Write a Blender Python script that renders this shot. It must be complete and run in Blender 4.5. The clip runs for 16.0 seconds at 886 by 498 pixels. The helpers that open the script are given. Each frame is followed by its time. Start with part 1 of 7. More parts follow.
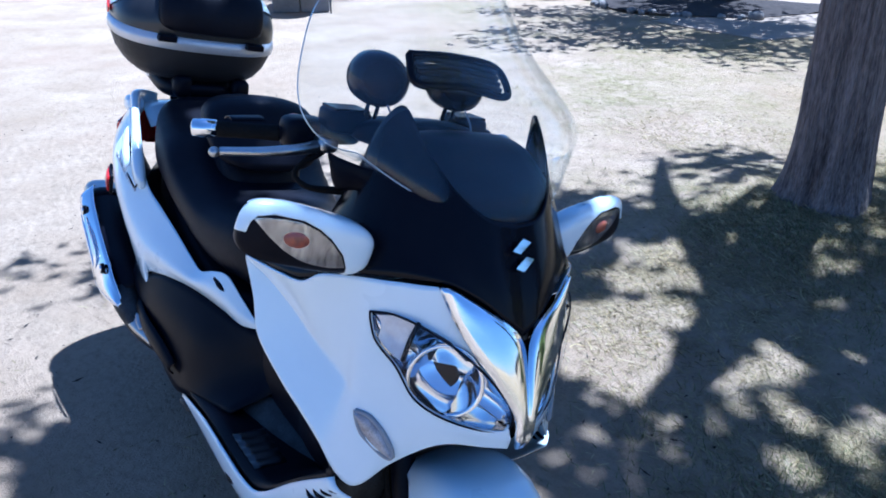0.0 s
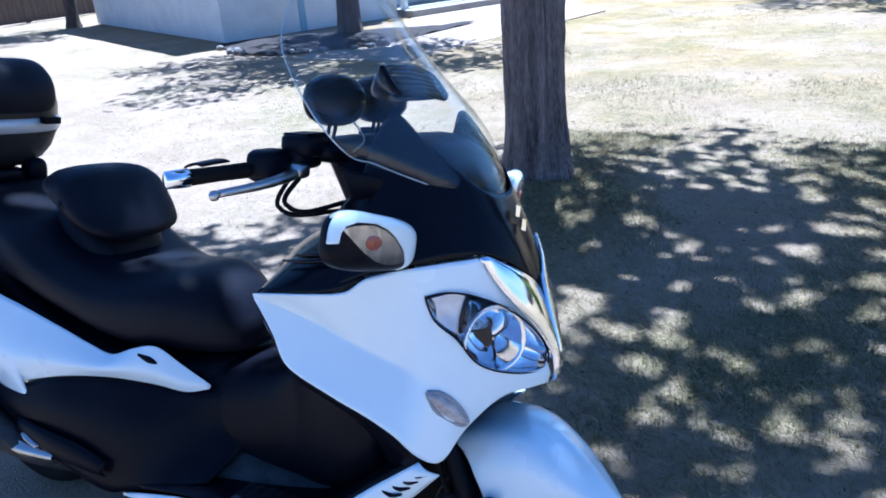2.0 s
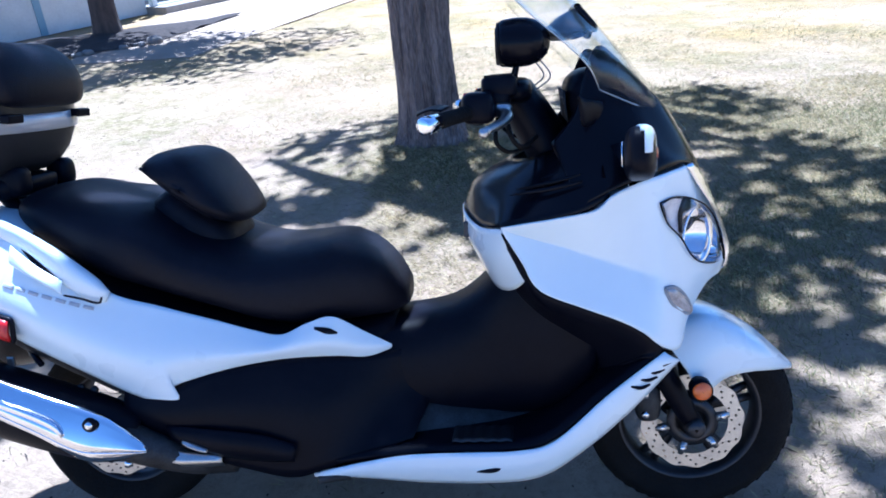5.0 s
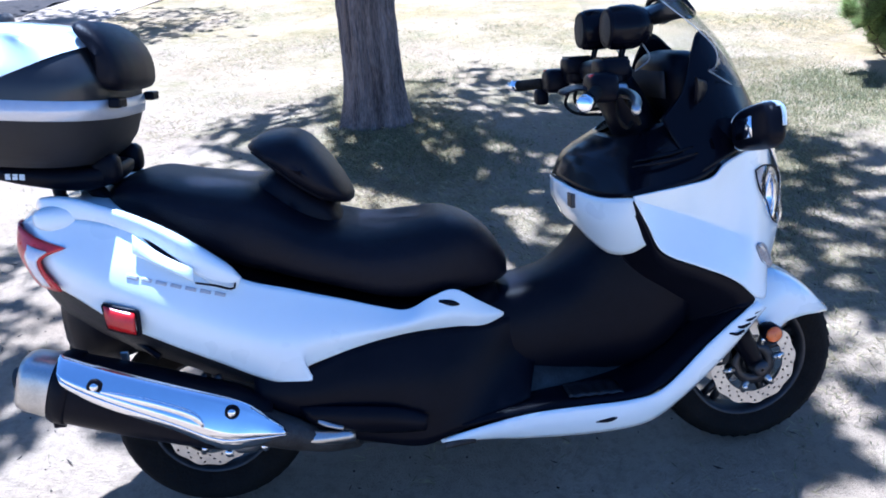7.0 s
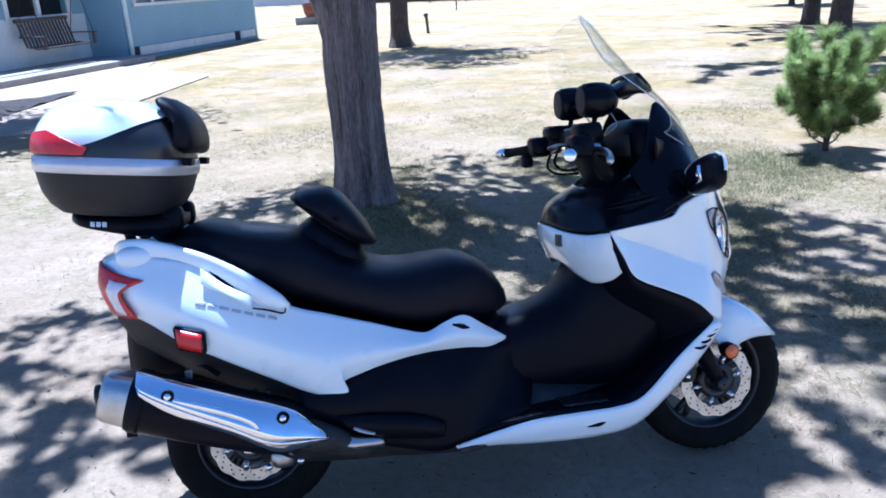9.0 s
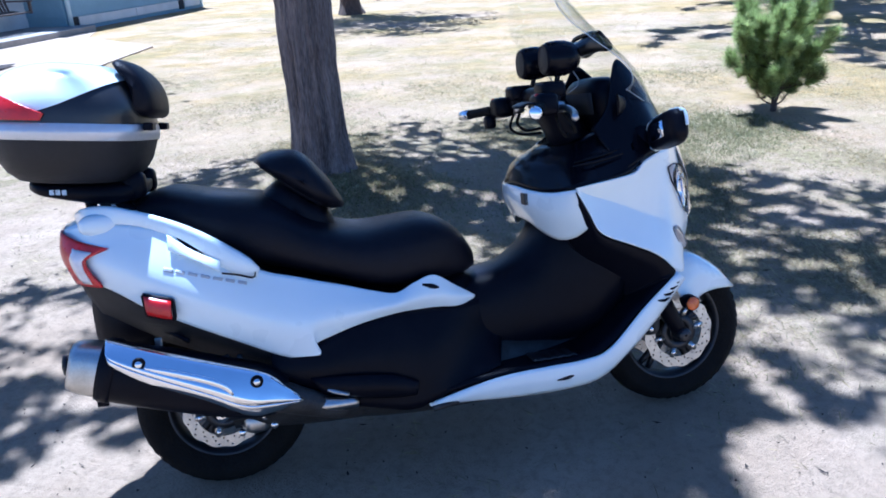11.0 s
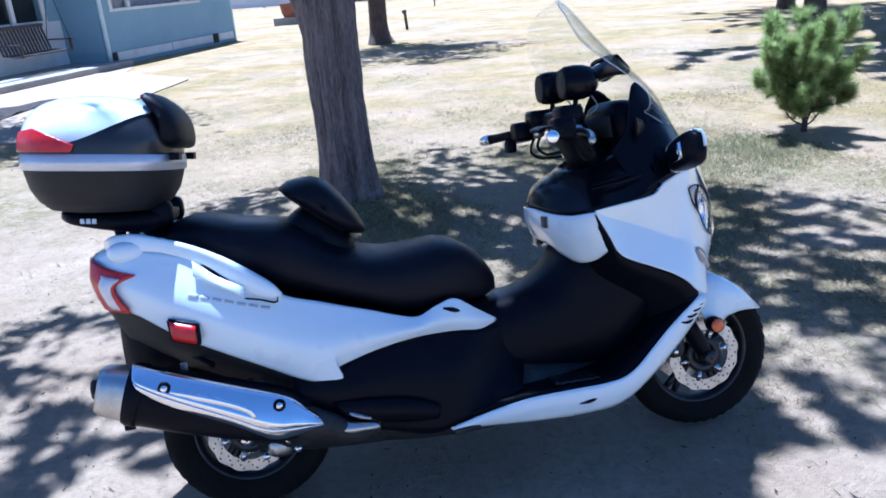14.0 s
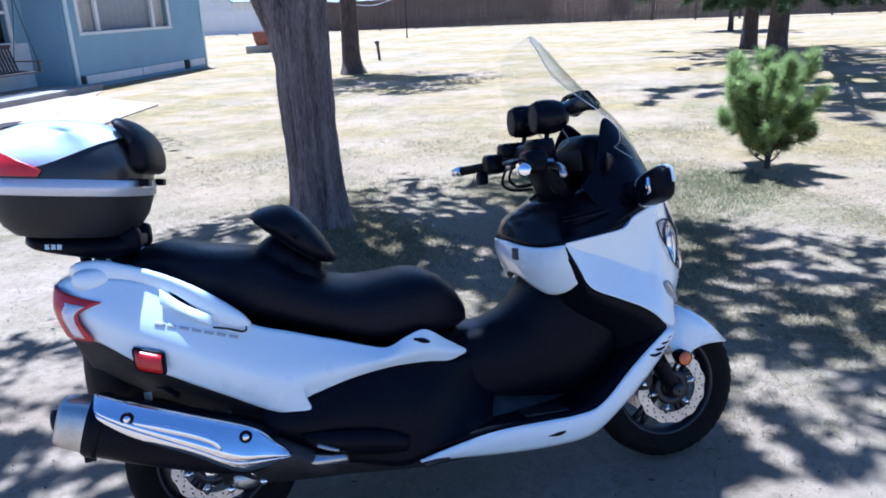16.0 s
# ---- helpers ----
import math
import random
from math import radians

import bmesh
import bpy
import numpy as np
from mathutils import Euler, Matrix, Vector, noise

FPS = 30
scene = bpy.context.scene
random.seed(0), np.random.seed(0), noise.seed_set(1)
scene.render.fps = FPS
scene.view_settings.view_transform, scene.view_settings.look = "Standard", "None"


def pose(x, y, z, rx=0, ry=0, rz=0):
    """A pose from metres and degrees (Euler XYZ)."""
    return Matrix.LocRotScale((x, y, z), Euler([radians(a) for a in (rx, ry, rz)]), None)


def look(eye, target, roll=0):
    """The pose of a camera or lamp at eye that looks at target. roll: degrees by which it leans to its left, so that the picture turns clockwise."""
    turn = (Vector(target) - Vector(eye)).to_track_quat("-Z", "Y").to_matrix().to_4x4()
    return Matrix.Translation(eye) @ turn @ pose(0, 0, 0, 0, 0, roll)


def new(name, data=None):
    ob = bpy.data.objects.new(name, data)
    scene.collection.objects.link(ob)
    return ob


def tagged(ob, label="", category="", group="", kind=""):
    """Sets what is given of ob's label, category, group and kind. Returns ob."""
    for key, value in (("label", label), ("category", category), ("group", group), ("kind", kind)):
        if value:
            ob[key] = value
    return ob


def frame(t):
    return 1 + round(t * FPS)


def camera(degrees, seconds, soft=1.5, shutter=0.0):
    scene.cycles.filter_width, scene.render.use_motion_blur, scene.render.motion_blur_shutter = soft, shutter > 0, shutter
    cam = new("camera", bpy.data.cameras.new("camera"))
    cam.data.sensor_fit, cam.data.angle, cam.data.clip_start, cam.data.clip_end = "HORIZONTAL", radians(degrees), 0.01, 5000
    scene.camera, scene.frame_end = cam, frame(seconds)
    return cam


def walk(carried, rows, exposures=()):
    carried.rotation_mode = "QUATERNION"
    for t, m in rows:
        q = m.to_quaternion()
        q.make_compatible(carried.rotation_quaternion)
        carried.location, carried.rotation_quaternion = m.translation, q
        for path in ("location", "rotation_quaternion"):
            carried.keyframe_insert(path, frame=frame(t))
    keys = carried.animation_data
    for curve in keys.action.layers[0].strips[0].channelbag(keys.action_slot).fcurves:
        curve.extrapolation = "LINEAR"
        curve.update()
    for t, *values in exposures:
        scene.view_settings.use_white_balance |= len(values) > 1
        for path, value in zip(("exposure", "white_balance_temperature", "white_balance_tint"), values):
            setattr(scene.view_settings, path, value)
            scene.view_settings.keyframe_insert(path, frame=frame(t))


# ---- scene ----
cam = camera(60.6, 16.0, soft=1.8)
PATH = [
    (0, (2.564, -0.611, 1.599), (1.061, 0.401, 0.752), -0.3),
    (0.5, (2.462, -0.764, 1.582), (1.157, 0.498, 0.743), -4.3),
    (1, (2.352, -0.936, 1.569), (1.227, 0.52, 0.783), -2.6),
    (1.5, (2.325, -1.109, 1.591), (1.252, 0.371, 0.78), -5.1),
    (2, (2.171, -1.229, 1.587), (1.31, 0.401, 0.812), -4.5),
    (2.5, (1.945, -1.335, 1.581), (1.319, 0.375, 0.754), -4.0),
    (3, (1.811, -1.493, 1.581), (1.336, 0.241, 0.704), -5.1),
    (3.5, (1.629, -1.591, 1.584), (1.304, 0.197, 0.749), -3.0),
    (4, (1.487, -1.608, 1.582), (1.272, 0.18, 0.712), -2.9),
    (4.5, (1.416, -1.662, 1.591), (1.116, 0.11, 0.712), -3.3),
    (5, (1.212, -1.669, 1.586), (0.982, 0.13, 0.742), -5.5),
    (5.2, (1.108, -1.698, 1.574), (0.934, 0.108, 0.734), -5.2),
    (7.3, (0.475, -1.801, 1.657), (0.665, -0.031, 0.745), -2.6),
    (7.5, (0.449, -1.919, 1.607), (0.646, -0.122, 0.753), -2.7),
    (8, (0.427, -2.103, 1.65), (0.644, -0.237, 0.964), -2.0),
    (8.2, (0.407, -2.134, 1.658), (0.687, -0.276, 0.981), -1.6),
    (10.3, (0.268, -2.177, 1.637), (0.564, -0.337, 0.913), -3.5),
    (10.5, (0.275, -2.171, 1.633), (0.61, -0.347, 0.886), -3.3),
    (11, (0.282, -2.181, 1.634), (0.682, -0.375, 0.874), -2.7),
    (11.5, (0.275, -2.203, 1.638), (0.659, -0.371, 0.933), -3.1),
    (12, (0.269, -2.212, 1.633), (0.637, -0.381, 0.918), -3.2),
    (12.5, (0.276, -2.217, 1.633), (0.635, -0.384, 0.918), -3.5),
    (13, (0.297, -2.206, 1.63), (0.698, -0.385, 0.908), -3.5),
    (13.5, (0.306, -2.207, 1.639), (0.662, -0.365, 0.946), -4.2),
    (14, (0.314, -2.208, 1.633), (0.64, -0.36, 0.941), -4.2),
    (14.5, (0.309, -2.19, 1.639), (0.721, -0.344, 0.987), -2.0),
    (15, (0.299, -2.192, 1.643), (0.668, -0.316, 1.056), -2.1),
    (15.5, (0.295, -2.198, 1.639), (0.685, -0.337, 1.021), -1.9),
    (16, (0.307, -2.207, 1.637), (0.722, -0.352, 1.014), -2.6),
]
EXPOSURES = [(0.0, 1.55, 4290, 11), (1.5, 1.72, 4270, 11), (3.5, 1.80, 4310, 12), (5.0, 1.92, 4370, 13), (7.5, 1.94, 4360, 13), (8.0, 1.74, 4360, 13), (10.5, 1.63, 4350, 13), (12.5, 1.61, 4350, 13), (16.0, 1.53, 4330, 13)]
SUN, SKY = 4.7, 0.046
walk(cam, [(t, look(eye, target, roll)) for t, eye, target, roll in PATH], EXPOSURES)

# world, sun
SUN_DIR = Vector((-0.0634, 0.3595, 1.0)).normalized()
world = bpy.data.worlds.new("sky")
scene.world = world
world.use_nodes = True
_n = world.node_tree.nodes
_sky = _n.new("ShaderNodeTexSky")
_sky.sky_type = "NISHITA"
_sky.sun_disc = False
_sky.sun_elevation = math.asin(SUN_DIR.z)
_sky.sun_rotation = math.atan2(SUN_DIR.x, SUN_DIR.y)
_sky.air_density, _sky.dust_density, _sky.ozone_density = 1.0, 0.2, 2.2
_n["Background"].inputs["Strength"].default_value = SKY
world.node_tree.links.new(_sky.outputs[0], _n["Background"].inputs["Color"])
_sun = bpy.data.lights.new("sun", "SUN")
_sun.energy, _sun.angle, _sun.color = SUN, radians(0.55), (1.0, 0.925, 0.80)
sun = new("sun", _sun)
sun.matrix_world = look((0, 0, 30), Vector((0, 0, 30)) - SUN_DIR)


# ---------------------------------------------------------------- materials
def mat(name, a, b=None, scale=6.0, rough=0.6, metal=0.0, bump=0.0, bscale=60.0, coat=0.0, stretch=(1, 1, 1),
        rvar=0.08, fine=0.35, spec=0.5, deep=0.01):
    """A node material: two tones mixed by coarse and fine noise, varied gloss and fine relief."""
    m = bpy.data.materials.new(name)
    m.use_nodes = True
    nt = m.node_tree
    p = nt.nodes["Principled BSDF"]
    b = b or tuple(c * 0.82 for c in a)
    tc = nt.nodes.new("ShaderNodeTexCoord")
    mp = nt.nodes.new("ShaderNodeMapping")
    mp.inputs["Scale"].default_value = stretch
    nt.links.new(tc.outputs["Object"], mp.inputs["Vector"])
    n1, n2 = nt.nodes.new("ShaderNodeTexNoise"), nt.nodes.new("ShaderNodeTexNoise")
    n1.inputs["Scale"].default_value, n1.inputs["Detail"].default_value = scale, 4
    n2.inputs["Scale"].default_value, n2.inputs["Detail"].default_value = scale * 9, 3
    mx = nt.nodes.new("ShaderNodeMix")
    mx.inputs[0].default_value = fine
    ramp = nt.nodes.new("ShaderNodeValToRGB")
    ramp.color_ramp.elements[0].position, ramp.color_ramp.elements[1].position = 0.36, 0.64
    ramp.color_ramp.elements[0].color, ramp.color_ramp.elements[1].color = (*a, 1), (*b, 1)
    for n in (n1, n2):
        nt.links.new(mp.outputs[0], n.inputs["Vector"])
    nt.links.new(n1.outputs["Fac"], mx.inputs[2])
    nt.links.new(n2.outputs["Fac"], mx.inputs[3])
    nt.links.new(mx.outputs[0], ramp.inputs[0])
    nt.links.new(ramp.outputs[0], p.inputs["Base Color"])
    p.inputs["Metallic"].default_value = metal
    p.inputs["Coat Weight"].default_value = coat
    p.inputs["Coat Roughness"].default_value = 0.04
    p.inputs["Specular IOR Level"].default_value = spec
    mr = nt.nodes.new("ShaderNodeMapRange")
    mr.inputs[3].default_value, mr.inputs[4].default_value = max(0.0, rough - rvar), min(1.0, rough + rvar)
    nt.links.new(n1.outputs["Fac"], mr.inputs[0])
    nt.links.new(mr.outputs[0], p.inputs["Roughness"])
    if bump:
        n3 = nt.nodes.new("ShaderNodeTexNoise")
        n3.inputs["Scale"].default_value, n3.inputs["Detail"].default_value = bscale, 5
        nt.links.new(mp.outputs[0], n3.inputs["Vector"])
        bp = nt.nodes.new("ShaderNodeBump")
        bp.inputs["Strength"].default_value, bp.inputs["Distance"].default_value = min(1.0, bump), deep
        nt.links.new(n3.outputs["Fac"], bp.inputs["Height"])
        nt.links.new(bp.outputs[0], p.inputs["Normal"])
    return m


def glass(name, tint=(1, 1, 1), film=0.0):
    """A thin clear pane: what lies behind it, and a Fresnel gloss; film: share of a dusty haze on it."""
    m = bpy.data.materials.new(name)
    m.use_nodes = True
    nt = m.node_tree
    nt.nodes.remove(nt.nodes["Principled BSDF"])
    tr, gl, fr, pw, mr0, mx = (nt.nodes.new("ShaderNode" + s) for s in ("BsdfTransparent", "BsdfGlossy", "LayerWeight", "Math", "MapRange", "MixShader"))
    tr.inputs[0].default_value = (*tint, 1)
    gl.inputs["Roughness"].default_value = 0.02
    pw.operation = "POWER"
    pw.inputs[1].default_value = 5.0
    mr0.inputs[3].default_value, mr0.inputs[4].default_value = 0.03, 0.5
    nt.links.new(fr.outputs["Facing"], pw.inputs[0])
    nt.links.new(pw.outputs[0], mr0.inputs[0])
    nt.links.new(mr0.outputs[0], mx.inputs[0])
    nt.links.new(tr.outputs[0], mx.inputs[1])
    nt.links.new(gl.outputs[0], mx.inputs[2])
    out = nt.nodes["Material Output"]
    if film:
        df, m2, nz, mr = (nt.nodes.new("ShaderNode" + s) for s in ("BsdfDiffuse", "MixShader", "TexNoise", "MapRange"))
        df.inputs[0].default_value = (0.6, 0.63, 0.66, 1)
        nz.inputs["Scale"].default_value, nz.inputs["Detail"].default_value = 9.0, 6
        mr.inputs[1].default_value, mr.inputs[2].default_value = 0.35, 0.75
        mr.inputs[3].default_value, mr.inputs[4].default_value = film * 0.4, film * 1.8
        nt.links.new(nz.outputs["Fac"], mr.inputs[0])
        nt.links.new(mr.outputs[0], m2.inputs[0])
        nt.links.new(mx.outputs[0], m2.inputs[1])
        nt.links.new(df.outputs[0], m2.inputs[2])
        mx = m2
    nt.links.new(mx.outputs[0], out.inputs["Surface"])
    return m


def ground_material():
    m = bpy.data.materials.new("dry_ground")
    m.use_nodes = True
    nt = m.node_tree
    p = nt.nodes["Principled BSDF"]
    tc = nt.nodes.new("ShaderNodeTexCoord")

    def nz(scale, detail=5, rough=0.6, warp=None):
        n = nt.nodes.new("ShaderNodeTexNoise")
        n.inputs["Scale"].default_value, n.inputs["Detail"].default_value, n.inputs["Roughness"].default_value = scale, detail, rough
        nt.links.new(tc.outputs["Object"], n.inputs["Vector"])
        return n.outputs["Fac"]

    def ramp(src, lo, hi):
        r = nt.nodes.new("ShaderNodeMapRange")
        r.inputs[1].default_value, r.inputs[2].default_value = lo, hi
        nt.links.new(src, r.inputs[0])
        return r.outputs[0]

    def mix(f, a, b):
        x = nt.nodes.new("ShaderNodeMix")
        x.data_type = "RGBA"
        for s, v in ((x.inputs[0], f), (x.inputs[6], a), (x.inputs[7], b)):
            if isinstance(v, (tuple, float)):
                s.default_value = v if isinstance(v, float) else (*v, 1)
            else:
                nt.links.new(v, s)
        return x.outputs[2]

    def times(a, b):
        x = nt.nodes.new("ShaderNodeMath")
        x.operation = "MULTIPLY"
        nt.links.new(a, x.inputs[0])
        if isinstance(b, float):
            x.inputs[1].default_value = b
        else:
            nt.links.new(b, x.inputs[1])
        return x.outputs[0]

    dirt = mix(ramp(nz(1.3), 0.35, 0.65), (0.355, 0.260, 0.172), (0.46, 0.352, 0.248))
    dirt = mix(times(ramp(nz(26, 6, 0.75), 0.48, 0.72), 0.62), dirt, (0.185, 0.143, 0.098))
    dirt = mix(times(ramp(nz(5, 6, 0.7), 0.52, 0.70), 0.38), dirt, (0.215, 0.167, 0.112))
    dirt = mix(times(ramp(nz(0.35), 0.55, 0.72), 0.5), dirt, (0.34, 0.228, 0.15))
    straw = mix(ramp(nz(18, 6, 0.75), 0.4, 0.62), (0.33, 0.27, 0.145), (0.18, 0.145, 0.072))
    straw = mix(times(ramp(nz(0.9), 0.52, 0.7), 0.55), straw, (0.145, 0.14, 0.065))
    cover = times(ramp(nz(0.55, 6, 0.65), 0.44, 0.6), ramp(nz(7, 6, 0.7), 0.36, 0.56))
    # bare drive on the side towards the camera, thin turf on the yard side
    sep = nt.nodes.new("ShaderNodeSeparateXYZ")
    nt.links.new(tc.outputs["Object"], sep.inputs[0])
    turf = nt.nodes.new("ShaderNodeMath")
    turf.operation = "MULTIPLY_ADD"
    nt.links.new(sep.outputs[0], turf.inputs[0])
    turf.inputs[1].default_value = 0.6
    nt.links.new(sep.outputs[1], turf.inputs[2])
    yard = nt.nodes.new("ShaderNodeMapRange")
    yard.inputs[1].default_value, yard.inputs[2].default_value, yard.inputs[3].default_value = 0.6, 2.6, 0.06
    nt.links.new(turf.outputs[0], yard.inputs[0])
    col = mix(times(cover, yard.outputs[0]), dirt, straw)
    # the lawn away from the drive is more closely grown
    lawn = nt.nodes.new("ShaderNodeMapRange")
    lawn.inputs[1].default_value, lawn.inputs[2].default_value = 3.0, 8.0
    nt.links.new(turf.outputs[0], lawn.inputs[0])
    dry = mix(ramp(nz(2.2, 6, 0.7), 0.38, 0.62), (0.415, 0.285, 0.108), (0.255, 0.18, 0.066))
    dry = mix(times(ramp(nz(12, 6, 0.75), 0.45, 0.65), 0.55), dry, (0.175, 0.145, 0.075))
    dry = mix(times(ramp(nz(0.62, 6, 0.65), 0.47, 0.60), 0.75), dry, (0.445, 0.318, 0.205))
    dry = mix(times(ramp(nz(0.85, 6, 0.7), 0.51, 0.66), 0.8), dry, (0.205, 0.18, 0.064))
    dry = mix(times(ramp(nz(0.24, 6, 0.7), 0.55, 0.68), 0.75), dry, (0.42, 0.252, 0.108))
    col = mix(times(times(lawn.outputs[0], 0.85), ramp(nz(0.33, 6, 0.7), 0.34, 0.56)), col, dry)
    nt.links.new(col, p.inputs["Base Color"])
    p.inputs["Roughness"].default_value = 0.95
    p.inputs["Specular IOR Level"].default_value = 0.15
    h1, h2 = nz(14, 8, 0.7), nz(110, 4, 0.7)
    add = nt.nodes.new("ShaderNodeMath")
    add.operation = "MULTIPLY_ADD"
    nt.links.new(h2, add.inputs[0])
    add.inputs[1].default_value = 0.4
    nt.links.new(h1, add.inputs[2])
    bp = nt.nodes.new("ShaderNodeBump")
    bp.inputs["Strength"].default_value, bp.inputs["Distance"].default_value = 0.95, 0.04
    nt.links.new(add.outputs[0], bp.inputs["Height"])
    nt.links.new(bp.outputs[0], p.inputs["Normal"])
    return m


def leaf_material(name, a, b, trans=0.25):
    m = mat(name, a, b, scale=3.0, rough=0.55)
    nt = m.node_tree
    p = nt.nodes["Principled BSDF"]
    g = nt.nodes.new("ShaderNodeNewGeometry")
    hs = nt.nodes.new("ShaderNodeHueSaturation")
    mr = nt.nodes.new("ShaderNodeMapRange")
    mr.inputs[3].default_value, mr.inputs[4].default_value = 0.55, 1.5
    nt.links.new(g.outputs["Random Per Island"], mr.inputs[0])
    nt.links.new(mr.outputs[0], hs.inputs["Value"])
    src = p.inputs["Base Color"].links[0].from_socket
    nt.links.new(src, hs.inputs["Color"])
    nt.links.new(hs.outputs[0], p.inputs["Base Color"])
    tl, mx = nt.nodes.new("ShaderNodeBsdfTranslucent"), nt.nodes.new("ShaderNodeMixShader")
    nt.links.new(hs.outputs[0], tl.inputs[0])
    mx.inputs[0].default_value = trans
    nt.links.new(p.outputs[0], mx.inputs[1])
    nt.links.new(tl.outputs[0], mx.inputs[2])
    nt.links.new(mx.outputs[0], nt.nodes["Material Output"].inputs["Surface"])
    return m


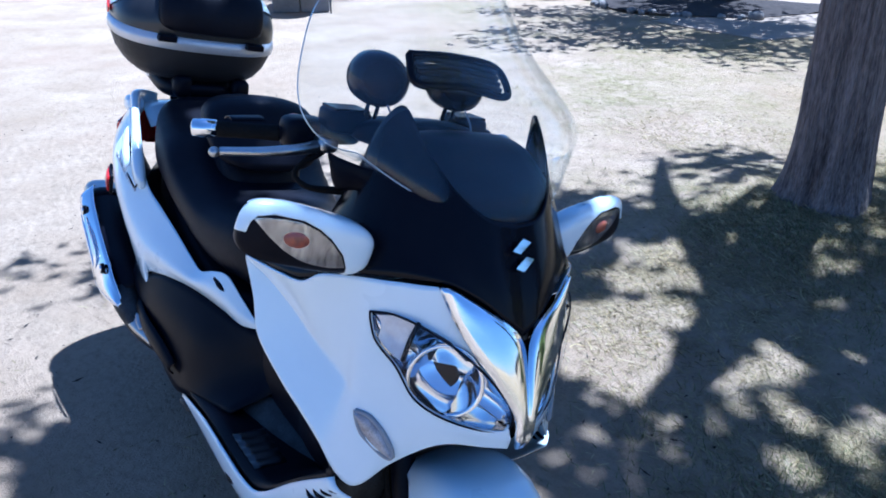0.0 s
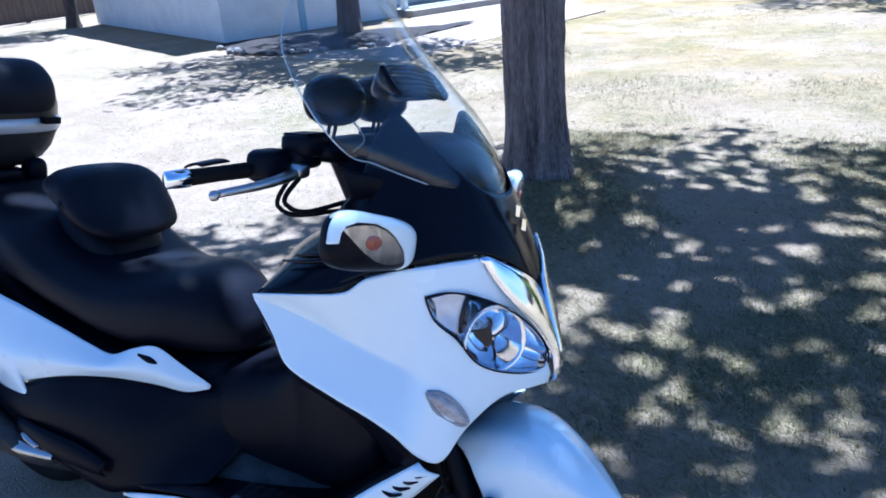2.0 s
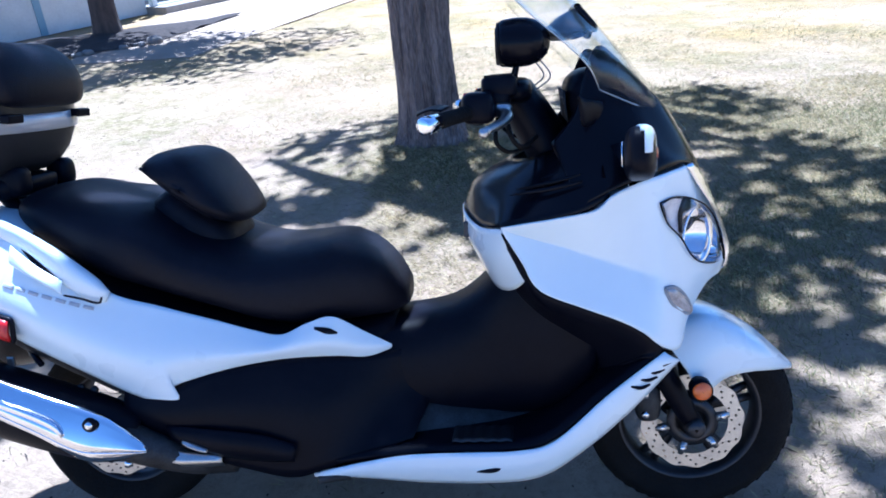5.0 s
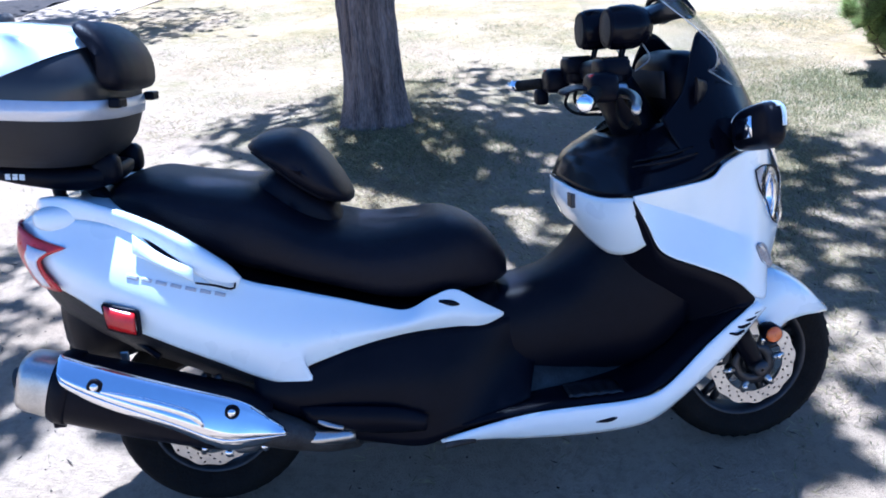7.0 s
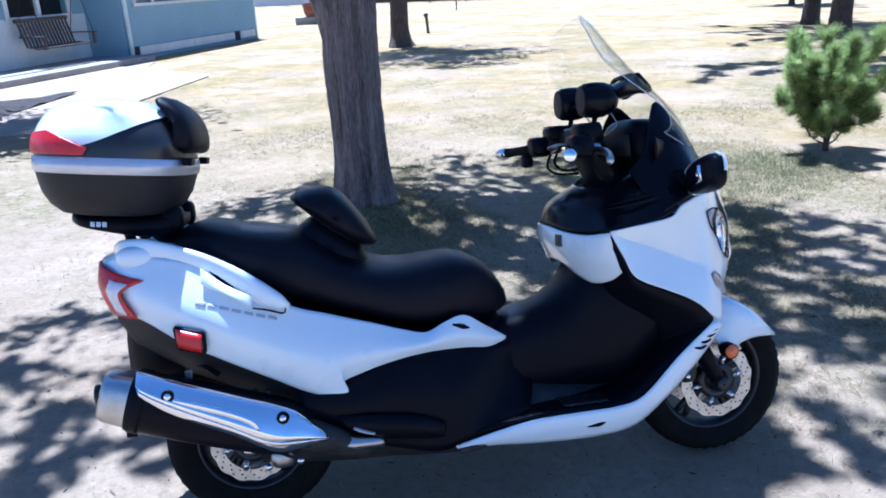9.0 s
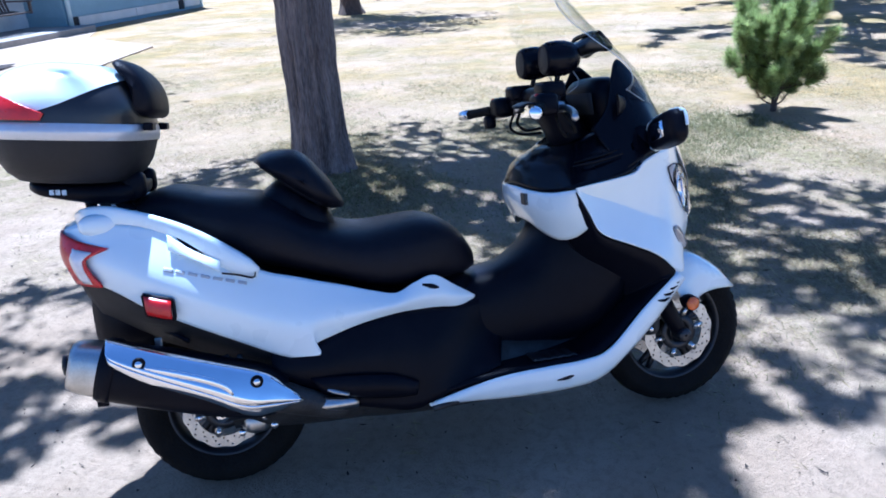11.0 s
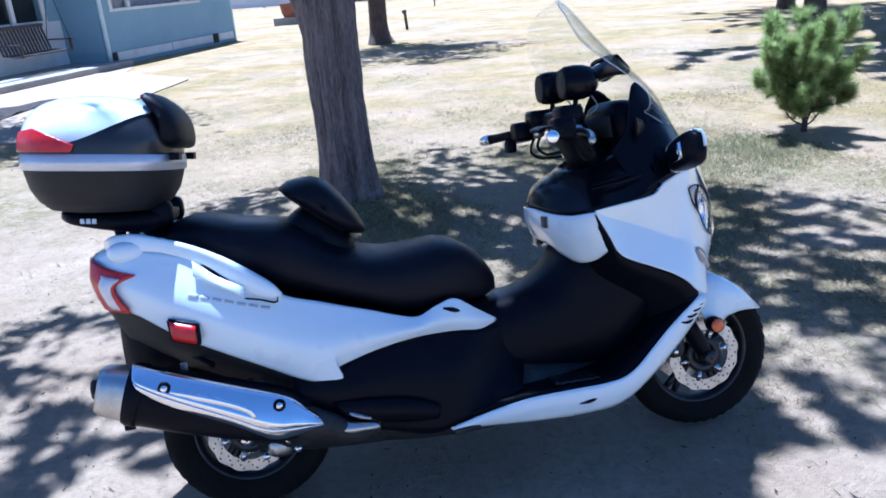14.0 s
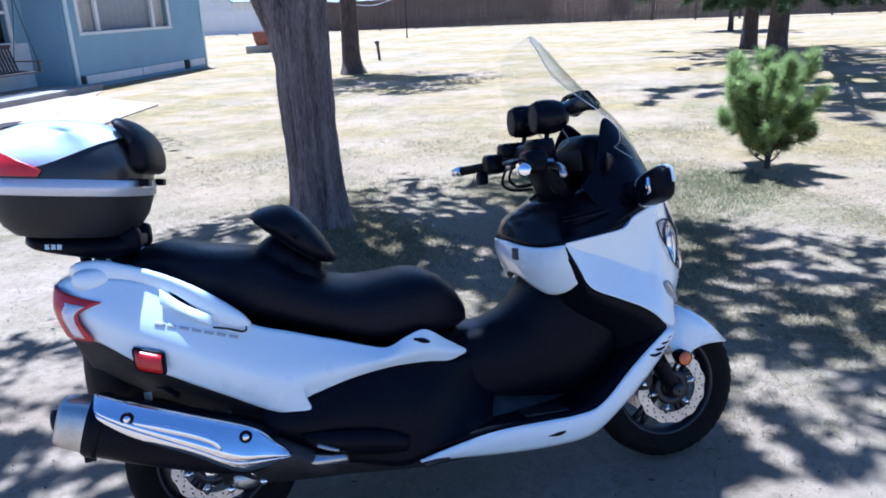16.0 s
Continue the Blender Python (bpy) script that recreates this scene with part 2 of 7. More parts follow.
M = dict(
    ground=ground_material(),
    white=mat("pearl_white_paint", (0.765, 0.85, 0.885), (0.74, 0.825, 0.865), 3, rough=0.28, coat=1.0, rvar=0.03),
    black=mat("satin_black_plastic", (0.003, 0.0032, 0.007), (0.0055, 0.0057, 0.010), 9, rough=0.38, bump=0.05, bscale=400, spec=0.09),
    gloss=mat("gloss_black_paint", (0.003, 0.003, 0.006), (0.0045, 0.0045, 0.008), 4, rough=0.20, coat=0.05, spec=0.11),
    seat=mat("black_vinyl", (0.0045, 0.0047, 0.009), (0.008, 0.0083, 0.014), 7, rough=0.42, bump=0.2, bscale=260, spec=0.13),
    case=mat("textured_black_plastic", (0.012, 0.012, 0.014), (0.018, 0.018, 0.02), 12, rough=0.5, bump=0.25, bscale=500, spec=0.3),
    lid=mat("polished_black_lid", (0.012, 0.012, 0.014), (0.018, 0.018, 0.02), 5, rough=0.33, coat=0.25, rvar=0.04),
    silver=mat("silver_paint", (0.62, 0.63, 0.66), (0.55, 0.56, 0.59), 6, rough=0.3, metal=0.35, coat=0.4),
    chrome=mat("chrome", (0.86, 0.87, 0.9), (0.80, 0.81, 0.84), 5, rough=0.06, metal=1.0, rvar=0.03),
    steel=mat("brushed_steel", (0.55, 0.54, 0.52), (0.42, 0.41, 0.40), 20, rough=0.32, metal=1.0),
    alloy=mat("dark_alloy", (0.055, 0.055, 0.06), (0.035, 0.035, 0.038), 15, rough=0.4, metal=0.7),
    rubber=mat("tyre_rubber", (0.007, 0.0065, 0.006), (0.013, 0.012, 0.011), 14, rough=0.85, bump=0.3, bscale=120, spec=0.12),
    engine=mat("grimy_metal", (0.05, 0.05, 0.05), (0.02, 0.02, 0.02), 18, rough=0.6, metal=0.5, bump=0.3),
    amber=mat("amber_lens", (0.75, 0.16, 0.015), (0.62, 0.12, 0.01), 40, rough=0.2, coat=0.6),
    bulb=mat("orange_bulb", (0.34, 0.075, 0.035), (0.13, 0.05, 0.04), 70, rough=0.25, coat=0.3),
    red=mat("red_lens", (0.55, 0.012, 0.012), (0.40, 0.008, 0.01), 50, rough=0.3, coat=0.2),
    indicator=mat("indicator_lens", (0.46, 0.44, 0.45), (0.22, 0.19, 0.19), 45, rough=0.12, coat=0.9),
    mirrorlet=mat("lamp_mirror", (0.50, 0.50, 0.55), (0.17, 0.16, 0.18), 38, rough=0.16, metal=0.9, rvar=0.1, stretch=(1, 2.2, 0.35)),
    clear=mat("frosted_lens", (0.80, 0.78, 0.78), (0.66, 0.62, 0.62), 60, rough=0.12, coat=0.8),
    grey=mat("grey_print", (0.30, 0.31, 0.33), None, 8, rough=0.4),
    print=mat("pale_grey_print", (0.50, 0.52, 0.56), None, 8, rough=0.35),
    pane=glass("clear_pane"),
    shield=glass("clear_shield", (0.97, 0.985, 0.99), film=0.004),
    shieldedge=mat("shield_edge", (0.55, 0.58, 0.58), (0.45, 0.48, 0.48), 10, rough=0.15, coat=0.5),
    bark=mat("furrowed_bark", (0.29, 0.235, 0.205), (0.06, 0.047, 0.043), 4, rough=0.95, bump=1.0, bscale=7, stretch=(4.5, 4.5, 0.55), fine=0.5, deep=0.05),
    pinebark=mat("pine_bark", (0.12, 0.085, 0.065), (0.055, 0.042, 0.036), 9, rough=0.95, bump=1.0, bscale=22, stretch=(2, 2, 0.6)),
    leaf=leaf_material("broad_leaf", (0.06, 0.085, 0.035), (0.085, 0.105, 0.045), 0.1),
    needle=leaf_material("pine_needle", (0.26, 0.335, 0.10), (0.41, 0.46, 0.165), 0.55),
    dryneedle=leaf_material("dry_needle", (0.16, 0.10, 0.055), (0.09, 0.06, 0.035), 0.2),
    darkneedle=leaf_material("dark_needle", (0.05, 0.085, 0.03), (0.08, 0.11, 0.035)),
    straw=leaf_material("dry_straw", (0.42, 0.34, 0.18), (0.27, 0.215, 0.11), 0.4),
    turf=leaf_material("thin_turf", (0.17, 0.175, 0.075), (0.25, 0.225, 0.11), 0.4),
    blue=mat("blue_siding_paint", (0.27, 0.40, 0.49), (0.235, 0.355, 0.44), 1.2, rough=0.6, bump=0.15, bscale=30),
    pipe=mat("pale_pipe_paint", (0.60, 0.70, 0.70), (0.52, 0.62, 0.63), 3, rough=0.5),
    trim=mat("white_trim_paint", (0.72, 0.73, 0.72), (0.60, 0.61, 0.60), 2.5, rough=0.55, bump=0.1),
    concrete=mat("worn_concrete", (0.36, 0.335, 0.30), (0.27, 0.25, 0.225), 1.5, rough=0.95, bump=0.4, bscale=35),
    path=mat("pale_path_soil", (0.36, 0.275, 0.195), (0.27, 0.205, 0.145), 1.5, rough=0.95, bump=0.4, bscale=35),
    block=mat("grey_block", (0.22, 0.20, 0.18), (0.15, 0.14, 0.125), 4, rough=0.95, bump=0.5, bscale=30),
    fence=mat("weathered_board", (0.125, 0.095, 0.08), (0.08, 0.062, 0.055), 2, rough=0.9, bump=0.4, stretch=(4, 4, 0.6)),
    vinyl=mat("white_vinyl", (0.72, 0.74, 0.76), (0.66, 0.68, 0.70), 1, rough=0.5),
    wood=mat("dark_wood", (0.10, 0.075, 0.065), (0.06, 0.045, 0.04), 5, rough=0.7, stretch=(1, 1, 5)),
    mulch=mat("dark_mulch", (0.042, 0.030, 0.024), (0.02, 0.015, 0.013), 12, rough=1.0, bump=1.0, bscale=40),
    stone=mat("field_stone", (0.26, 0.23, 0.20), (0.16, 0.14, 0.125), 6, rough=0.9, bump=0.5, bscale=20),
    dark=mat("dark_interior", (0.02, 0.022, 0.026), None, 4, rough=0.8),
    curtain=mat("curtain_cloth", (0.50, 0.47, 0.43), (0.34, 0.32, 0.30), 3, rough=0.9, stretch=(7, 7, 0.3)),
    roof=mat("roof_shingle", (0.16, 0.15, 0.15), (0.10, 0.095, 0.09), 6, rough=0.95, bump=0.4),
    rust=mat("rusty_pot", (0.28, 0.10, 0.06), (0.16, 0.06, 0.04), 9, rough=0.8, bump=0.3),
    tank=mat("white_tank_paint", (0.78, 0.79, 0.80), (0.70, 0.71, 0.72), 2, rough=0.4, coat=0.3),
)


# ---------------------------------------------------------------- mesh helpers
def mesh_ob(name, verts, faces, material, smooth=True):
    me = bpy.data.meshes.new(name)
    me.from_pydata([tuple(v) for v in verts], [], faces)
    me.validate()
    me.materials.append(material)
    me.polygons.foreach_set("use_smooth", [smooth] * len(me.polygons))
    return new(name, me)


def part(name, geo, material, parent, label="", smooth=True, thick=0.0, bevel=0.0, kind=""):
    """One mesh object under a thing or a part. geo: (verts, faces)."""
    ob = mesh_ob(name, geo[0], geo[1], material, smooth)
    if parent is not None:
        ob.parent = parent
    if thick:
        md = ob.modifiers.new("thickness", "SOLIDIFY")
        md.thickness, md.offset = thick, -1
    if bevel:
        md = ob.modifiers.new("edge", "BEVEL")
        md.width, md.segments, md.limit_method = bevel, 2, "ANGLE"
        md.harden_normals = False
    return tagged(ob, label, kind=kind)


def thing(name, label, category, at=(0, 0, 0), rot=(0, 0, 0), group="", kind=""):
    ob = new(name)
    ob.empty_display_size = 0.1
    ob.matrix_world = pose(*at, *rot)
    return tagged(ob, label, category, group, kind)


def join(*geos):
    V, F = [], []
    for v, f in geos:
        o = len(V)
        V += [tuple(p) for p in v]
        F += [tuple(i + o for i in q) for q in f]
    return V, F


def moved(geo, m):
    return [tuple(m @ Vector(p)) for p in geo[0]], geo[1]


def whole(half):
    """A right half and its mirror image, welded along the middle."""
    V, F = join(half, flip(half))
    seen, at, out = {}, [], []
    for v in V:
        k = (round(v[0], 5), round(v[1], 5), round(v[2], 5)) if abs(v[1]) < 1e-4 else (len(at),)
        if k not in seen:
            seen[k] = len(out)
            out.append(v)
        at.append(seen[k])
    return out, [tuple(at[i] for i in f) for f in F]


def flip(geo):
    """The mirror image across the scooter's middle plane."""
    return [(x, -y, z) for x, y, z in geo[0]], [tuple(reversed(f)) for f in geo[1]]


def cat(pts, n, smooth=True):
    """n points along a curve through pts."""
    p = np.array(pts, float)
    d = np.r_[0, np.cumsum(np.linalg.norm(np.diff(p, axis=0), axis=1))]
    s = np.linspace(0, d[-1], n)
    if not smooth or len(p) < 3:
        return np.stack([np.interp(s, d, p[:, k]) for k in range(p.shape[1])], 1)
    out = []
    for v in s:
        i = min(max(int(np.searchsorted(d, v)) - 1, 0), len(p) - 2)
        h = max(d[i + 1] - d[i], 1e-9)
        t = (v - d[i]) / h
        m0 = (p[i + 1] - p[i - 1]) / (d[i + 1] - d[i - 1]) * h if i else p[1] - p[0]
        m1 = (p[i + 2] - p[i]) / (d[i + 2] - d[i]) * h if i + 2 < len(p) else p[-1] - p[-2]
        out.append((2 * t**3 - 3 * t**2 + 1) * p[i] + (t**3 - 2 * t**2 + t) * m0 + (-2 * t**3 + 3 * t**2) * p[i + 1] + (t**3 - t**2) * m1)
    return np.array(out)


def grid(P, close_u=False, close_v=False):
    """Quads over an array of points [u][v]."""
    nu, nv = len(P), len(P[0])
    V = [tuple(map(float, p)) for row in P for p in row]
    F = []
    for i in range(nu if close_u else nu - 1):
        for j in range(nv if close_v else nv - 1):
            a, b = i * nv + j, i * nv + (j + 1) % nv
            c, d = ((i + 1) % nu) * nv + (j + 1) % nv, ((i + 1) % nu) * nv + j
            F.append((a, d, c, b))
    return V, F


def loft(curves, nu=24, nv=8, bulge=0.0, out=(0, -1, 0), by_index=True, straight=False):
    """A skin through curves of control points, all of one count; bulge pushes its middle out along out."""
    if by_index:
        k = len(curves[0])
        rows = []
        for c in curves:
            c = np.array(c, float)
            u = np.linspace(0, k - 1, nu)
            i = np.minimum(u.astype(int), k - 2)
            t = (u - i)[:, None]
            m = np.gradient(c, axis=0)
            rows.append((2 * t**3 - 3 * t**2 + 1) * c[i] + (t**3 - 2 * t**2 + t) * m[i] + (-2 * t**3 + 3 * t**2) * c[i + 1] + (t**3 - t**2) * m[i + 1])
    else:
        rows = [cat(c, nu) for c in curves]
    P = []
    for i in range(nu):
        col = [r[i] for r in rows]
        q = cat(col, nv, not straight) if len(col) > 2 else np.array([col[0] + (col[1] - col[0]) * v for v in np.linspace(0, 1, nv)])
        w = np.sin(np.linspace(0, 1, nv) * math.pi)[:, None]
        P.append(q + w * bulge * np.array(out, float))
    return grid(P)


def tube(pts, radius, n=12, seg=None, caps=True, oval=(1, 1), smooth=True, power=2.0):
    """A round or oval bar along pts; radius: a number or one for each of pts."""
    p = np.array(pts, float)
    k = seg or len(p)
    r = [radius] * len(p) if isinstance(radius, (int, float)) else radius
    q = cat([(*a, b) for a, b in zip(p, r)], k, smooth) if k != len(p) or smooth else np.c_[p, r]
    P, side = [], None
    for i in range(k):
        d = Vector(q[min(i + 1, k - 1), :3] - q[max(i - 1, 0), :3]).normalized()
        if side is None:
            side = d.cross(Vector((0, 0, 1)) if abs(d.z) < 0.9 else Vector((0, 1, 0))).normalized()
        side = (side - d * side.dot(d)).normalized()
        up = side.cross(d)
        ring = []
        for j in range(n):
            a = 2 * math.pi * j / n
            c, s = math.cos(a), math.sin(a)
            c, s = math.copysign(abs(c) ** (2 / power), c), math.copysign(abs(s) ** (2 / power), s)
            ring.append(Vector(q[i, :3]) + (side * c * oval[0] + up * s * oval[1]) * q[i, 3])
        P.append(ring)
    V, F = grid(P, close_v=True)
    if caps:
        F += [tuple(range(n)), tuple(range((k - 1) * n + n - 1, (k - 1) * n - 1, -1))]
    return V, F


def lathe(profile, n=40, axis="y", at=(0, 0, 0), close=False, arc=(0, 360)):
    """A profile of (radius, along) turned about an axis."""
    full = abs(arc[1] - arc[0]) >= 360
    P = []
    for j in range(n if full else n + 1):
        a = radians(arc[0] + (arc[1] - arc[0]) * j / n)
        ring = []
        for r, h in profile:
            c, s = r * math.cos(a), r * math.sin(a)
            ring.append(np.array(at) + np.array({"y": (c, h, s), "x": (h, c, s), "z": (c, s, h)}[axis]))
        P.append(ring)
    return grid(P, close_u=full, close_v=close)


def box(x0, x1, y0, y1, z0, z1):
    V = [(x, y, z) for x in (x0, x1) for y in (y0, y1) for z in (z0, z1)]
    return V, [(0, 1, 3, 2), (4, 6, 7, 5), (0, 4, 5, 1), (2, 3, 7, 6), (0, 2, 6, 4), (1, 5, 7, 3)]


def pillow(profile, w, n=13, ex=3.0, y0=0.0, sag=0.0, nu=36, mid=None):
    """A cushion: a closed side profile of (x, z) drawn across y with rounded ends."""
    p = cat([*profile, profile[0]], nu + 1)[:-1]
    c = p.mean(0) if mid is None else np.array(mid)
    P = []
    for k in range(n):
        a = (k / (n - 1) - 0.5) * math.pi
        v = math.copysign(abs(math.sin(a)) ** (2 / ex), a)
        s = max(0.03, max(0.0, math.cos(a)) ** (2 / ex))
        P.append([(c[0] + (q[0] - c[0]) * s - sag * v * v, y0 + v * w, c[1] + (q[1] - c[1]) * s) for q in p])
    V, F = grid(P, close_v=True)
    F += [tuple(range(nu - 1, -1, -1)), tuple(range((n - 1) * nu, n * nu))]
    return V, [tuple(reversed(f)) for f in F]


def hull(sections, n=28, seg=None, ex=2.6):
    """A body along x from sections (x, half width, bottom z, top z), each a rounded box."""
    s = cat(sections, seg or len(sections) * 3)
    P = []
    for x, w, b, t in s:
        ring = []
        for j in range(n):
            a = 2 * math.pi * j / n
            c, d = math.cos(a), math.sin(a)
            ring.append((x, w * math.copysign(abs(c) ** (2 / ex), c), (b + t) / 2 + (t - b) / 2 * math.copysign(abs(d) ** (2 / ex), d)))
        P.append(ring)
    V, F = grid(P, close_v=True)
    k = len(s)
    F += [tuple(range(n)), tuple(range((k - 1) * n + n - 1, (k - 1) * n - 1, -1))]
    return V, F


def ball(at, r, nu=18, nv=12, power=2.0):
    """A ball or, with a higher power, a rounded block; r: three radii."""
    P = []
    f = lambda c: math.copysign(abs(c) ** (2 / power), c)
    for i in range(nv + 1):
        b = (i / nv - 0.5) * math.pi
        P.append([(at[0] + r[0] * f(math.cos(b)) * f(math.cos(a)), at[1] + r[1] * f(math.cos(b)) * f(math.sin(a)), at[2] + r[2] * f(math.sin(b)))
                  for a in (2 * math.pi * j / nu for j in range(nu))])
    V, F = grid(P, close_v=True)
    return V, [tuple(reversed(q)) for q in F]


def trim(geo, poly, du=(1, 0, 0), dv=(0, 0, 1), inner=True):
    """The part of a skin inside (or outside) an outline drawn along du, dv, cut cleanly along it."""
    bm = bmesh.new()
    vs = [bm.verts.new(v) for v in geo[0]]
    for f in geo[1]:
        if len(set(f)) > 2:
            try:
                bm.faces.new([vs[i] for i in f])
            except ValueError:
                pass
    du, dv = Vector(du), Vector(dv)
    along = du.cross(dv).normalized()
    for (a0, b0), (a1, b1) in zip(poly, [*poly[1:], poly[0]]):
        lo = (min(a0, a1) - 0.012, min(b0, b1) - 0.012)
        hi = (max(a0, a1) + 0.012, max(b0, b1) + 0.012)
        near = []
        for f in bm.faces:
            pa, pb = [v.co.dot(du) for v in f.verts], [v.co.dot(dv) for v in f.verts]
            if max(pa) > lo[0] and min(pa) < hi[0] and max(pb) > lo[1] and min(pb) < hi[1]:
                near.append(f)
        geom = list({e for f in near for e in f.edges}) + near + list({v for f in near for v in f.verts})
        d = du * (a1 - a0) + dv * (b1 - b0)
        bmesh.ops.bisect_plane(bm, geom=geom, dist=1e-5, plane_co=du * a0 + dv * b0, plane_no=d.cross(along).normalized())
    pts = [tuple(p) for p in poly]
    gone = []
    for f in bm.faces:
        c = f.calc_center_median()
        if inside(pts, c.dot(du), c.dot(dv)) != inner:
            gone.append(f)
    bmesh.ops.delete(bm, geom=gone, context="FACES")
    bm.verts.index_update()
    out = [tuple(v.co) for v in bm.verts], [tuple(v.index for v in f.verts) for f in bm.faces]
    bm.free()
    return out


def inside(poly, a, b):
    hit = False
    for (x0, y0), (x1, y1) in zip(poly, [*poly[1:], poly[0]]):
        if (y0 > b) != (y1 > b) and a < (x1 - x0) * (b - y0) / (y1 - y0) + x0:
            hit = not hit
    return hit


def keep(geo, test):
    """Only the faces whose middle passes the test."""
    V, F = geo
    F = [f for f in F if test(*(sum(V[i][k] for i in f) / len(f) for k in range(3)))]
    used = sorted({i for f in F for i in f})
    at = {i: k for k, i in enumerate(used)}
    return [V[i] for i in used], [tuple(at[i] for i in f) for f in F]


# ---------------------------------------------------------------- ground
def ground_height(x, y):
    r = math.hypot(x - 0.8, y)
    a = 0.003 + 0.02 * min(1.0, max(0.0, (r - 1.2) / 3.0))
    far = min(1.0, max(0.0, (r - 6.0) / 20.0))
    mound = 0.15 * math.exp(-((x - 0.6) ** 2 + (y - 3.15) ** 2) / 0.9)
    return mound + a * (noise.noise((x * 0.9, y * 0.9, 3.1)) + 0.5 * noise.noise((x * 2.7, y * 2.7, 9.0))) + 0.10 * far * noise.noise((x * 0.07, y * 0.07, 1.7))


def steps(lo, hi):
    near = list(np.arange(lo, hi + 0.01, 0.2))
    grow, v, d = [], 0.0, 0.3
    while v < 900:
        v += d
        d *= 1.22
        grow.append(v)
    return [lo - g for g in reversed(grow)] + near + [hi + g for g in grow]


_xs, _ys = steps(-6, 9), steps(-4, 12)
_V = [(x, y, ground_height(x, y)) for x in _xs for y in _ys]
_m = len(_ys)
_F = [(i * _m + j, (i + 1) * _m + j, (i + 1) * _m + j + 1, i * _m + j + 1) for i in range(len(_xs) - 1) for j in range(_m - 1)]
tagged(mesh_ob("ground", _V, _F, M["ground"]), "pale trampled dirt with thin dry grass", "ground", kind="structure")


def blades(name, count, material, seed, size, lie, label, dense):
    """Grass as single blades in tufts, where dense(x, y) is high."""
    rng = random.Random(seed)
    V, F = [], []
    while len(F) < count:
        z = rng.random()
        if z < 0.6:
            x, y = rng.uniform(0.3, 4.6), rng.uniform(-0.9, 4.6)
        elif z < 0.8:
            x, y = rng.uniform(-1.5, 7.5), rng.uniform(-1.5, 7)
        else:
            x, y = rng.uniform(-5.5, 10), rng.uniform(-3.2, 13)
        if rng.random() > dense(x, y):
            continue
        for _ in range(rng.randint(4, 9)):
            a, l, h = rng.uniform(0, 6.283), rng.uniform(0.4, 1.0) * size, rng.uniform(*lie)
            bx, by = x + rng.gauss(0, 0.035), y + rng.gauss(0, 0.035)
            z = ground_height(bx, by) - 0.003
            w = rng.uniform(0.0009, 0.0023)
            dx, dy = math.cos(a), math.sin(a)
            o = len(V)
            V += [(bx - dy * w, by + dx * w, z), (bx + dy * w, by - dx * w, z),
                  (bx + dx * l * (1 - h) * 0.6 + dy * w, by + dy * l * (1 - h) * 0.6 - dx * w, z + l * h * 0.75),
                  (bx + dx * l * (1 - h), by + dy * l * (1 - h), z + l * h)]
            F += [(o, o + 1, o + 2), (o, o + 2, o + 3)]
    tagged(mesh_ob(name, V, F, material), label, "grass", kind="stuff")


def _patch(x, y, k, seed):
    return noise.noise((x * k, y * k, seed))


def yard(x, y):
    return min(1.0, max(0.02, (x * 0.6 + y - 0.9) / 1.8))


blades("dry_grass", 380000, M["straw"], 4, 0.085, (0.05, 0.4), "thin straw-coloured dry grass lying on dirt", lambda x, y: yard(x, y) * max(0.04, 0.35 + 1.3 * _patch(x, y, 0.9, 5)))
blades("green_grass", 150000, M["turf"], 5, 0.055, (0.25, 0.75), "sparse grey-green grass blades in tufts", lambda x, y: yard(x, y) * max(0.02, 0.05 + 1.5 * _patch(x, y, 0.7, 12)))


def litter():
    rng = random.Random(8)
    V, F = [], []
    for _ in range(5200):
        x, y = rng.uniform(-4, 8), rng.uniform(-3, 9)
        a, l, w = rng.uniform(0, 6.28), 0.004 + 0.02 * rng.random() ** 4, rng.uniform(0.002, 0.005)
        z = ground_height(x, y) + 0.004
        c, s = math.cos(a), math.sin(a)
        o = len(V)
        V += [(x + c * l, y + s * l, z + rng.uniform(0, 0.008)), (x - s * w, y + c * w, z), (x - c * l, y - s * l, z + rng.uniform(0, 0.006)), (x + s * w, y - c * w, z + 0.003)]
        F.append((o, o + 1, o + 2, o + 3))
    tagged(mesh_ob("leaf_litter", V, F, M["mulch"]), "scattered brown bits of leaf and twig", "litter", kind="stuff")


litter()


# ---------------------------------------------------------------- trees
def bark_tube(pts, radii, n=26, seg=40, rough=0.12, seed=0, flare=0.0):
    V, F = tube(pts, radii, n, seg, caps=True)
    out = []
    c = cat(pts, seg)
    for i, v in enumerate(V):
        k, j = divmod(i, n)
        a = 2 * math.pi * j / n
        z = c[k][2]
        d = Vector(v) - Vector(c[k])
        f = 1 + rough * (noise.noise((math.cos(a) * 2.2, math.sin(a) * 2.2, z * 0.8 + seed)) + 0.7 * noise.noise((math.cos(a) * 6, math.sin(a) * 6, z * 1.6 + seed)))
        if n > 60:
            f += 0.16 * (0.5 - abs(noise.noise((math.cos(a) * 7, math.sin(a) * 7, z * 1.1 + seed * 3)))) + 0.05 * noise.noise((math.cos(a) * 20, math.sin(a) * 20, z * 4)) - 0.06
        f += flare * math.exp(-max(z, 0) / 0.16) * (1 + 0.5 * math.sin(3 * a + seed))
        out.append(tuple(Vector(c[k]) + d * f))
    return out, F


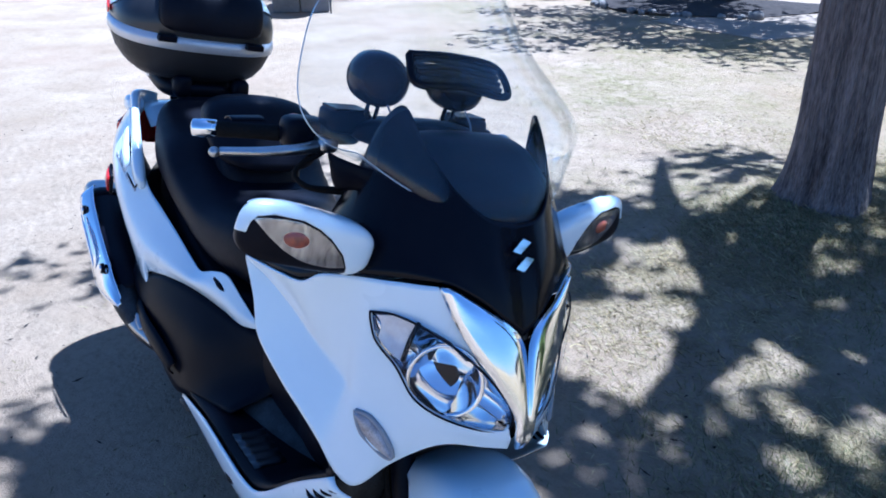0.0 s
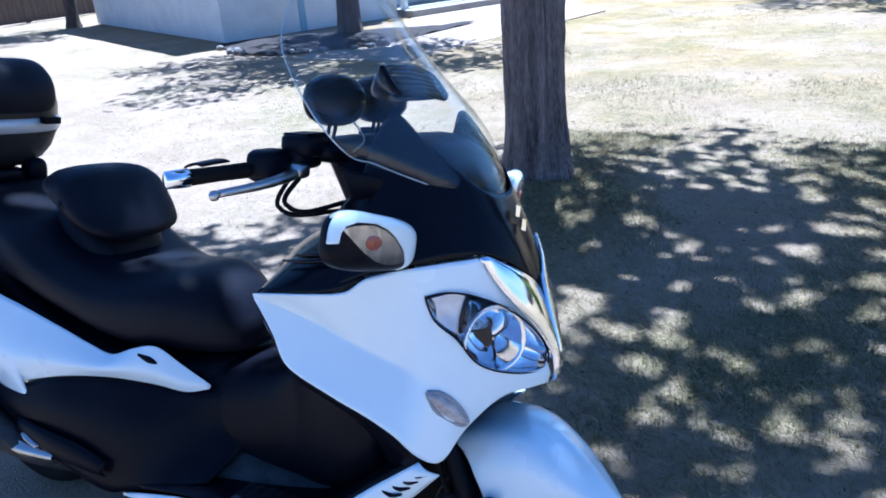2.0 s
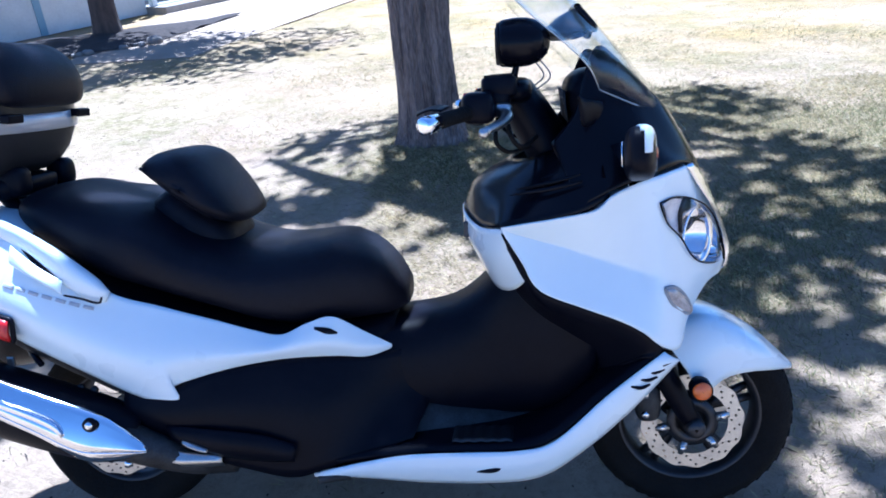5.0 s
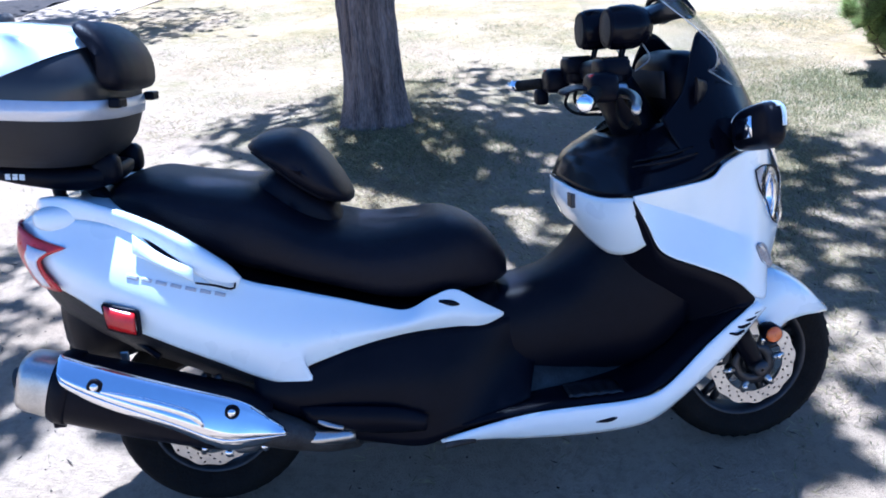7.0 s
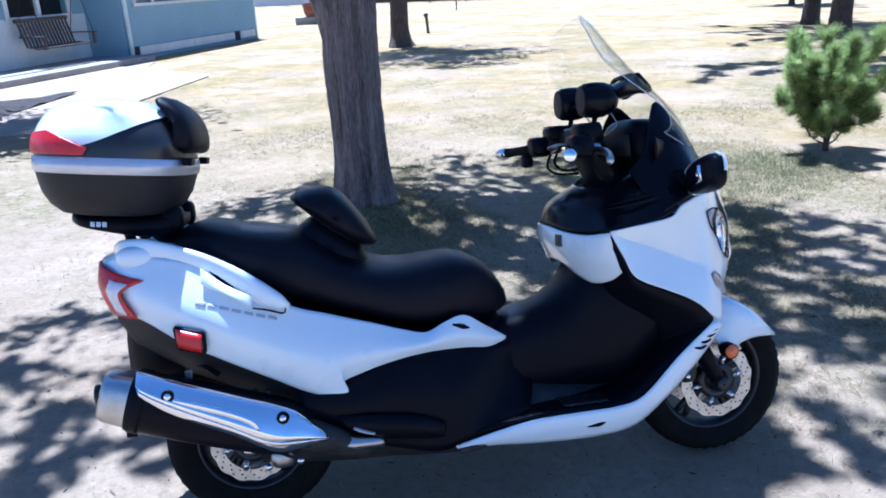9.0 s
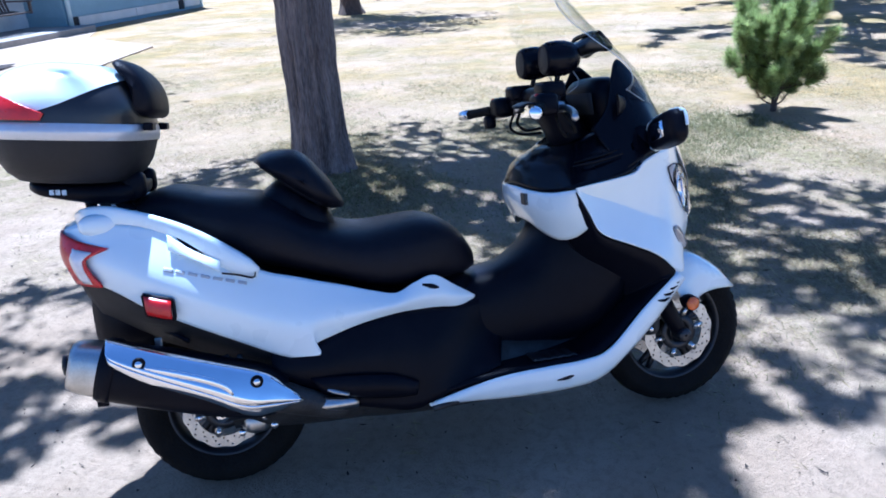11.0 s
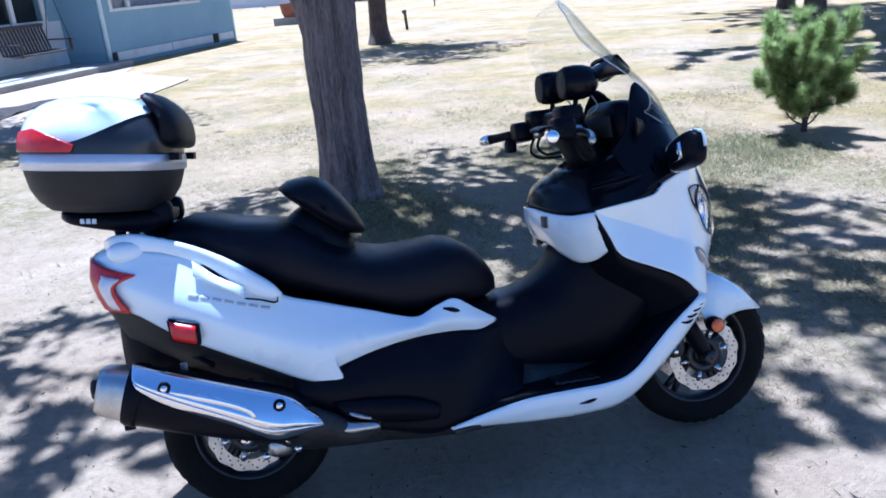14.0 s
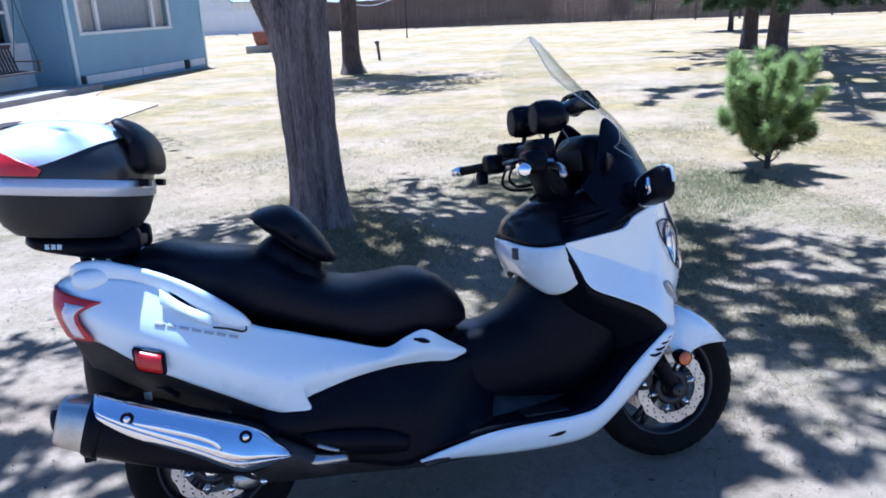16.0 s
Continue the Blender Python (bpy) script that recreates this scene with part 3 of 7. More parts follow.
def crown_geo(centre, radii, clusters, per, leaf, seed, spread=0.30, slim=0.45, shell=0.35, clump=0.75, gap=0.0, holes=(), fills=(), pins=(), solids=(), fleck=0.0, at=(0, 0)):
    """Leaves in clumps through a lumpy crown; clump: size of the clumps and gaps, holes: open places (x, y, radius) as the sun sees the crown."""
    rng = random.Random(seed)
    V, F = [], []
    todo = [(f[0], f[1], f[3] if len(f) > 3 else 0.30) for f in fills for _ in range(f[2])]
    while clusters > 0 or todo:
        d = Vector((rng.gauss(0, 1), rng.gauss(0, 1), rng.gauss(0, 1))).normalized()
        r = (shell + (1 - shell) * rng.random()) * (1 + 0.3 * noise.noise(d * 1.7 + Vector((seed, 0, 0))))
        c = Vector(centre) + Vector((d.x * radii[0], d.y * radii[1], d.z * radii[2])) * r
        if todo:
            fx, fy, fs = todo.pop()
            h = rng.uniform(4.8, 6.2)
            c = Vector((fx - at[0] + SUN_DIR.x / SUN_DIR.z * h + rng.gauss(0, fs), fy - at[1] + SUN_DIR.y / SUN_DIR.z * h + rng.gauss(0, fs), h))
            clusters += 1
            gap_here = -9
        else:
            gap_here = gap
        gx, gy = at[0] + c.x - SUN_DIR.x / SUN_DIR.z * c.z, at[1] + c.y - SUN_DIR.y / SUN_DIR.z * c.z
        clusters -= 0.25
        if 0.7 * noise.noise((gx / clump, gy / clump, seed)) + 0.8 * noise.noise((gx / clump * 3.4, gy / clump * 3.4, seed + 7)) < gap_here or any((gx - hx) ** 2 + (gy - hy) ** 2 < hr * hr for hx, hy, hr in holes):
            continue
        clusters -= 0.75
        s = spread * rng.uniform(0.5, 1.2)
        for _ in range(per):
            p = c + Vector((rng.gauss(0, s), rng.gauss(0, s), rng.gauss(0, s * 0.55)))
            a = Vector((rng.gauss(0, 1), rng.gauss(0, 1), rng.gauss(0, 0.6))).normalized()
            b = a.cross(Vector((rng.gauss(0, 1), rng.gauss(0, 1), rng.gauss(0, 1)))).normalized()
            l = leaf * rng.uniform(0.6, 1.3)
            gx, gy = at[0] + p.x - SUN_DIR.x / SUN_DIR.z * p.z, at[1] + p.y - SUN_DIR.y / SUN_DIR.z * p.z
            if fleck and not any((gx - hx) ** 2 + (gy - hy) ** 2 < hr * hr for hx, hy, hr in solids) and noise.noise((gx / 0.16, gy / 0.16, seed + 3)) + 0.7 * noise.noise((gx / 0.07, gy / 0.07, seed + 5)) < fleck:
                continue
            if any((gx - hx) ** 2 + (gy - hy) ** 2 < hr * hr for hx, hy, hr in pins):
                continue
            o = len(V)
            V += [tuple(p - a * l), tuple(p + b * l * slim), tuple(p + a * l), tuple(p - b * l * slim)]
            F.append((o, o + 1, o + 2, o + 3))
    return V, F


def limb_paths(start, ends, seed):
    rng = random.Random(seed)
    for e in ends:
        s, e = Vector(start), Vector(e)
        mid = s.lerp(e, 0.5) + Vector((rng.uniform(-0.2, 0.2), rng.uniform(-0.2, 0.2), 0.35))
        yield [tuple(s), tuple(s.lerp(mid, 0.5)), tuple(mid), tuple(mid.lerp(e, 0.5) + Vector((0, 0, 0.1))), tuple(e)]


def broad_tree(at, label, r, fork, lean, ends, crown, seed, bark="bark", n=26, leafmat="leaf", flare=0.35, rough=0.12, low=None, stem=None, **crown_k):
    t = thing("tree", label, "tree", at)
    x, y = lean
    part("trunk", bark_tube(stem or [(0, 0, -0.15), (0, 0, 0.12), (x * 0.3, y * 0.3, fork * 0.4), (x, y, fork), (x * 2.0, y * 2.0, fork + 1.6)], [r * 1.08, r, r * 0.93, r * (0.62 if stem else 0.9), r * (0.42 if stem else 0.6)], n, 150 if n > 60 else 44, rough, seed, flare), M[bark], t)
    if low:
        part("limb", bark_tube(low, [r * 0.75, r * 0.62, r * 0.5, r * 0.4, r * 0.2], 64, 60, rough, seed + 9), M[bark], t)
    for k, pth in enumerate(limb_paths((x * 0.8, y * 0.8, fork * 0.92), ends, seed)):
        part("limb", bark_tube(pth, [r * 0.62, r * 0.5, r * 0.4, r * 0.28, r * 0.1], 12, 18, rough, seed + k), M[bark], t)
    part("crown", crown_geo(*crown, seed=seed, at=at[:2], **crown_k), M[leafmat], t, smooth=False, kind="stuff")
    return t


broad_tree((0.605, 3.12, 0.10), "furrowed grey-brown tree trunk forking above bare ground", 0.185, 3.3, (0.14, 0.0),
           [(-1.5, 1.9, 4.9), (2.1, 0.6, 5.2), (0.3, 2.4, 5.4), (0.66, -0.2, 5.3), (-0.7, 2.0, 5.7), (2.3, 2.0, 5.6)],
           ((0.45, 0.95, 6.4), (2.9, 2.9, 2.1), 900, 80, 0.06), 3, n=130, rough=0.10,
           stem=[(0, 0, -0.15), (0, 0, 0.12), (0.0, 0, 1.5), (0.17, 0, 2.7), (0.27, 0, 5.2)],
           low=[(-0.03, 0, 1.0), (-0.13, 0.0, 1.42), (-0.36, 0.02, 1.95), (-0.9, 0.1, 2.9), (-1.7, 0.3, 4.6)], spread=0.145, gap=-0.10, fleck=-0.075, solids=((0.40, -0.42, 0.24), (0.62, -0.42, 0.2), (1.3, -0.25, 0.35), (1.5, 1.1, 0.2), (1.58, 2.95, 0.28), (1.98, 1.68, 0.15), (1.99, 3.15, 0.2)),
           fills=((0.3, -0.1, 3), (0.6, -0.2, 4), (0.95, -0.25, 5), (1.3, -0.2, 6), (1.5, -0.3, 3), (2.08, -0.12, 4), (2.6, 0.77, 5), (3.1, 0.98, 5), (1.58, 3.7, 5),
                  (1.43, 2.3, 5), (0.1, 3.45, 3), (2.48, 2.34, 5), (2.99, 2.54, 5), (2.49, 1.4, 3), (2.55, 3.55, 4), (1.4, 4.1, 5), (1.96, 4.3, 5), (2.49, 3.6, 4), (2.69, 3.0, 5),
                  (1.99, 3.05, 6), (1.92, 1.31, 5), (2.32, 1.4, 3), (-0.42, 1.88, 4), (-0.09, 2.36, 3), (-0.1, 3.1, 3), (0.55, 2.5, 4), (1.33, 2.15, 4), (1.46, 1.0, 4), (0.45, -0.6, 3),
                  (-1.05, 1.88, 4), (-0.99, 1.3, 4), (-0.95, 0.55, 5), (-1.2, 0.9, 4), (-0.62, 0.62, 2), (1.1, 0.5, 3), (0.3, 0.3, 4), (2.1, 0.9, 3), (3.2, 1.6, 4), (3.4, 0.5, 4), (2.9, 0.3, 2), (0.25, -0.42, 6, 0.1), (0.38, -0.42, 9, 0.12), (0.52, -0.42, 8, 0.12), (-0.85, 0.45, 5), (-0.75, 0.28, 3), (-1.05, 0.2, 4), (-1.3, 1.3, 5), (-1.15, 2.2, 4), (-1.4, 0.7, 4), (1.65, 1.7, 5), (1.55, 1.05, 4), (1.8, 2.3, 4), (1.49, 3.1, 4, 0.15), (1.71, 2.75, 5, 0.15), (1.55, 2.95, 4, 0.15), (1.98, 1.68, 3, 0.15), (2.05, 0.85, 3, 0.15), (1.25, 2.4, 3, 0.15), (1.99, 3.12, 3, 0.15), (1.63, 1.55, 3, 0.15)),
           holes=((-0.50, 0.12, 0.30), (1.80, -0.45, 0.24), (2.42, -0.05, 0.16), (2.45, 0.33, 0.18), (1.19, 1.35, 0.22), (0.73, 1.35, 0.36), (0.23, 1.13, 0.26), (2.47, 1.06, 0.18), (2.11, 0.50, 0.18),
                  (0.15, -0.75, 0.3), (-0.06, 2.52, 0.18), (-1.3, 3.1, 0.9), (-2.2, 4.0, 0.9), (3.6, 2.8, 0.35), (4.3, 2.4, 0.7), (-0.25, -0.35, 0.24), (-1.6, 2.4, 0.5), (3.2, 3.4, 0.5), (-0.8, 4.2, 0.6)),
           pins=((0.42, 2.05, 0.13), (0.52, 1.82, 0.13), (1.30, 1.76, 0.10), (1.20, 2.05, 0.07), (1.26, 1.60, 0.08), (0.51, 2.25, 0.13), (0.66, 2.0, 0.12), (0.80, 1.74, 0.14), (0.89, 1.5, 0.10), (0.74, 2.31, 0.06), (1.22, 1.90, 0.10), (1.27, 1.67, 0.09), (1.33, 1.82, 0.07), (1.41, 1.59, 0.06), (1.29, 1.23, 0.04),
                 (0.28, 2.77, 0.08), (1.40, 2.50, 0.04), (1.66, 1.34, 0.05), (1.71, 1.78, 0.04), (2.11, 1.59, 0.05), (1.38, 1.07, 0.04), (2.22, 1.68, 0.06), (2.15, 0.62, 0.05), (2.25, 0.54, 0.08), (2.34, 0.42, 0.09), (2.37, 0.29, 0.09), (2.41, 2.31, 0.06), (1.52, 1.54, 0.09), (1.67, 1.31, 0.08), (-0.87, 1.02, 0.06), (0.06, -0.44, 0.05), (0.16, -0.2, 0.06), (1.85, -0.46, 0.26), (-0.5, 0.15, 0.2), (0.75, 1.35, 0.3), (1.15, 1.3, 0.13)))
broad_tree((2.55, 17.3, 0), "dark straight tree trunk with flared base", 0.22, 2.2, (0.02, 0.0),
           [(-1.2, 0.3, 4.6), (1.3, -0.4, 5.0), (0.3, 1.4, 5.0)], ((0.0, -0.4, 6.4), (2.4, 2.2, 1.8), 150, 60, 0.09), 11, "pinebark", flare=0.5)
broad_tree((-5.2, 10.0, 0), "dark tree trunk in a mulch bed beside the house", 0.19, 2.3, (0.05, 0.0),
           [(-1.4, 0.3, 4.6), (1.6, -0.4, 4.8), (0.3, -1.6, 5.0)], ((0.7, -0.6, 5.3), (2.9, 2.4, 1.6), 190, 60, 0.09), 17, "pinebark")
broad_tree((-12.2, 7.7, 0), "dark tree trunk behind a white tank", 0.24, 2.2, (0.05, 0.1),
           [(-1.4, 0.3, 4.6), (1.6, -0.4, 4.8)], ((0.0, 0.0, 5.4), (2.2, 2.0, 1.5), 120, 50, 0.09), 23, "pinebark", 18)
broad_tree((-15.0, 12.4, 0), "slim dark tree trunk near a board fence", 0.15, 2.4, (0.0, 0.1),
           [(-1.0, 0.3, 4.2), (1.2, -0.4, 4.4)], ((0.0, 0.0, 5.0), (1.8, 1.8, 1.4), 90, 50, 0.09), 29, "pinebark", 14)


def needle_geo(paths, tufts, per, length, seed, width=0.0025, spread=0.7, near=0.3):
    """Tufts of needles along branches."""
    rng = random.Random(seed)
    V, F = [], []
    for _ in range(tufts):
        pth = rng.choice(paths)
        u = rng.uniform(near, 1.0)
        k = u * (len(pth) - 1)
        i = min(int(k), len(pth) - 2)
        a, b = Vector(pth[i]), Vector(pth[i + 1])
        c = a.lerp(b, k - i)
        d = ((b - a).normalized() + Vector((rng.gauss(0, 0.5), rng.gauss(0, 0.5), rng.gauss(0.45, 0.4)))).normalized()
        c = c + d * rng.uniform(0, 0.6) * length
        for _ in range(per):
            q = (d + Vector((rng.gauss(0, spread), rng.gauss(0, spread), rng.gauss(0, spread)))).normalized()
            s = q.cross(Vector((rng.gauss(0, 1), rng.gauss(0, 1), rng.gauss(0, 1)))).normalized() * width
            l = length * rng.uniform(0.6, 1.15)
            o = len(V)
            V += [tuple(c - s), tuple(c + s), tuple(c + q * l)]
            F.append((o, o + 1, o + 2))
    return V, F


def young_pine():
    rng = random.Random(5)
    t = thing("young_pine", "bushy bright green young pine on bare ground", "pine", (4.85, 3.95, 0))
    part("trunk", bark_tube([(0, 0, -0.05), (0.0, 0, 0.3), (-0.04, 0, 0.7), (-0.12, 0, 1.05)], [0.028, 0.024, 0.018, 0.006], 10, 14, 0.1, 3), M["pinebark"], t)
    paths = [[(-0.03, 0, 0.6), (-0.08, 0, 0.85), (-0.12, 0, 1.02)]]
    for i in range(52):
        z = 0.05 + 0.80 * (i / 52) ** 0.9
        a = i * 2.4 + rng.uniform(-0.4, 0.4)
        l = 0.40 * math.sin(0.8 + 1.85 * z) ** 0.8 * rng.uniform(0.45, 1.25) * min(1.0, 0.5 + 1.3 * z)
        c, s = math.cos(a), math.sin(a)
        x0 = -0.08 * z
        rise = 0.24 * rng.uniform(0.3, 1.3)
        pth = [(x0, 0, z * 0.85), (x0 + c * l * 0.5, s * l * 0.5, z * 0.85 + 0.05), (x0 + c * l * 0.92, s * l * 0.92, z * 0.88 + rise * 0.6), (x0 + c * l, s * l, z * 0.9 + rise)]
        paths.append(pth)
        part("branch", tube(pth, [0.009, 0.007, 0.005, 0.003], 6, 9), M["pinebark"], t)
    low = [p for p in paths if p[0][2] < 0.26]
    part("needles", needle_geo([p for p in paths if p[0][2] >= 0.12], 2100, 46, 0.115, 6, 0.0024, 0.44, 0.25), M["needle"], t, "bright green needle tufts", smooth=False, kind="stuff")
    part("dry_needles", needle_geo(low, 130, 30, 0.10, 7, 0.002, 0.5, 0.2), M["dryneedle"], t, "brown dead needles on low branches", smooth=False, kind="stuff")


young_pine()


def tall_pine(at, label, r, seed, low=1.15, half=3.0, shade_limbs=()):
    rng = random.Random(seed)
    t = thing("pine_tree", label, "pine", at)
    part("trunk", bark_tube([(0, 0, -0.1), (0, 0, 0.2), (0.05, 0, 1.6), (0.1, 0.05, 4), (0.15, 0.0, 7.5)], [r * 1.05, r, r * 0.85, r * 0.6, r * 0.12], 18, 30, 0.1, seed, 0.3), M["pinebark"], t)
    paths = []
    for i in range(26):
        z = low + 0.35 + 5.2 * (i / 26) ** 1.2
        a = i * 2.39 + rng.uniform(-0.3, 0.3)
        l = half * (1 - 0.75 * (z - low) / 6.5) * rng.uniform(0.7, 1.1)
        c, s = math.cos(a), math.sin(a)
        pth = [(0.05, 0, z), (c * l * 0.5, s * l * 0.5, z + 0.15), (c * l, s * l, z - 0.25 * rng.random())]
        paths.append(pth)
        part("branch", tube(pth, [r * 0.22, r * 0.14, 0.012], 6, 7), M["pinebark"], t)
        for k in range(3):
            u = rng.uniform(0.35, 0.95)
            q = Vector(pth[1]).lerp(Vector(pth[2]), (u - 0.35) / 0.6)
            e = q + Vector((rng.gauss(0, 0.4), rng.gauss(0, 0.4), rng.uniform(-0.35, 0.25)))
            paths.append([tuple(q), tuple(q.lerp(e, 0.5)), tuple(e)])
    boughs = []
    for i in range(9):
        a, l = i * 0.7 + rng.uniform(-0.2, 0.2), half * rng.uniform(0.35, 0.6)
        c, s = math.cos(a), math.sin(a)
        pth = [(0.04, 0, low + 0.6), (c * l * 0.5, s * l * 0.5, low + 0.62), (c * l, s * l, low + rng.uniform(-0.08, 0.15))]
        boughs.append(pth)
        part("branch", tube(pth, [r * 0.2, r * 0.12, 0.012], 6, 7), M["pinebark"], t)
    part("crown", needle_geo(boughs, 1000, 16, 0.20, seed + 5, 0.010, 0.8), M["darkneedle"], t, "dark green drooping needles", smooth=False, kind="stuff")
    # long limbs out of view, added to cast shade on the lawn
    long = []
    for x, y in shade_limbs:
        e = Vector((x - at[0], y - at[1], rng.uniform(4.2, 5.0)))
        pth = [(0.1, 0.05, 3.6), tuple(e * 0.5 + Vector((0, 0, 2.3))), tuple(e)]
        part("branch", tube(pth, [r * 0.4, r * 0.25, 0.015], 7, 10), M["pinebark"], t)
        for _ in range(9):
            q = Vector(pth[1]).lerp(e, rng.uniform(0.5, 1.0))
            f = q + Vector((rng.gauss(0, 0.55), rng.gauss(0, 0.55), rng.uniform(-0.3, 0.3)))
            long.append([tuple(q), tuple(q.lerp(f, 0.5)), tuple(f)])
    if long:
        part("crown", needle_geo(long, 260 * len(shade_limbs), 16, 0.26, seed + 8, 0.016, 0.8), M["darkneedle"], t, "dark green needles on unseen limbs added for lawn shade", smooth=False, kind="stuff")
    part("crown", needle_geo(paths, 3600, 14, 0.24, seed + 1, 0.012, 0.8), M["darkneedle"], t, "dark green drooping needles", smooth=False, kind="stuff")


tall_pine((12.0, 13.7, 0), "mature pine tree with low dark boughs", 0.23, 41, shade_limbs=((6.3, 11.1), (7.1, 10.6), (8.6, 9.6), (9.4, 10.4), (8.0, 8.4), (7.2, 7.4), (10.6, 11.4), (10.9, 12.6), (8.9, 8.2), (10.2, 9.4)))
tall_pine((13.4, 16.8, 0), "mature pine tree with rough dark trunk", 0.21, 47, 1.2)
tall_pine((18.6, 25.6, 0), "small dark pine near the back fence", 0.10, 53, 0.95, 1.7)


# ---------------------------------------------------------------- house
HOUSE = (-4.0, 17.0, 0.0, 0, 0, 64.5)
house = thing("house", "pale blue clapboard house with white trim and porch", "house", HOUSE[:3], HOUSE[3:])


def wall_slab(x0, x1, y0, y1, z0, z1, material, name="wall", parent=None, label="", bevel=0.0):
    return part(name, box(x0, x1, y0, y1, z0, z1), M[material], parent or house, label, smooth=False, bevel=bevel)


def lap_wall(parent, x0, x1, y, z0, z1, hole=None, step=0.185):
    """Clapboards lapped one over the next along local x, facing -y."""
    z = z0
    while z < z1:
        top = min(z + step + 0.012, z1)
        spans = [(x0, x1)]
        if hole and top > hole[2] + 0.01 and z < hole[3]:
            spans = [(x0, hole[0]), (hole[1], x1)]
        for a, b in spans:
            V = [(a, y - 0.030, z), (b, y - 0.030, z), (b, y - 0.004, top), (a, y - 0.004, top), (a, y + 0.01, z), (b, y + 0.01, z), (b, y + 0.01, top), (a, y + 0.01, top)]
            part("clapboard", (V, [(0, 1, 2, 3), (0, 4, 5, 1), (5, 4, 7, 6), (1, 5, 6, 2), (0, 3, 7, 4), (3, 2, 6, 7)]), M["blue"], parent, smooth=False)
        z += step


WIN = (0.72, 4.52, 1.29, 2.45)
w1 = wall_slab(0.2, 0.72, 0.0, 0.15, 0.0, 2.75, "blue")
lap_wall(w1, 0.2, 6.35, -0.003, 0.33, 2.7, WIN)
wall_slab(4.52, 6.35, 0.0, 0.15, 0.0, 2.75, "blue")
wall_slab(0.72, 4.52, 0.0, 0.15, 0.0, 1.29, "blue")
wall_slab(0.72, 4.52, 0.0, 0.15, 2.45, 2.75, "blue")
wall_slab(6.2, 6.35, 0.15, 8.0, 0.0, 2.75, "blue")
w2 = wall_slab(0.2, 0.35, 0.15, 1.0, 0.0, 2.75, "blue")
for _k in range(12):
    _z = 0.33 + 0.185 * _k
    part("clapboard", ([(0.178, 0.0, _z), (0.178, 1.0, _z), (0.194, 1.0, _z + 0.197), (0.194, 0.0, _z + 0.197), (0.2, 0.0, _z), (0.2, 1.0, _z), (0.2, 1.0, _z + 0.197), (0.2, 0.0, _z + 0.197)],
                       [(0, 3, 2, 1), (0, 1, 5, 4), (3, 7, 6, 2), (0, 4, 7, 3), (1, 2, 6, 5)]), M["blue"], w2, smooth=False)
wall_slab(-4.5, 0.2, 1.0, 1.15, 0.0, 1.12, "trim", label="white painted lower porch wall")
wall_slab(-4.5, -2.1, 1.0, 1.15, 1.12, 2.75, "blue")
wall_slab(-0.35, 0.2, 1.0, 1.15, 1.12, 2.75, "blue")
wall_slab(-2.1, -0.35, 1.0, 1.15, 2.4, 2.75, "blue")
wall_slab(-8.3, -4.5, 0.0, 0.15, 0.0, 1.12, "trim", label="white painted lower wall")
wall_slab(-8.3, -4.5, 0.0, 0.15, 1.12, 2.75, "blue")
wall_slab(-8.3, -8.15, 0.15, 8.0, 0.0, 1.12, "trim", label="white painted lower wall")
wall_slab(-8.3, -8.15, 0.15, 8.0, 1.12, 2.75, "blue")
wall_slab(-4.65, -4.5, 0.15, 1.0, 0.0, 2.75, "blue")
wall_slab(-8.15, 6.2, 7.85, 8.0, 0.0, 2.75, "blue")
wall_slab(6.35, 6.37, -0.02, 0.12, 0.0, 2.7, "pipe", "corner_board")
wall_slab(6.28, 6.352, -0.04, -0.022, 0.0, 2.7, "pipe", "corner_board")
wall_slab(-6.75, -6.62, -0.02, -0.002, 0.0, 2.5, "blue", "batten", label="blue vertical batten")
# foundation boards, with crawl-space vents
for a, b in ((0.62, 2.9), (2.93, 5.0), (5.34, 6.2)):
    wall_slab(a, b, -0.04, -0.003, 0.10, 0.30, "trim", "skirt_board", label="peeling white skirting board", bevel=0.006)
for a in (0.35, 5.06):
    wall_slab(a, a + 0.24, -0.035, -0.003, 0.06, 0.31, "dark", "vent", label="dark crawl-space vent")
part("downpipe", tube([(0.27, -0.07, 0.02), (0.27, -0.07, 1.2), (0.27, -0.07, 2.6)], 0.055, 10, 8), M["pipe"], house, "pale blue metal downpipe")
_roof = join(box(0.0, 6.6, -0.12, 8.3, 2.76, 2.9), box(-4.5, 0.0, 0.9, 8.3, 2.76, 2.9), box(-8.6, -4.5, -0.12, 8.3, 2.76, 2.9))
_hip = ([(-8.6, 0.95, 2.9), (6.6, 0.95, 2.9), (6.6, 8.3, 2.9), (-8.6, 8.3, 2.9), (-6.0, 4.6, 4.3), (4.0, 4.6, 4.3)], [(0, 1, 5, 4), (1, 2, 5), (2, 3, 4, 5), (3, 0, 4)])
part("roof", join(_roof, _hip), M["roof"], house, "grey shingle roof", smooth=False)
wall_slab(-4.5, 0.2, 0.42, 0.54, 2.62, 2.76, "trim", "porch_beam", label="white beam carrying the swing")
wall_slab(-4.4, -4.28, -0.1, 0.02, 0.1, 2.76, "trim", "porch_post", bevel=0.01)


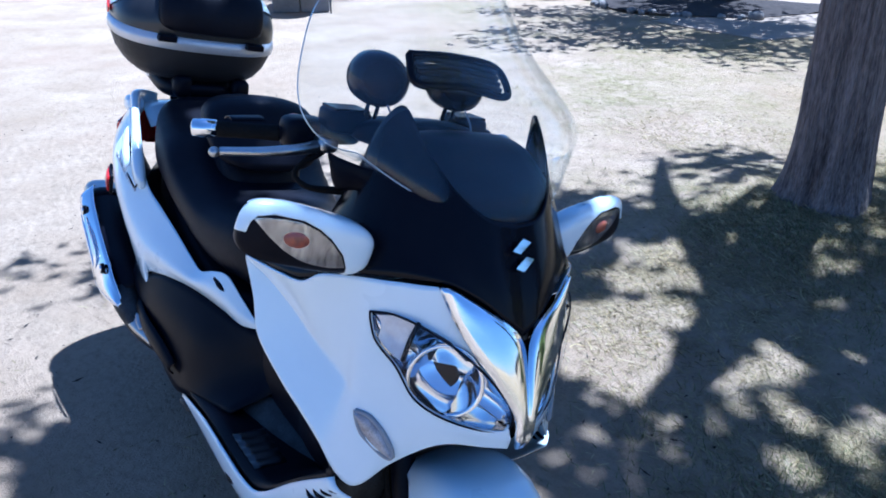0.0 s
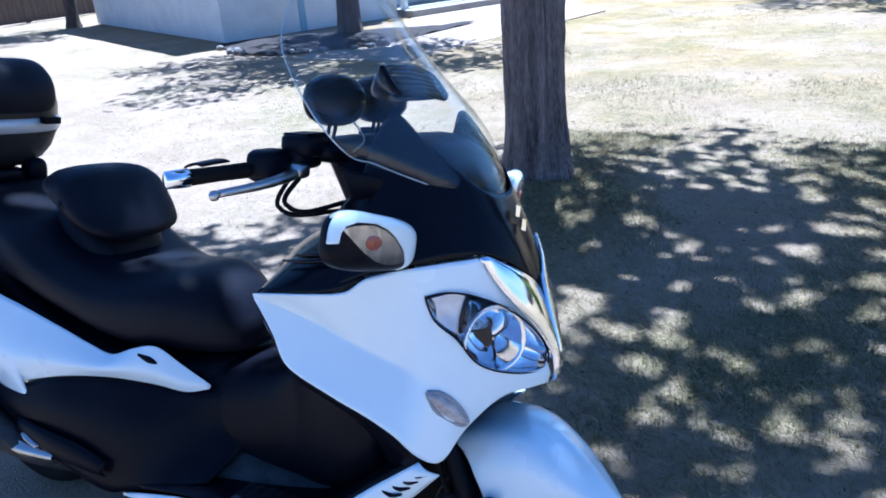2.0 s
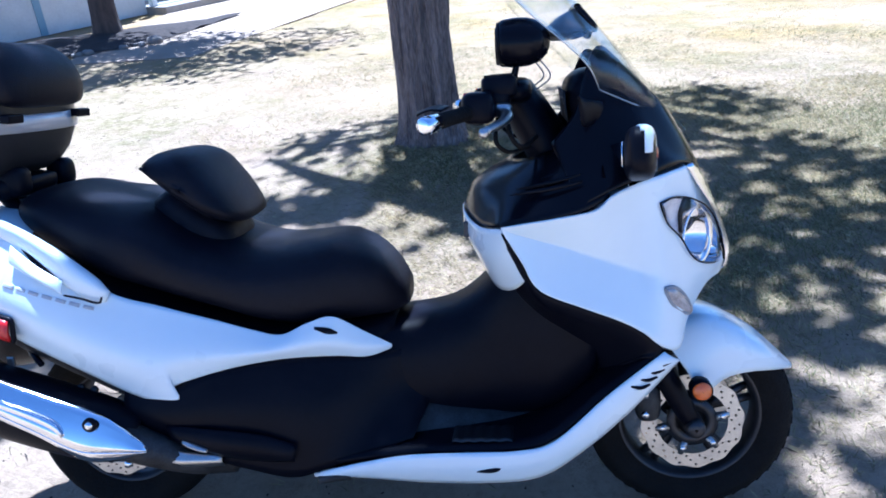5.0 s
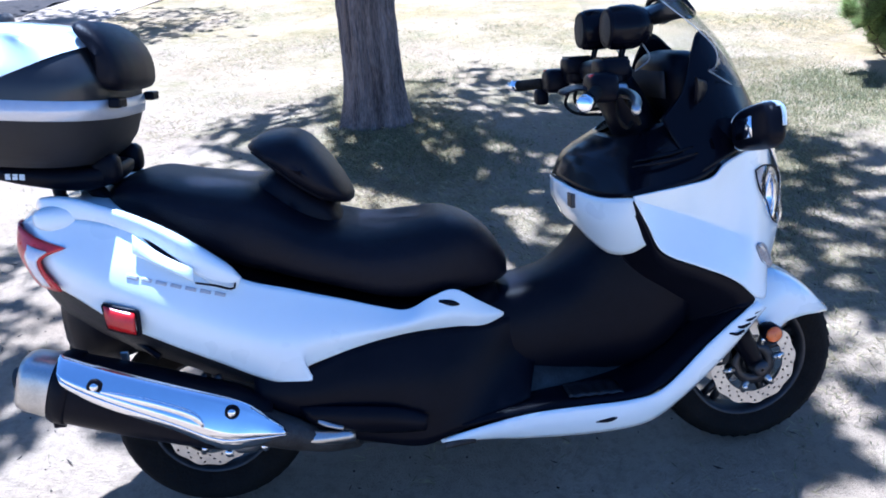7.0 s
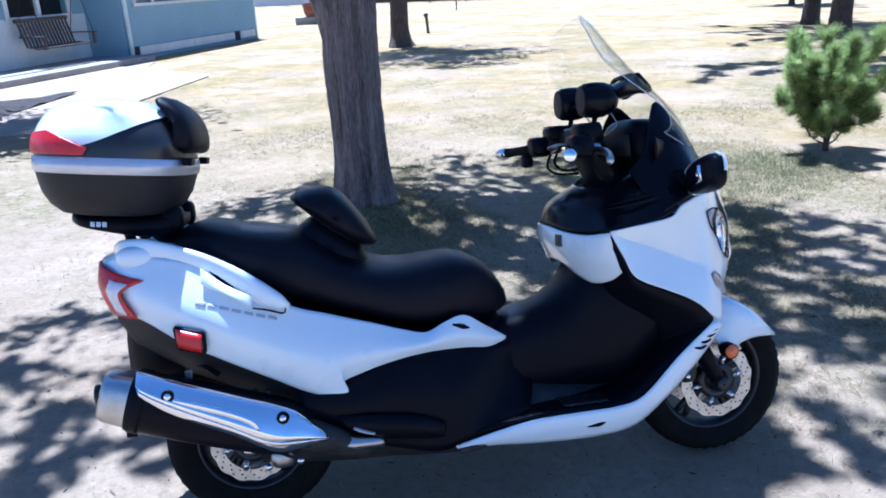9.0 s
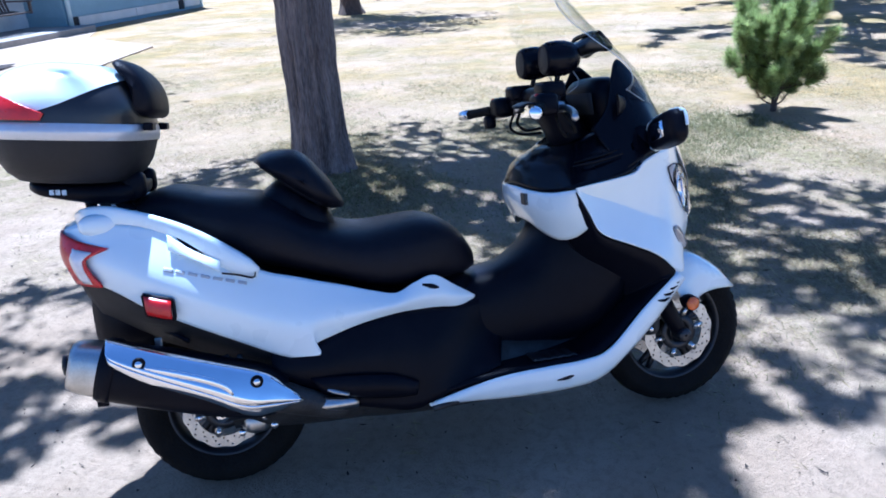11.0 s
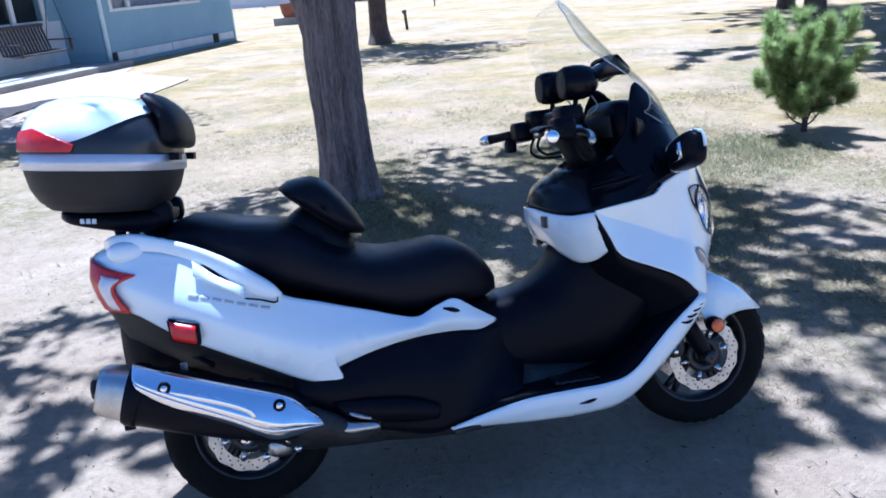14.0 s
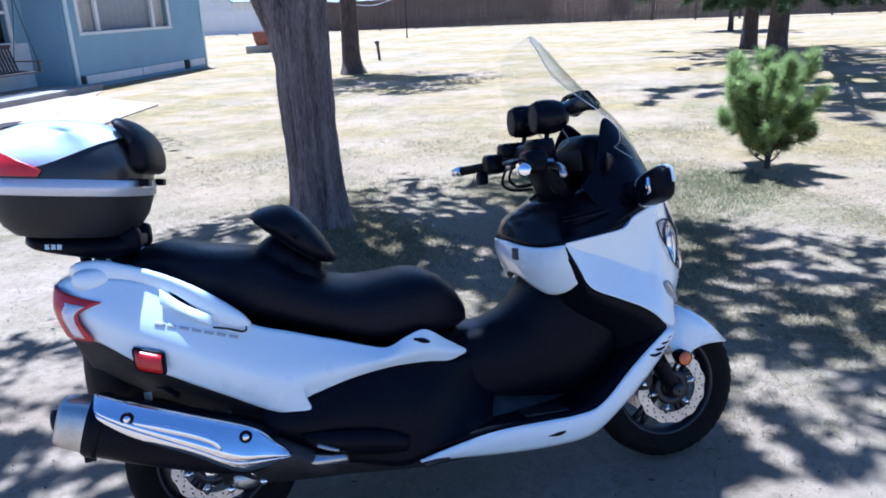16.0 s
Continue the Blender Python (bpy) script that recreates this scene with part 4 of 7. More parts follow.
def window(x0, x1, z0, z1, y, mullions, curtains=True, rail=None):
    w = part("window", join(box(x0 - 0.09, x1 + 0.09, y - 0.05, y - 0.005, z0 - 0.07, z0 - 0.005)), M["trim"], house, "white framed window with drawn curtains", smooth=False)
    for a, b, c, d in ((x0 - 0.08, x0 + 0.03, z0, z1), (x1 - 0.03, x1 + 0.08, z0, z1), (x0 + 0.03, x1 - 0.03, z1 - 0.06, z1 + 0.06)):
        part("frame", box(a, b, y - 0.045, y - 0.004, c, d), M["trim"], w, smooth=False)
    edges = [x0 + 0.03, *mullions, x1 - 0.03]
    for m in mullions:
        part("mullion", box(m - 0.05, m + 0.05, y - 0.03, y + 0.04, z0, z1 - 0.06), M["trim"], w, smooth=False)
    if rail:
        part("sash_rail", box(x0 + 0.03, x1 - 0.03, y - 0.02, y + 0.028, rail - 0.035, rail + 0.035), M["trim"], w, smooth=False)
    for a, b in zip(edges, edges[1:]):
        part("pane", box(a + 0.045, b - 0.045, y + 0.03, y + 0.036, z0 + 0.01, z1 - 0.08), M["pane"], w, smooth=False)
        if not curtains:
            continue
        k = int((b - a) / 0.09) + 3
        P = [[(a + (b - a) * i / k, y + 0.11 + 0.025 * math.sin(i * 1.9), z) for z in (z0 - 0.02, z1)] for i in range(k + 1)]
        part("curtain", grid(P), M["curtain"] if b - a < 1.5 else M["net"], w)
    return w


M["net"] = mat("plaid_curtain", (0.22, 0.24, 0.27), (0.33, 0.33, 0.34), 3.5, rough=0.9, stretch=(6, 6, 5))
window(WIN[0], WIN[1], WIN[2], WIN[3], 0.0, (1.42, 3.78))
window(-2.1, -0.35, 1.16, 2.4, 1.0, (-1.22,), False, 1.80)
wall_slab(-8.1, 6.1, 1.6, 1.7, 0.0, 2.7, "dark", "inner_wall")
tagged(part("porch_slab", box(-4.5, 0.45, -0.55, 1.0, -0.1, 0.13), M["concrete"], None, smooth=False, bevel=0.015), "raised grey concrete porch slab", "slab", kind="structure").matrix_world = pose(*HOUSE)
# sunlit strip of bare soil, stood in for by a thin soil-toned slab
_q = [(0.45, -0.56), (-0.9, -1.3), (-2.5, -3.8), (-7.9, -4.9), (-8.6, -3.2), (-4.5, -0.56)]
tagged(part("soil_slab", ([(x, y, -0.06) for x, y in _q] + [(x, y, 0.004) for x, y in _q], [(6, 7, 8, 9, 10, 11)] + [(k, (k + 1) % 6, (k + 1) % 6 + 6, k + 6) for k in range(6)]), M["path"], None, smooth=False), "sunlit pale soil by the porch, put in as a thin slab", "path", kind="structure").matrix_world = pose(*HOUSE)


def porch_swing():
    s = thing("porch_swing", "dark slatted wooden bench swing hanging on chains", "swing", HOUSE[:3], HOUSE[3:])
    x0, x1 = -2.12, -0.62
    for k in range(6):
        y = 0.15 + 0.085 * k
        part("seat_slat", box(x0, x1, y, y + 0.07, 0.50 + 0.012 * abs(k - 2), 0.525 + 0.012 * abs(k - 2)), M["wood"], s, smooth=False)
    n = 15
    for k in range(n):
        x = x0 + 0.03 + (x1 - x0 - 0.12) * k / (n - 1)
        part("back_slat", ([(x, 0.66, 0.54), (x + 0.05, 0.66, 0.54), (x + 0.05, 0.82, 1.08), (x, 0.82, 1.08), (x, 0.68, 0.54), (x + 0.05, 0.68, 0.54), (x + 0.05, 0.84, 1.08), (x, 0.84, 1.08)],
                           [(0, 1, 2, 3), (7, 6, 5, 4), (0, 3, 7, 4), (1, 5, 6, 2), (3, 2, 6, 7)]), M["wood"], s, smooth=False)
    part("top_rail", box(x0, x1, 0.80, 0.86, 1.04, 1.12), M["wood"], s, smooth=False)
    for x in (x0 - 0.02, x1 - 0.05):
        part("armrest", box(x, x + 0.07, 0.1, 0.78, 0.74, 0.77), M["wood"], s, smooth=False)
        part("arm_post", box(x + 0.01, x + 0.05, 0.13, 0.19, 0.50, 0.74), M["wood"], s, smooth=False)
        part("chain", tube([(x + 0.03, 0.16, 0.77), (x + 0.03, 0.45, 2.0), (x + 0.03, 0.48, 2.76)], 0.008, 6, 8), M["engine"], s)
        part("chain", tube([(x + 0.03, 0.76, 0.77), (x + 0.03, 0.5, 2.0), (x + 0.03, 0.48, 2.76)], 0.008, 6, 8), M["engine"], s)


porch_swing()

# mulch bed with edging stones by the house
_P = []
for _i in range(15):
    _row = []
    for _j in range(9):
        _u, _v = _i / 14, _j / 8
        _x = -7.5 + 3.4 * _u + 0.5 * _v
        _y = 9.35 - 1.0 * math.sin(_u * 3.0) * (1 - _v) + _v * (0.35 + 2.0 * _u) - (1 - _v) * 0.1
        _row.append((_x, _y, 0.02 + 0.10 * math.sin(math.pi * min(1, _u * 1.02)) * math.sin(math.pi * _v) + 0.04 * noise.noise((_x * 4, _y * 4, 0))))
    _P.append(_row)
tagged(part("mulch_bed", grid(_P), M["mulch"], None), "dark mulch bed beside the house", "bed", kind="structure")
_rng = random.Random(2)
for _i in range(22):
    _u = _rng.uniform(0.12, 1.0)
    _x = -7.5 + 3.4 * _u + _rng.uniform(-0.08, 0.08)
    _y = 9.35 - 1.0 * math.sin(_u * 3.0) - 0.1 + _rng.uniform(-0.1, 0.1)
    _r = _rng.uniform(0.03, 0.065) * (2.0 if _i == 3 else 1.0)
    _v, _f = ball((0, 0, 0), (_r * 1.3, _r, _r * 0.8), 10, 7, 2.3)
    _v = [tuple(Vector(p) * (1 + 0.25 * noise.noise(Vector(p) * 14 + Vector((_i, 0, 0))))) for p in _v]
    _o = part("stone", (_v, _f), M["stone"], None)
    _o.matrix_world = pose(_x, _y, _r * 0.5, 0, 0, _rng.uniform(0, 180))
    tagged(_o, "small rough grey edging stone beside a mulch bed", "stone", "edging stones")


# ---------------------------------------------------------------- fences
def board_fence(name, a, b, label, height=1.83, board=0.14):
    a, b = Vector(a), Vector(b)
    d = (b - a).normalized()
    ln = (b - a).length
    rng = random.Random(int(ln * 10))
    ang = math.degrees(math.atan2(d.y, d.x))
    f = thing(name, label, "fence", (a.x, a.y, 0), (0, 0, ang))
    geos = []
    x = 0.0
    while x < ln:
        h = height + rng.uniform(-0.03, 0.03)
        y = rng.uniform(-0.006, 0.006)
        geos.append(box(x, x + board - 0.008, y, y + 0.02, 0.03, h))
        x += board
    part("boarding", join(*geos), M["fence"], f, smooth=False, kind="stuff")
    for z in (0.4, 1.45):
        part("rail", box(0, ln, 0.022, 0.07, z, z + 0.09), M["fence"], f, smooth=False)
    x = 0.0
    while x <= ln:
        part("post", box(x, x + 0.1, 0.072, 0.17, -0.1, height + 0.05), M["fence"], f, smooth=False)
        x += 2.4


board_fence("fence", (1.6, 51.2, 0), (46, 27.5, 0), "weathered brown board fence behind a dry lawn")
board_fence("fence", (-19.5, 4.0, 0), (-16.8, 24.0, 0), "weathered brown board fence along the yard")


def vinyl_fence():
    f = thing("vinyl_fence", "white vinyl panel fence beside the house", "fence", (1.5, 51.3, 0), (0, 0, 172))
    for k in range(5):
        x = k * 2.4
        part("post", box(x, x + 0.13, -0.065, 0.065, 0, 1.65), M["vinyl"], f, smooth=False, bevel=0.01)
        p = part("panel", box(x + 0.13, x + 2.4, -0.02, 0.02, 0.12, 1.5), M["vinyl"], f, smooth=False)
        for z in (0.08, 0.8, 1.46):
            part("rail", box(x + 0.13, x + 2.4, -0.045, 0.045, z, z + 0.09), M["vinyl"], f, smooth=False)


vinyl_fence()


# ---------------------------------------------------------------- beyond the fences
def far_house(at, turn, w, d, eaves, ridge, label):
    h = thing("neighbour_house", label, "house", at, (0, 0, turn))
    for a, b, c, e in ((-w / 2, w / 2, -d / 2, -d / 2 + 0.15), (-w / 2, w / 2, d / 2 - 0.15, d / 2), (-w / 2, -w / 2 + 0.15, -d / 2 + 0.15, d / 2 - 0.15), (w / 2 - 0.15, w / 2, -d / 2 + 0.15, d / 2 - 0.15)):
        part("wall", box(a, b, c, e, 0.0, eaves), M["trim"], h, smooth=False)
    o = 0.35
    V = [(-w / 2 - o, -d / 2 - o, eaves - 0.1), (w / 2 + o, -d / 2 - o, eaves - 0.1), (w / 2 + o, 0, ridge), (-w / 2 - o, 0, ridge), (w / 2 + o, d / 2 + o, eaves - 0.1), (-w / 2 - o, d / 2 + o, eaves - 0.1)]
    part("roof", (V, [(0, 1, 2, 3), (3, 2, 4, 5)]), M["metalroof"], h, "pale grey sheet roof", smooth=False, thick=0.12)
    for x in (-w / 2, w / 2 - 0.12):
        part("gable", ([(x, -d / 2, eaves), (x, d / 2, eaves), (x, 0, ridge - 0.15), (x + 0.12, -d / 2, eaves), (x + 0.12, d / 2, eaves), (x + 0.12, 0, ridge - 0.15)], [(0, 1, 2), (5, 4, 3), (0, 3, 4, 1), (1, 4, 5, 2), (2, 5, 3, 0)]), M["trim"], h, smooth=False)


M["metalroof"] = mat("pale_sheet_roof", (0.40, 0.45, 0.50), (0.33, 0.38, 0.42), 1.5, rough=0.5, stretch=(8, 1, 1))
far_house((15.5, 60.5, 0), -13, 12.5, 7, 2.0, 4.2, "low house with a pale grey roof beyond the fence")
far_house((-2.6, 62.0, 0), 70, 6, 5, 2.3, 3.6, "small white gabled shed beyond the fence")


def bush(at, label, size, seed):
    b = thing("bush", label, "bush", at)
    for k in range(6):
        a = k * 1.05
        part("stem", tube([(0, 0, -0.05), (0.25 * size * math.cos(a), 0.25 * size * math.sin(a), 0.5 * size), (0.5 * size * math.cos(a), 0.5 * size * math.sin(a), 1.0 * size)], [0.03, 0.02, 0.008], 6, 7), M["pinebark"], b)
    part("foliage", crown_geo((0, 0, size * 0.95), (size * 0.8, size * 0.8, size * 0.75), 130, 26, 0.09, seed, spread=0.22), M["leaf"], b, smooth=False, kind="stuff")


bush((17.9, 45.6, 0), "tall rounded green bush behind a board fence", 1.35, 61)
bush((22.6, 43.2, 0), "rounded green bush behind a board fence", 1.3, 67)
# ---------------------------------------------------------------- yard things
def gas_tank():
    t = thing("gas_tank", "white rounded gas tank on grey concrete blocks", "tank", (-9.0, 4.55, 0), (0, 0, -28))
    prof = [(0.02, -1.02), (0.16, -1.0), (0.28, -0.92), (0.36, -0.78), (0.38, -0.6), (0.38, 0.6), (0.36, 0.78), (0.28, 0.92), (0.16, 1.0), (0.02, 1.02)]
    part("shell", lathe(prof, 32, "x", (0, 0, 0.74)), M["tank"], t)
    for x in (-0.62, 0.5):
        part("block", box(x - 0.1, x + 0.1, -0.42, -0.02, 0.0, 0.40), M["block"], t, smooth=False, bevel=0.01)
        part("block", box(x - 0.1, x + 0.1, 0.0, 0.42, 0.0, 0.40), M["block"], t, smooth=False, bevel=0.01)
        part("foot", box(x - 0.04, x + 0.04, -0.28, 0.28, 0.40, 0.47), M["tank"], t, smooth=False)
    part("dome", ball((0, 0, 1.12), (0.14, 0.14, 0.1)), M["tank"], t)
    part("pipe", tube([(0.6, 0.3, 0.9), (0.75, 0.42, 0.8), (0.78, 0.45, 0.0)], 0.012, 8, 10), M["engine"], t)


gas_tank()
_s = thing("stake", "short dark wooden stake in dry grass", "stake", (3.82, 21.0, 0), (4, -5, 0))
part("post", box(-0.04, 0.04, -0.03, 0.03, -0.1, 0.48), M["wood"], _s, smooth=False, bevel=0.008)
part("head", box(-0.07, 0.05, -0.04, 0.04, 0.48, 0.58), M["wood"], _s, smooth=False, bevel=0.008)
_s = thing("pole", "thin metal pole with a slack line", "pole", (7.3, 34.8, 0))
part("shaft", tube([(0, 0, -0.1), (0, 0, 1.2), (0, 0, 2.4)], 0.03, 8, 4), M["engine"], _s)
part("line", tube([(0, 0, 2.0), (-1.6, 0.3, 1.55), (-3.4, 0.6, 1.9)], 0.012, 6, 12), M["vinyl"], _s)
_s = thing("planter", "rust-red pot on a pale stone block", "planter", (0.75, 29.2, 0))
part("plinth", box(-0.9, 0.9, -0.25, 0.25, 0, 0.28), M["concrete"], _s, smooth=False, bevel=0.02)
part("pot", lathe([(0.02, 0.28), (0.22, 0.285), (0.30, 0.45), (0.34, 0.72), (0.36, 0.80), (0.31, 0.80), (0.27, 0.5), (0.02, 0.46)], 24, "z", (-0.25, 0, 0)), M["rust"], _s)


# ---------------------------------------------------------------- scooter, leaning on its side stand
# own frame: x forward from below the rear axle, y to its left, z up its middle plane
scooter = thing("scooter", "large white touring scooter leaning on its side stand", "scooter", (0, 0, 0), (-12, 0, 0))
RX, FX, AZ = 0.025, 1.612, 0.274


def bit(name, geo, material, label="", parent=None, **k):
    return part(name, geo, M[material], parent or scooter, label, **k)


def pair(name, geo, material, label="", **k):
    """The same piece on the right and the left side."""
    return bit(name, geo, material, label, **k), bit(name, flip(geo), material, label, **k)


# wheels
def wheel(x, width, rim_r, name, disc_r, disc_ys):
    w = width / 2
    R = AZ
    tyre = [(rim_r - 0.004, -w * 0.72), (rim_r + 0.012, -w * 0.86), (rim_r + 0.04, -w), (R - 0.035, -w * 0.97), (R - 0.014, -w * 0.74), (R - 0.003, -w * 0.38), (R, 0),
            (R - 0.003, w * 0.38), (R - 0.014, w * 0.74), (R - 0.035, w * 0.97), (rim_r + 0.04, w), (rim_r + 0.012, w * 0.86), (rim_r - 0.004, w * 0.72)]
    e = part(name, lathe(tyre, 72, "y", (x, 0, AZ)), M["rubber"], scooter, "black road tyre on a dark alloy rim")
    # tread grooves: raised blocks round the crown
    geos = []
    for k in range(44):
        a = 2 * math.pi * k / 44
        for s in (-1, 1):
            b = box(-0.0115, 0.0115, s * w * 0.12, s * w * 0.62, -0.006, 0.004)
            m = Matrix.Translation((x, 0, AZ)) @ Matrix.Rotation(a + s * 0.02, 4, "Y") @ Matrix.Translation((0, 0, R - 0.006)) @ Matrix.Rotation(s * 0.35, 4, "Z") @ Matrix.Rotation(-s * 0.12, 4, "X")
            geos.append(moved(b, m))
    part("tread", join(*geos), M["rubber"], e, smooth=False)
    rim = [(rim_r + 0.006, -w * 0.74), (rim_r - 0.012, -w * 0.70), (rim_r - 0.02, -w * 0.3), (rim_r - 0.02, w * 0.3), (rim_r - 0.012, w * 0.70), (rim_r + 0.006, w * 0.74), (rim_r - 0.002, w * 0.5), (rim_r - 0.002, -w * 0.5)]
    part("rim", lathe(rim, 56, "y", (x, 0, AZ), close=True), M["alloy"], e)
    part("hub", lathe([(0.012, -0.075), (0.045, -0.07), (0.05, -0.03), (0.05, 0.03), (0.045, 0.07), (0.012, 0.075)], 28, "y", (x, 0, AZ)), M["alloy"], e)
    for k in range(5):
        a = 2 * math.pi * k / 5 + 0.3
        for s in (-0.11, 0.11):
            p0 = (x + 0.045 * math.cos(a), -0.01, AZ + 0.045 * math.sin(a))
            p1 = (x + (rim_r - 0.014) * math.cos(a + s), 0.0, AZ + (rim_r - 0.014) * math.sin(a + s))
            part("spoke", tube([p0, p1], [0.016, 0.011], 8, 4), M["alloy"], e)
    for y in disc_ys:
        inner = disc_r * 0.70
        nr, na = 7, 108
        P = []
        for j in range(na):
            a = 2 * math.pi * j / na
            wv = 0.0025 * math.sin(a * 12)
            P.append([(x + (inner + (disc_r + wv - inner) * i / nr) * math.cos(a), y, AZ + (inner + (disc_r + wv - inner) * i / nr) * math.sin(a)) for i in range(nr + 1)])
        V, F = grid(P, close_u=True)
        F = [f for n, f in enumerate(F) if not ((n % nr) in (1, 3, 5) and (n // nr) % 6 == ((n % nr) - 1))]
        d = part("brake_disc", (V, F), M["steel"], e, "drilled steel brake disc", smooth=False, thick=0.004)
        part("carrier", lathe([(0.035, y - 0.006), (inner * 0.72, y - 0.006), (inner * 0.72, y + 0.006), (0.035, y + 0.006)], 40, "y", (x, 0, AZ), close=True), M["alloy"], d)
        for k in range(6):
            a = 2 * math.pi * k / 6 + 0.2
            c = (x + inner * 0.86 * math.cos(a), y, AZ + inner * 0.86 * math.sin(a))
            part("arm", tube([(x + inner * 0.66 * math.cos(a), y, AZ + inner * 0.66 * math.sin(a)), (x + inner * 1.06 * math.cos(a), y, AZ + inner * 1.06 * math.sin(a))], [0.011, 0.009], 8, 3), M["steel"], d)
            part("bolt", lathe([(0.001, y - 0.012), (0.007, y - 0.012), (0.008, y - 0.004)], 10, "y", (c[0], 0, c[2])), M["chrome"], d)
    return e


wheel(FX, 0.12, 0.190, "front_wheel", 0.130, (-0.078, 0.078))
wheel(RX, 0.16, 0.178, "rear_wheel", 0.125, (-0.10,))

# front fork, calipers and side reflectors
for s in (-1, 1):
    leg = bit("fork_leg", tube([(FX, s * 0.10, AZ), (FX - 0.045, s * 0.10, 0.36), (FX - 0.10, s * 0.10, 0.47), (FX - 0.17, s * 0.10, 0.62)], [0.024, 0.03, 0.028, 0.025], 14, 10), "black")
    bit("axle_clamp", lathe([(0.004, s * 0.135), (0.02, s * 0.135), (0.026, s * 0.125), (0.026, s * 0.08)], 18, "y", (FX, 0, AZ)), "alloy", parent=leg)
    cal = bit("caliper", ball((FX - 0.115, s * 0.085, AZ + 0.065), (0.034, 0.034, 0.055), 14, 10, 3.0), "engine", "dark brake caliper", parent=leg)
    for dz in (-0.025, 0.03):
        bit("bolt", lathe([(0.001, s * 0.125), (0.009, s * 0.125), (0.010, s * 0.112)], 10, "y", (FX - 0.125, 0, AZ + 0.065 + dz)), "chrome", parent=cal)
    bit("brake_hose", tube([(FX - 0.115, s * 0.11, AZ + 0.12), (FX - 0.14, s * 0.12, AZ + 0.2), (FX - 0.19, s * 0.10, AZ + 0.32)], 0.006, 8, 10), "rubber", parent=leg)
    ref = bit("side_reflector", lathe([(0.001, s * 0.190), (0.020, s * 0.189), (0.0235, s * 0.184), (0.0235, s * 0.172)], 26, "y", (FX + 0.002, 0, 0.404)), "amber", "round amber side reflector")
    bit("bezel", lathe([(0.0235, s * 0.184), (0.027, s * 0.182), (0.027, s * 0.150), (0.012, s * 0.112)], 26, "y", (FX + 0.002, 0, 0.404)), "black", parent=ref)

# front mudguard
_ridge = [(1.50, 0, 0.545), (1.57, 0, 0.563), (1.64, 0, 0.565), (1.70, 0, 0.549), (1.77, 0, 0.505), (1.83, 0, 0.448), (1.878, 0, 0.398)]
_should = [(1.50, -0.088, 0.525), (1.57, -0.095, 0.545), (1.64, -0.098, 0.545), (1.70, -0.095, 0.525), (1.77, -0.082, 0.478), (1.825, -0.058, 0.432), (1.875, -0.014, 0.396)]
_edge = [(1.545, -0.118, 0.50), (1.585, -0.130, 0.44), (1.625, -0.132, 0.378), (1.685, -0.112, 0.408), (1.745, -0.098, 0.418), (1.815, -0.066, 0.409), (1.872, -0.016, 0.392)]
_half = loft([_ridge, _should, _edge], 34, 12)
bit("front_mudguard", whole(_half), "white", "glossy white front mudguard", thick=0.004)

# white front shell, cut open for the headlamps
TOP = [(1.148, -0.338, 0.868), (1.20, -0.335, 0.874), (1.28, -0.325, 0.882), (1.355, -0.312, 0.893), (1.395, -0.295, 0.922), (1.455, -0.265, 0.94), (1.505, -0.235, 0.95), (1.55, -0.185, 0.955), (1.59, -0.135, 0.955), (1.625, -0.085, 0.922), (1.66, -0.05, 0.86), (1.69, -0.028, 0.72)]
CRE = [(1.15, -0.34, 0.862), (1.205, -0.31, 0.838), (1.285, -0.289, 0.808), (1.36, -0.275, 0.775), (1.415, -0.26, 0.75), (1.46, -0.248, 0.73), (1.505, -0.247, 0.715), (1.555, -0.208, 0.705), (1.605, -0.157, 0.7), (1.65, -0.1, 0.695), (1.682, -0.045, 0.69), (1.695, -0.02, 0.69)]
BOT = [(1.152, -0.338, 0.855), (1.19, -0.331, 0.785), (1.228, -0.330, 0.718), (1.33, -0.319, 0.668), (1.40, -0.305, 0.635), (1.455, -0.289, 0.60), (1.505, -0.27, 0.555), (1.545, -0.245, 0.545), (1.572, -0.195, 0.60), (1.625, -0.13, 0.66), (1.672, -0.06, 0.668), (1.69, -0.02, 0.668)]
shell_geo = loft([TOP, CRE, BOT], 66, 41, straight=True)
LAMP_UP = [(1.502, -0.245, 0.888), (1.539, -0.217, 0.895), (1.585, -0.177, 0.883), (1.635, -0.119, 0.848), (1.672, -0.060, 0.792), (1.689, -0.017, 0.73)]
LAMP_LO = [(1.506, -0.244, 0.872), (1.520, -0.236, 0.838), (1.555, -0.207, 0.798), (1.590, -0.176, 0.742), (1.638, -0.119, 0.712), (1.686, -0.032, 0.702)]
_view = lambda x, y, z: (0.634 * x + 0.773 * y, z)
_outline = [_view(*p) for p in cat([*LAMP_UP, *LAMP_LO[::-1], LAMP_UP[0]], 40)[:-1]]
_mid = (sum(p[0] for p in _outline) / len(_outline), sum(p[1] for p in _outline) / len(_outline))
_outline = [(_mid[0] + (a - _mid[0]) * 0.97, _mid[1] + (b - _mid[1]) * 0.97) for a, b in _outline]
shell_geo = trim(shell_geo, _outline, (0.634, 0.773, 0), (0, 0, 1), False)
shell_r, shell_l = pair("front_panel", shell_geo, "white", "glossy white front fairing panel", thick=0.004)

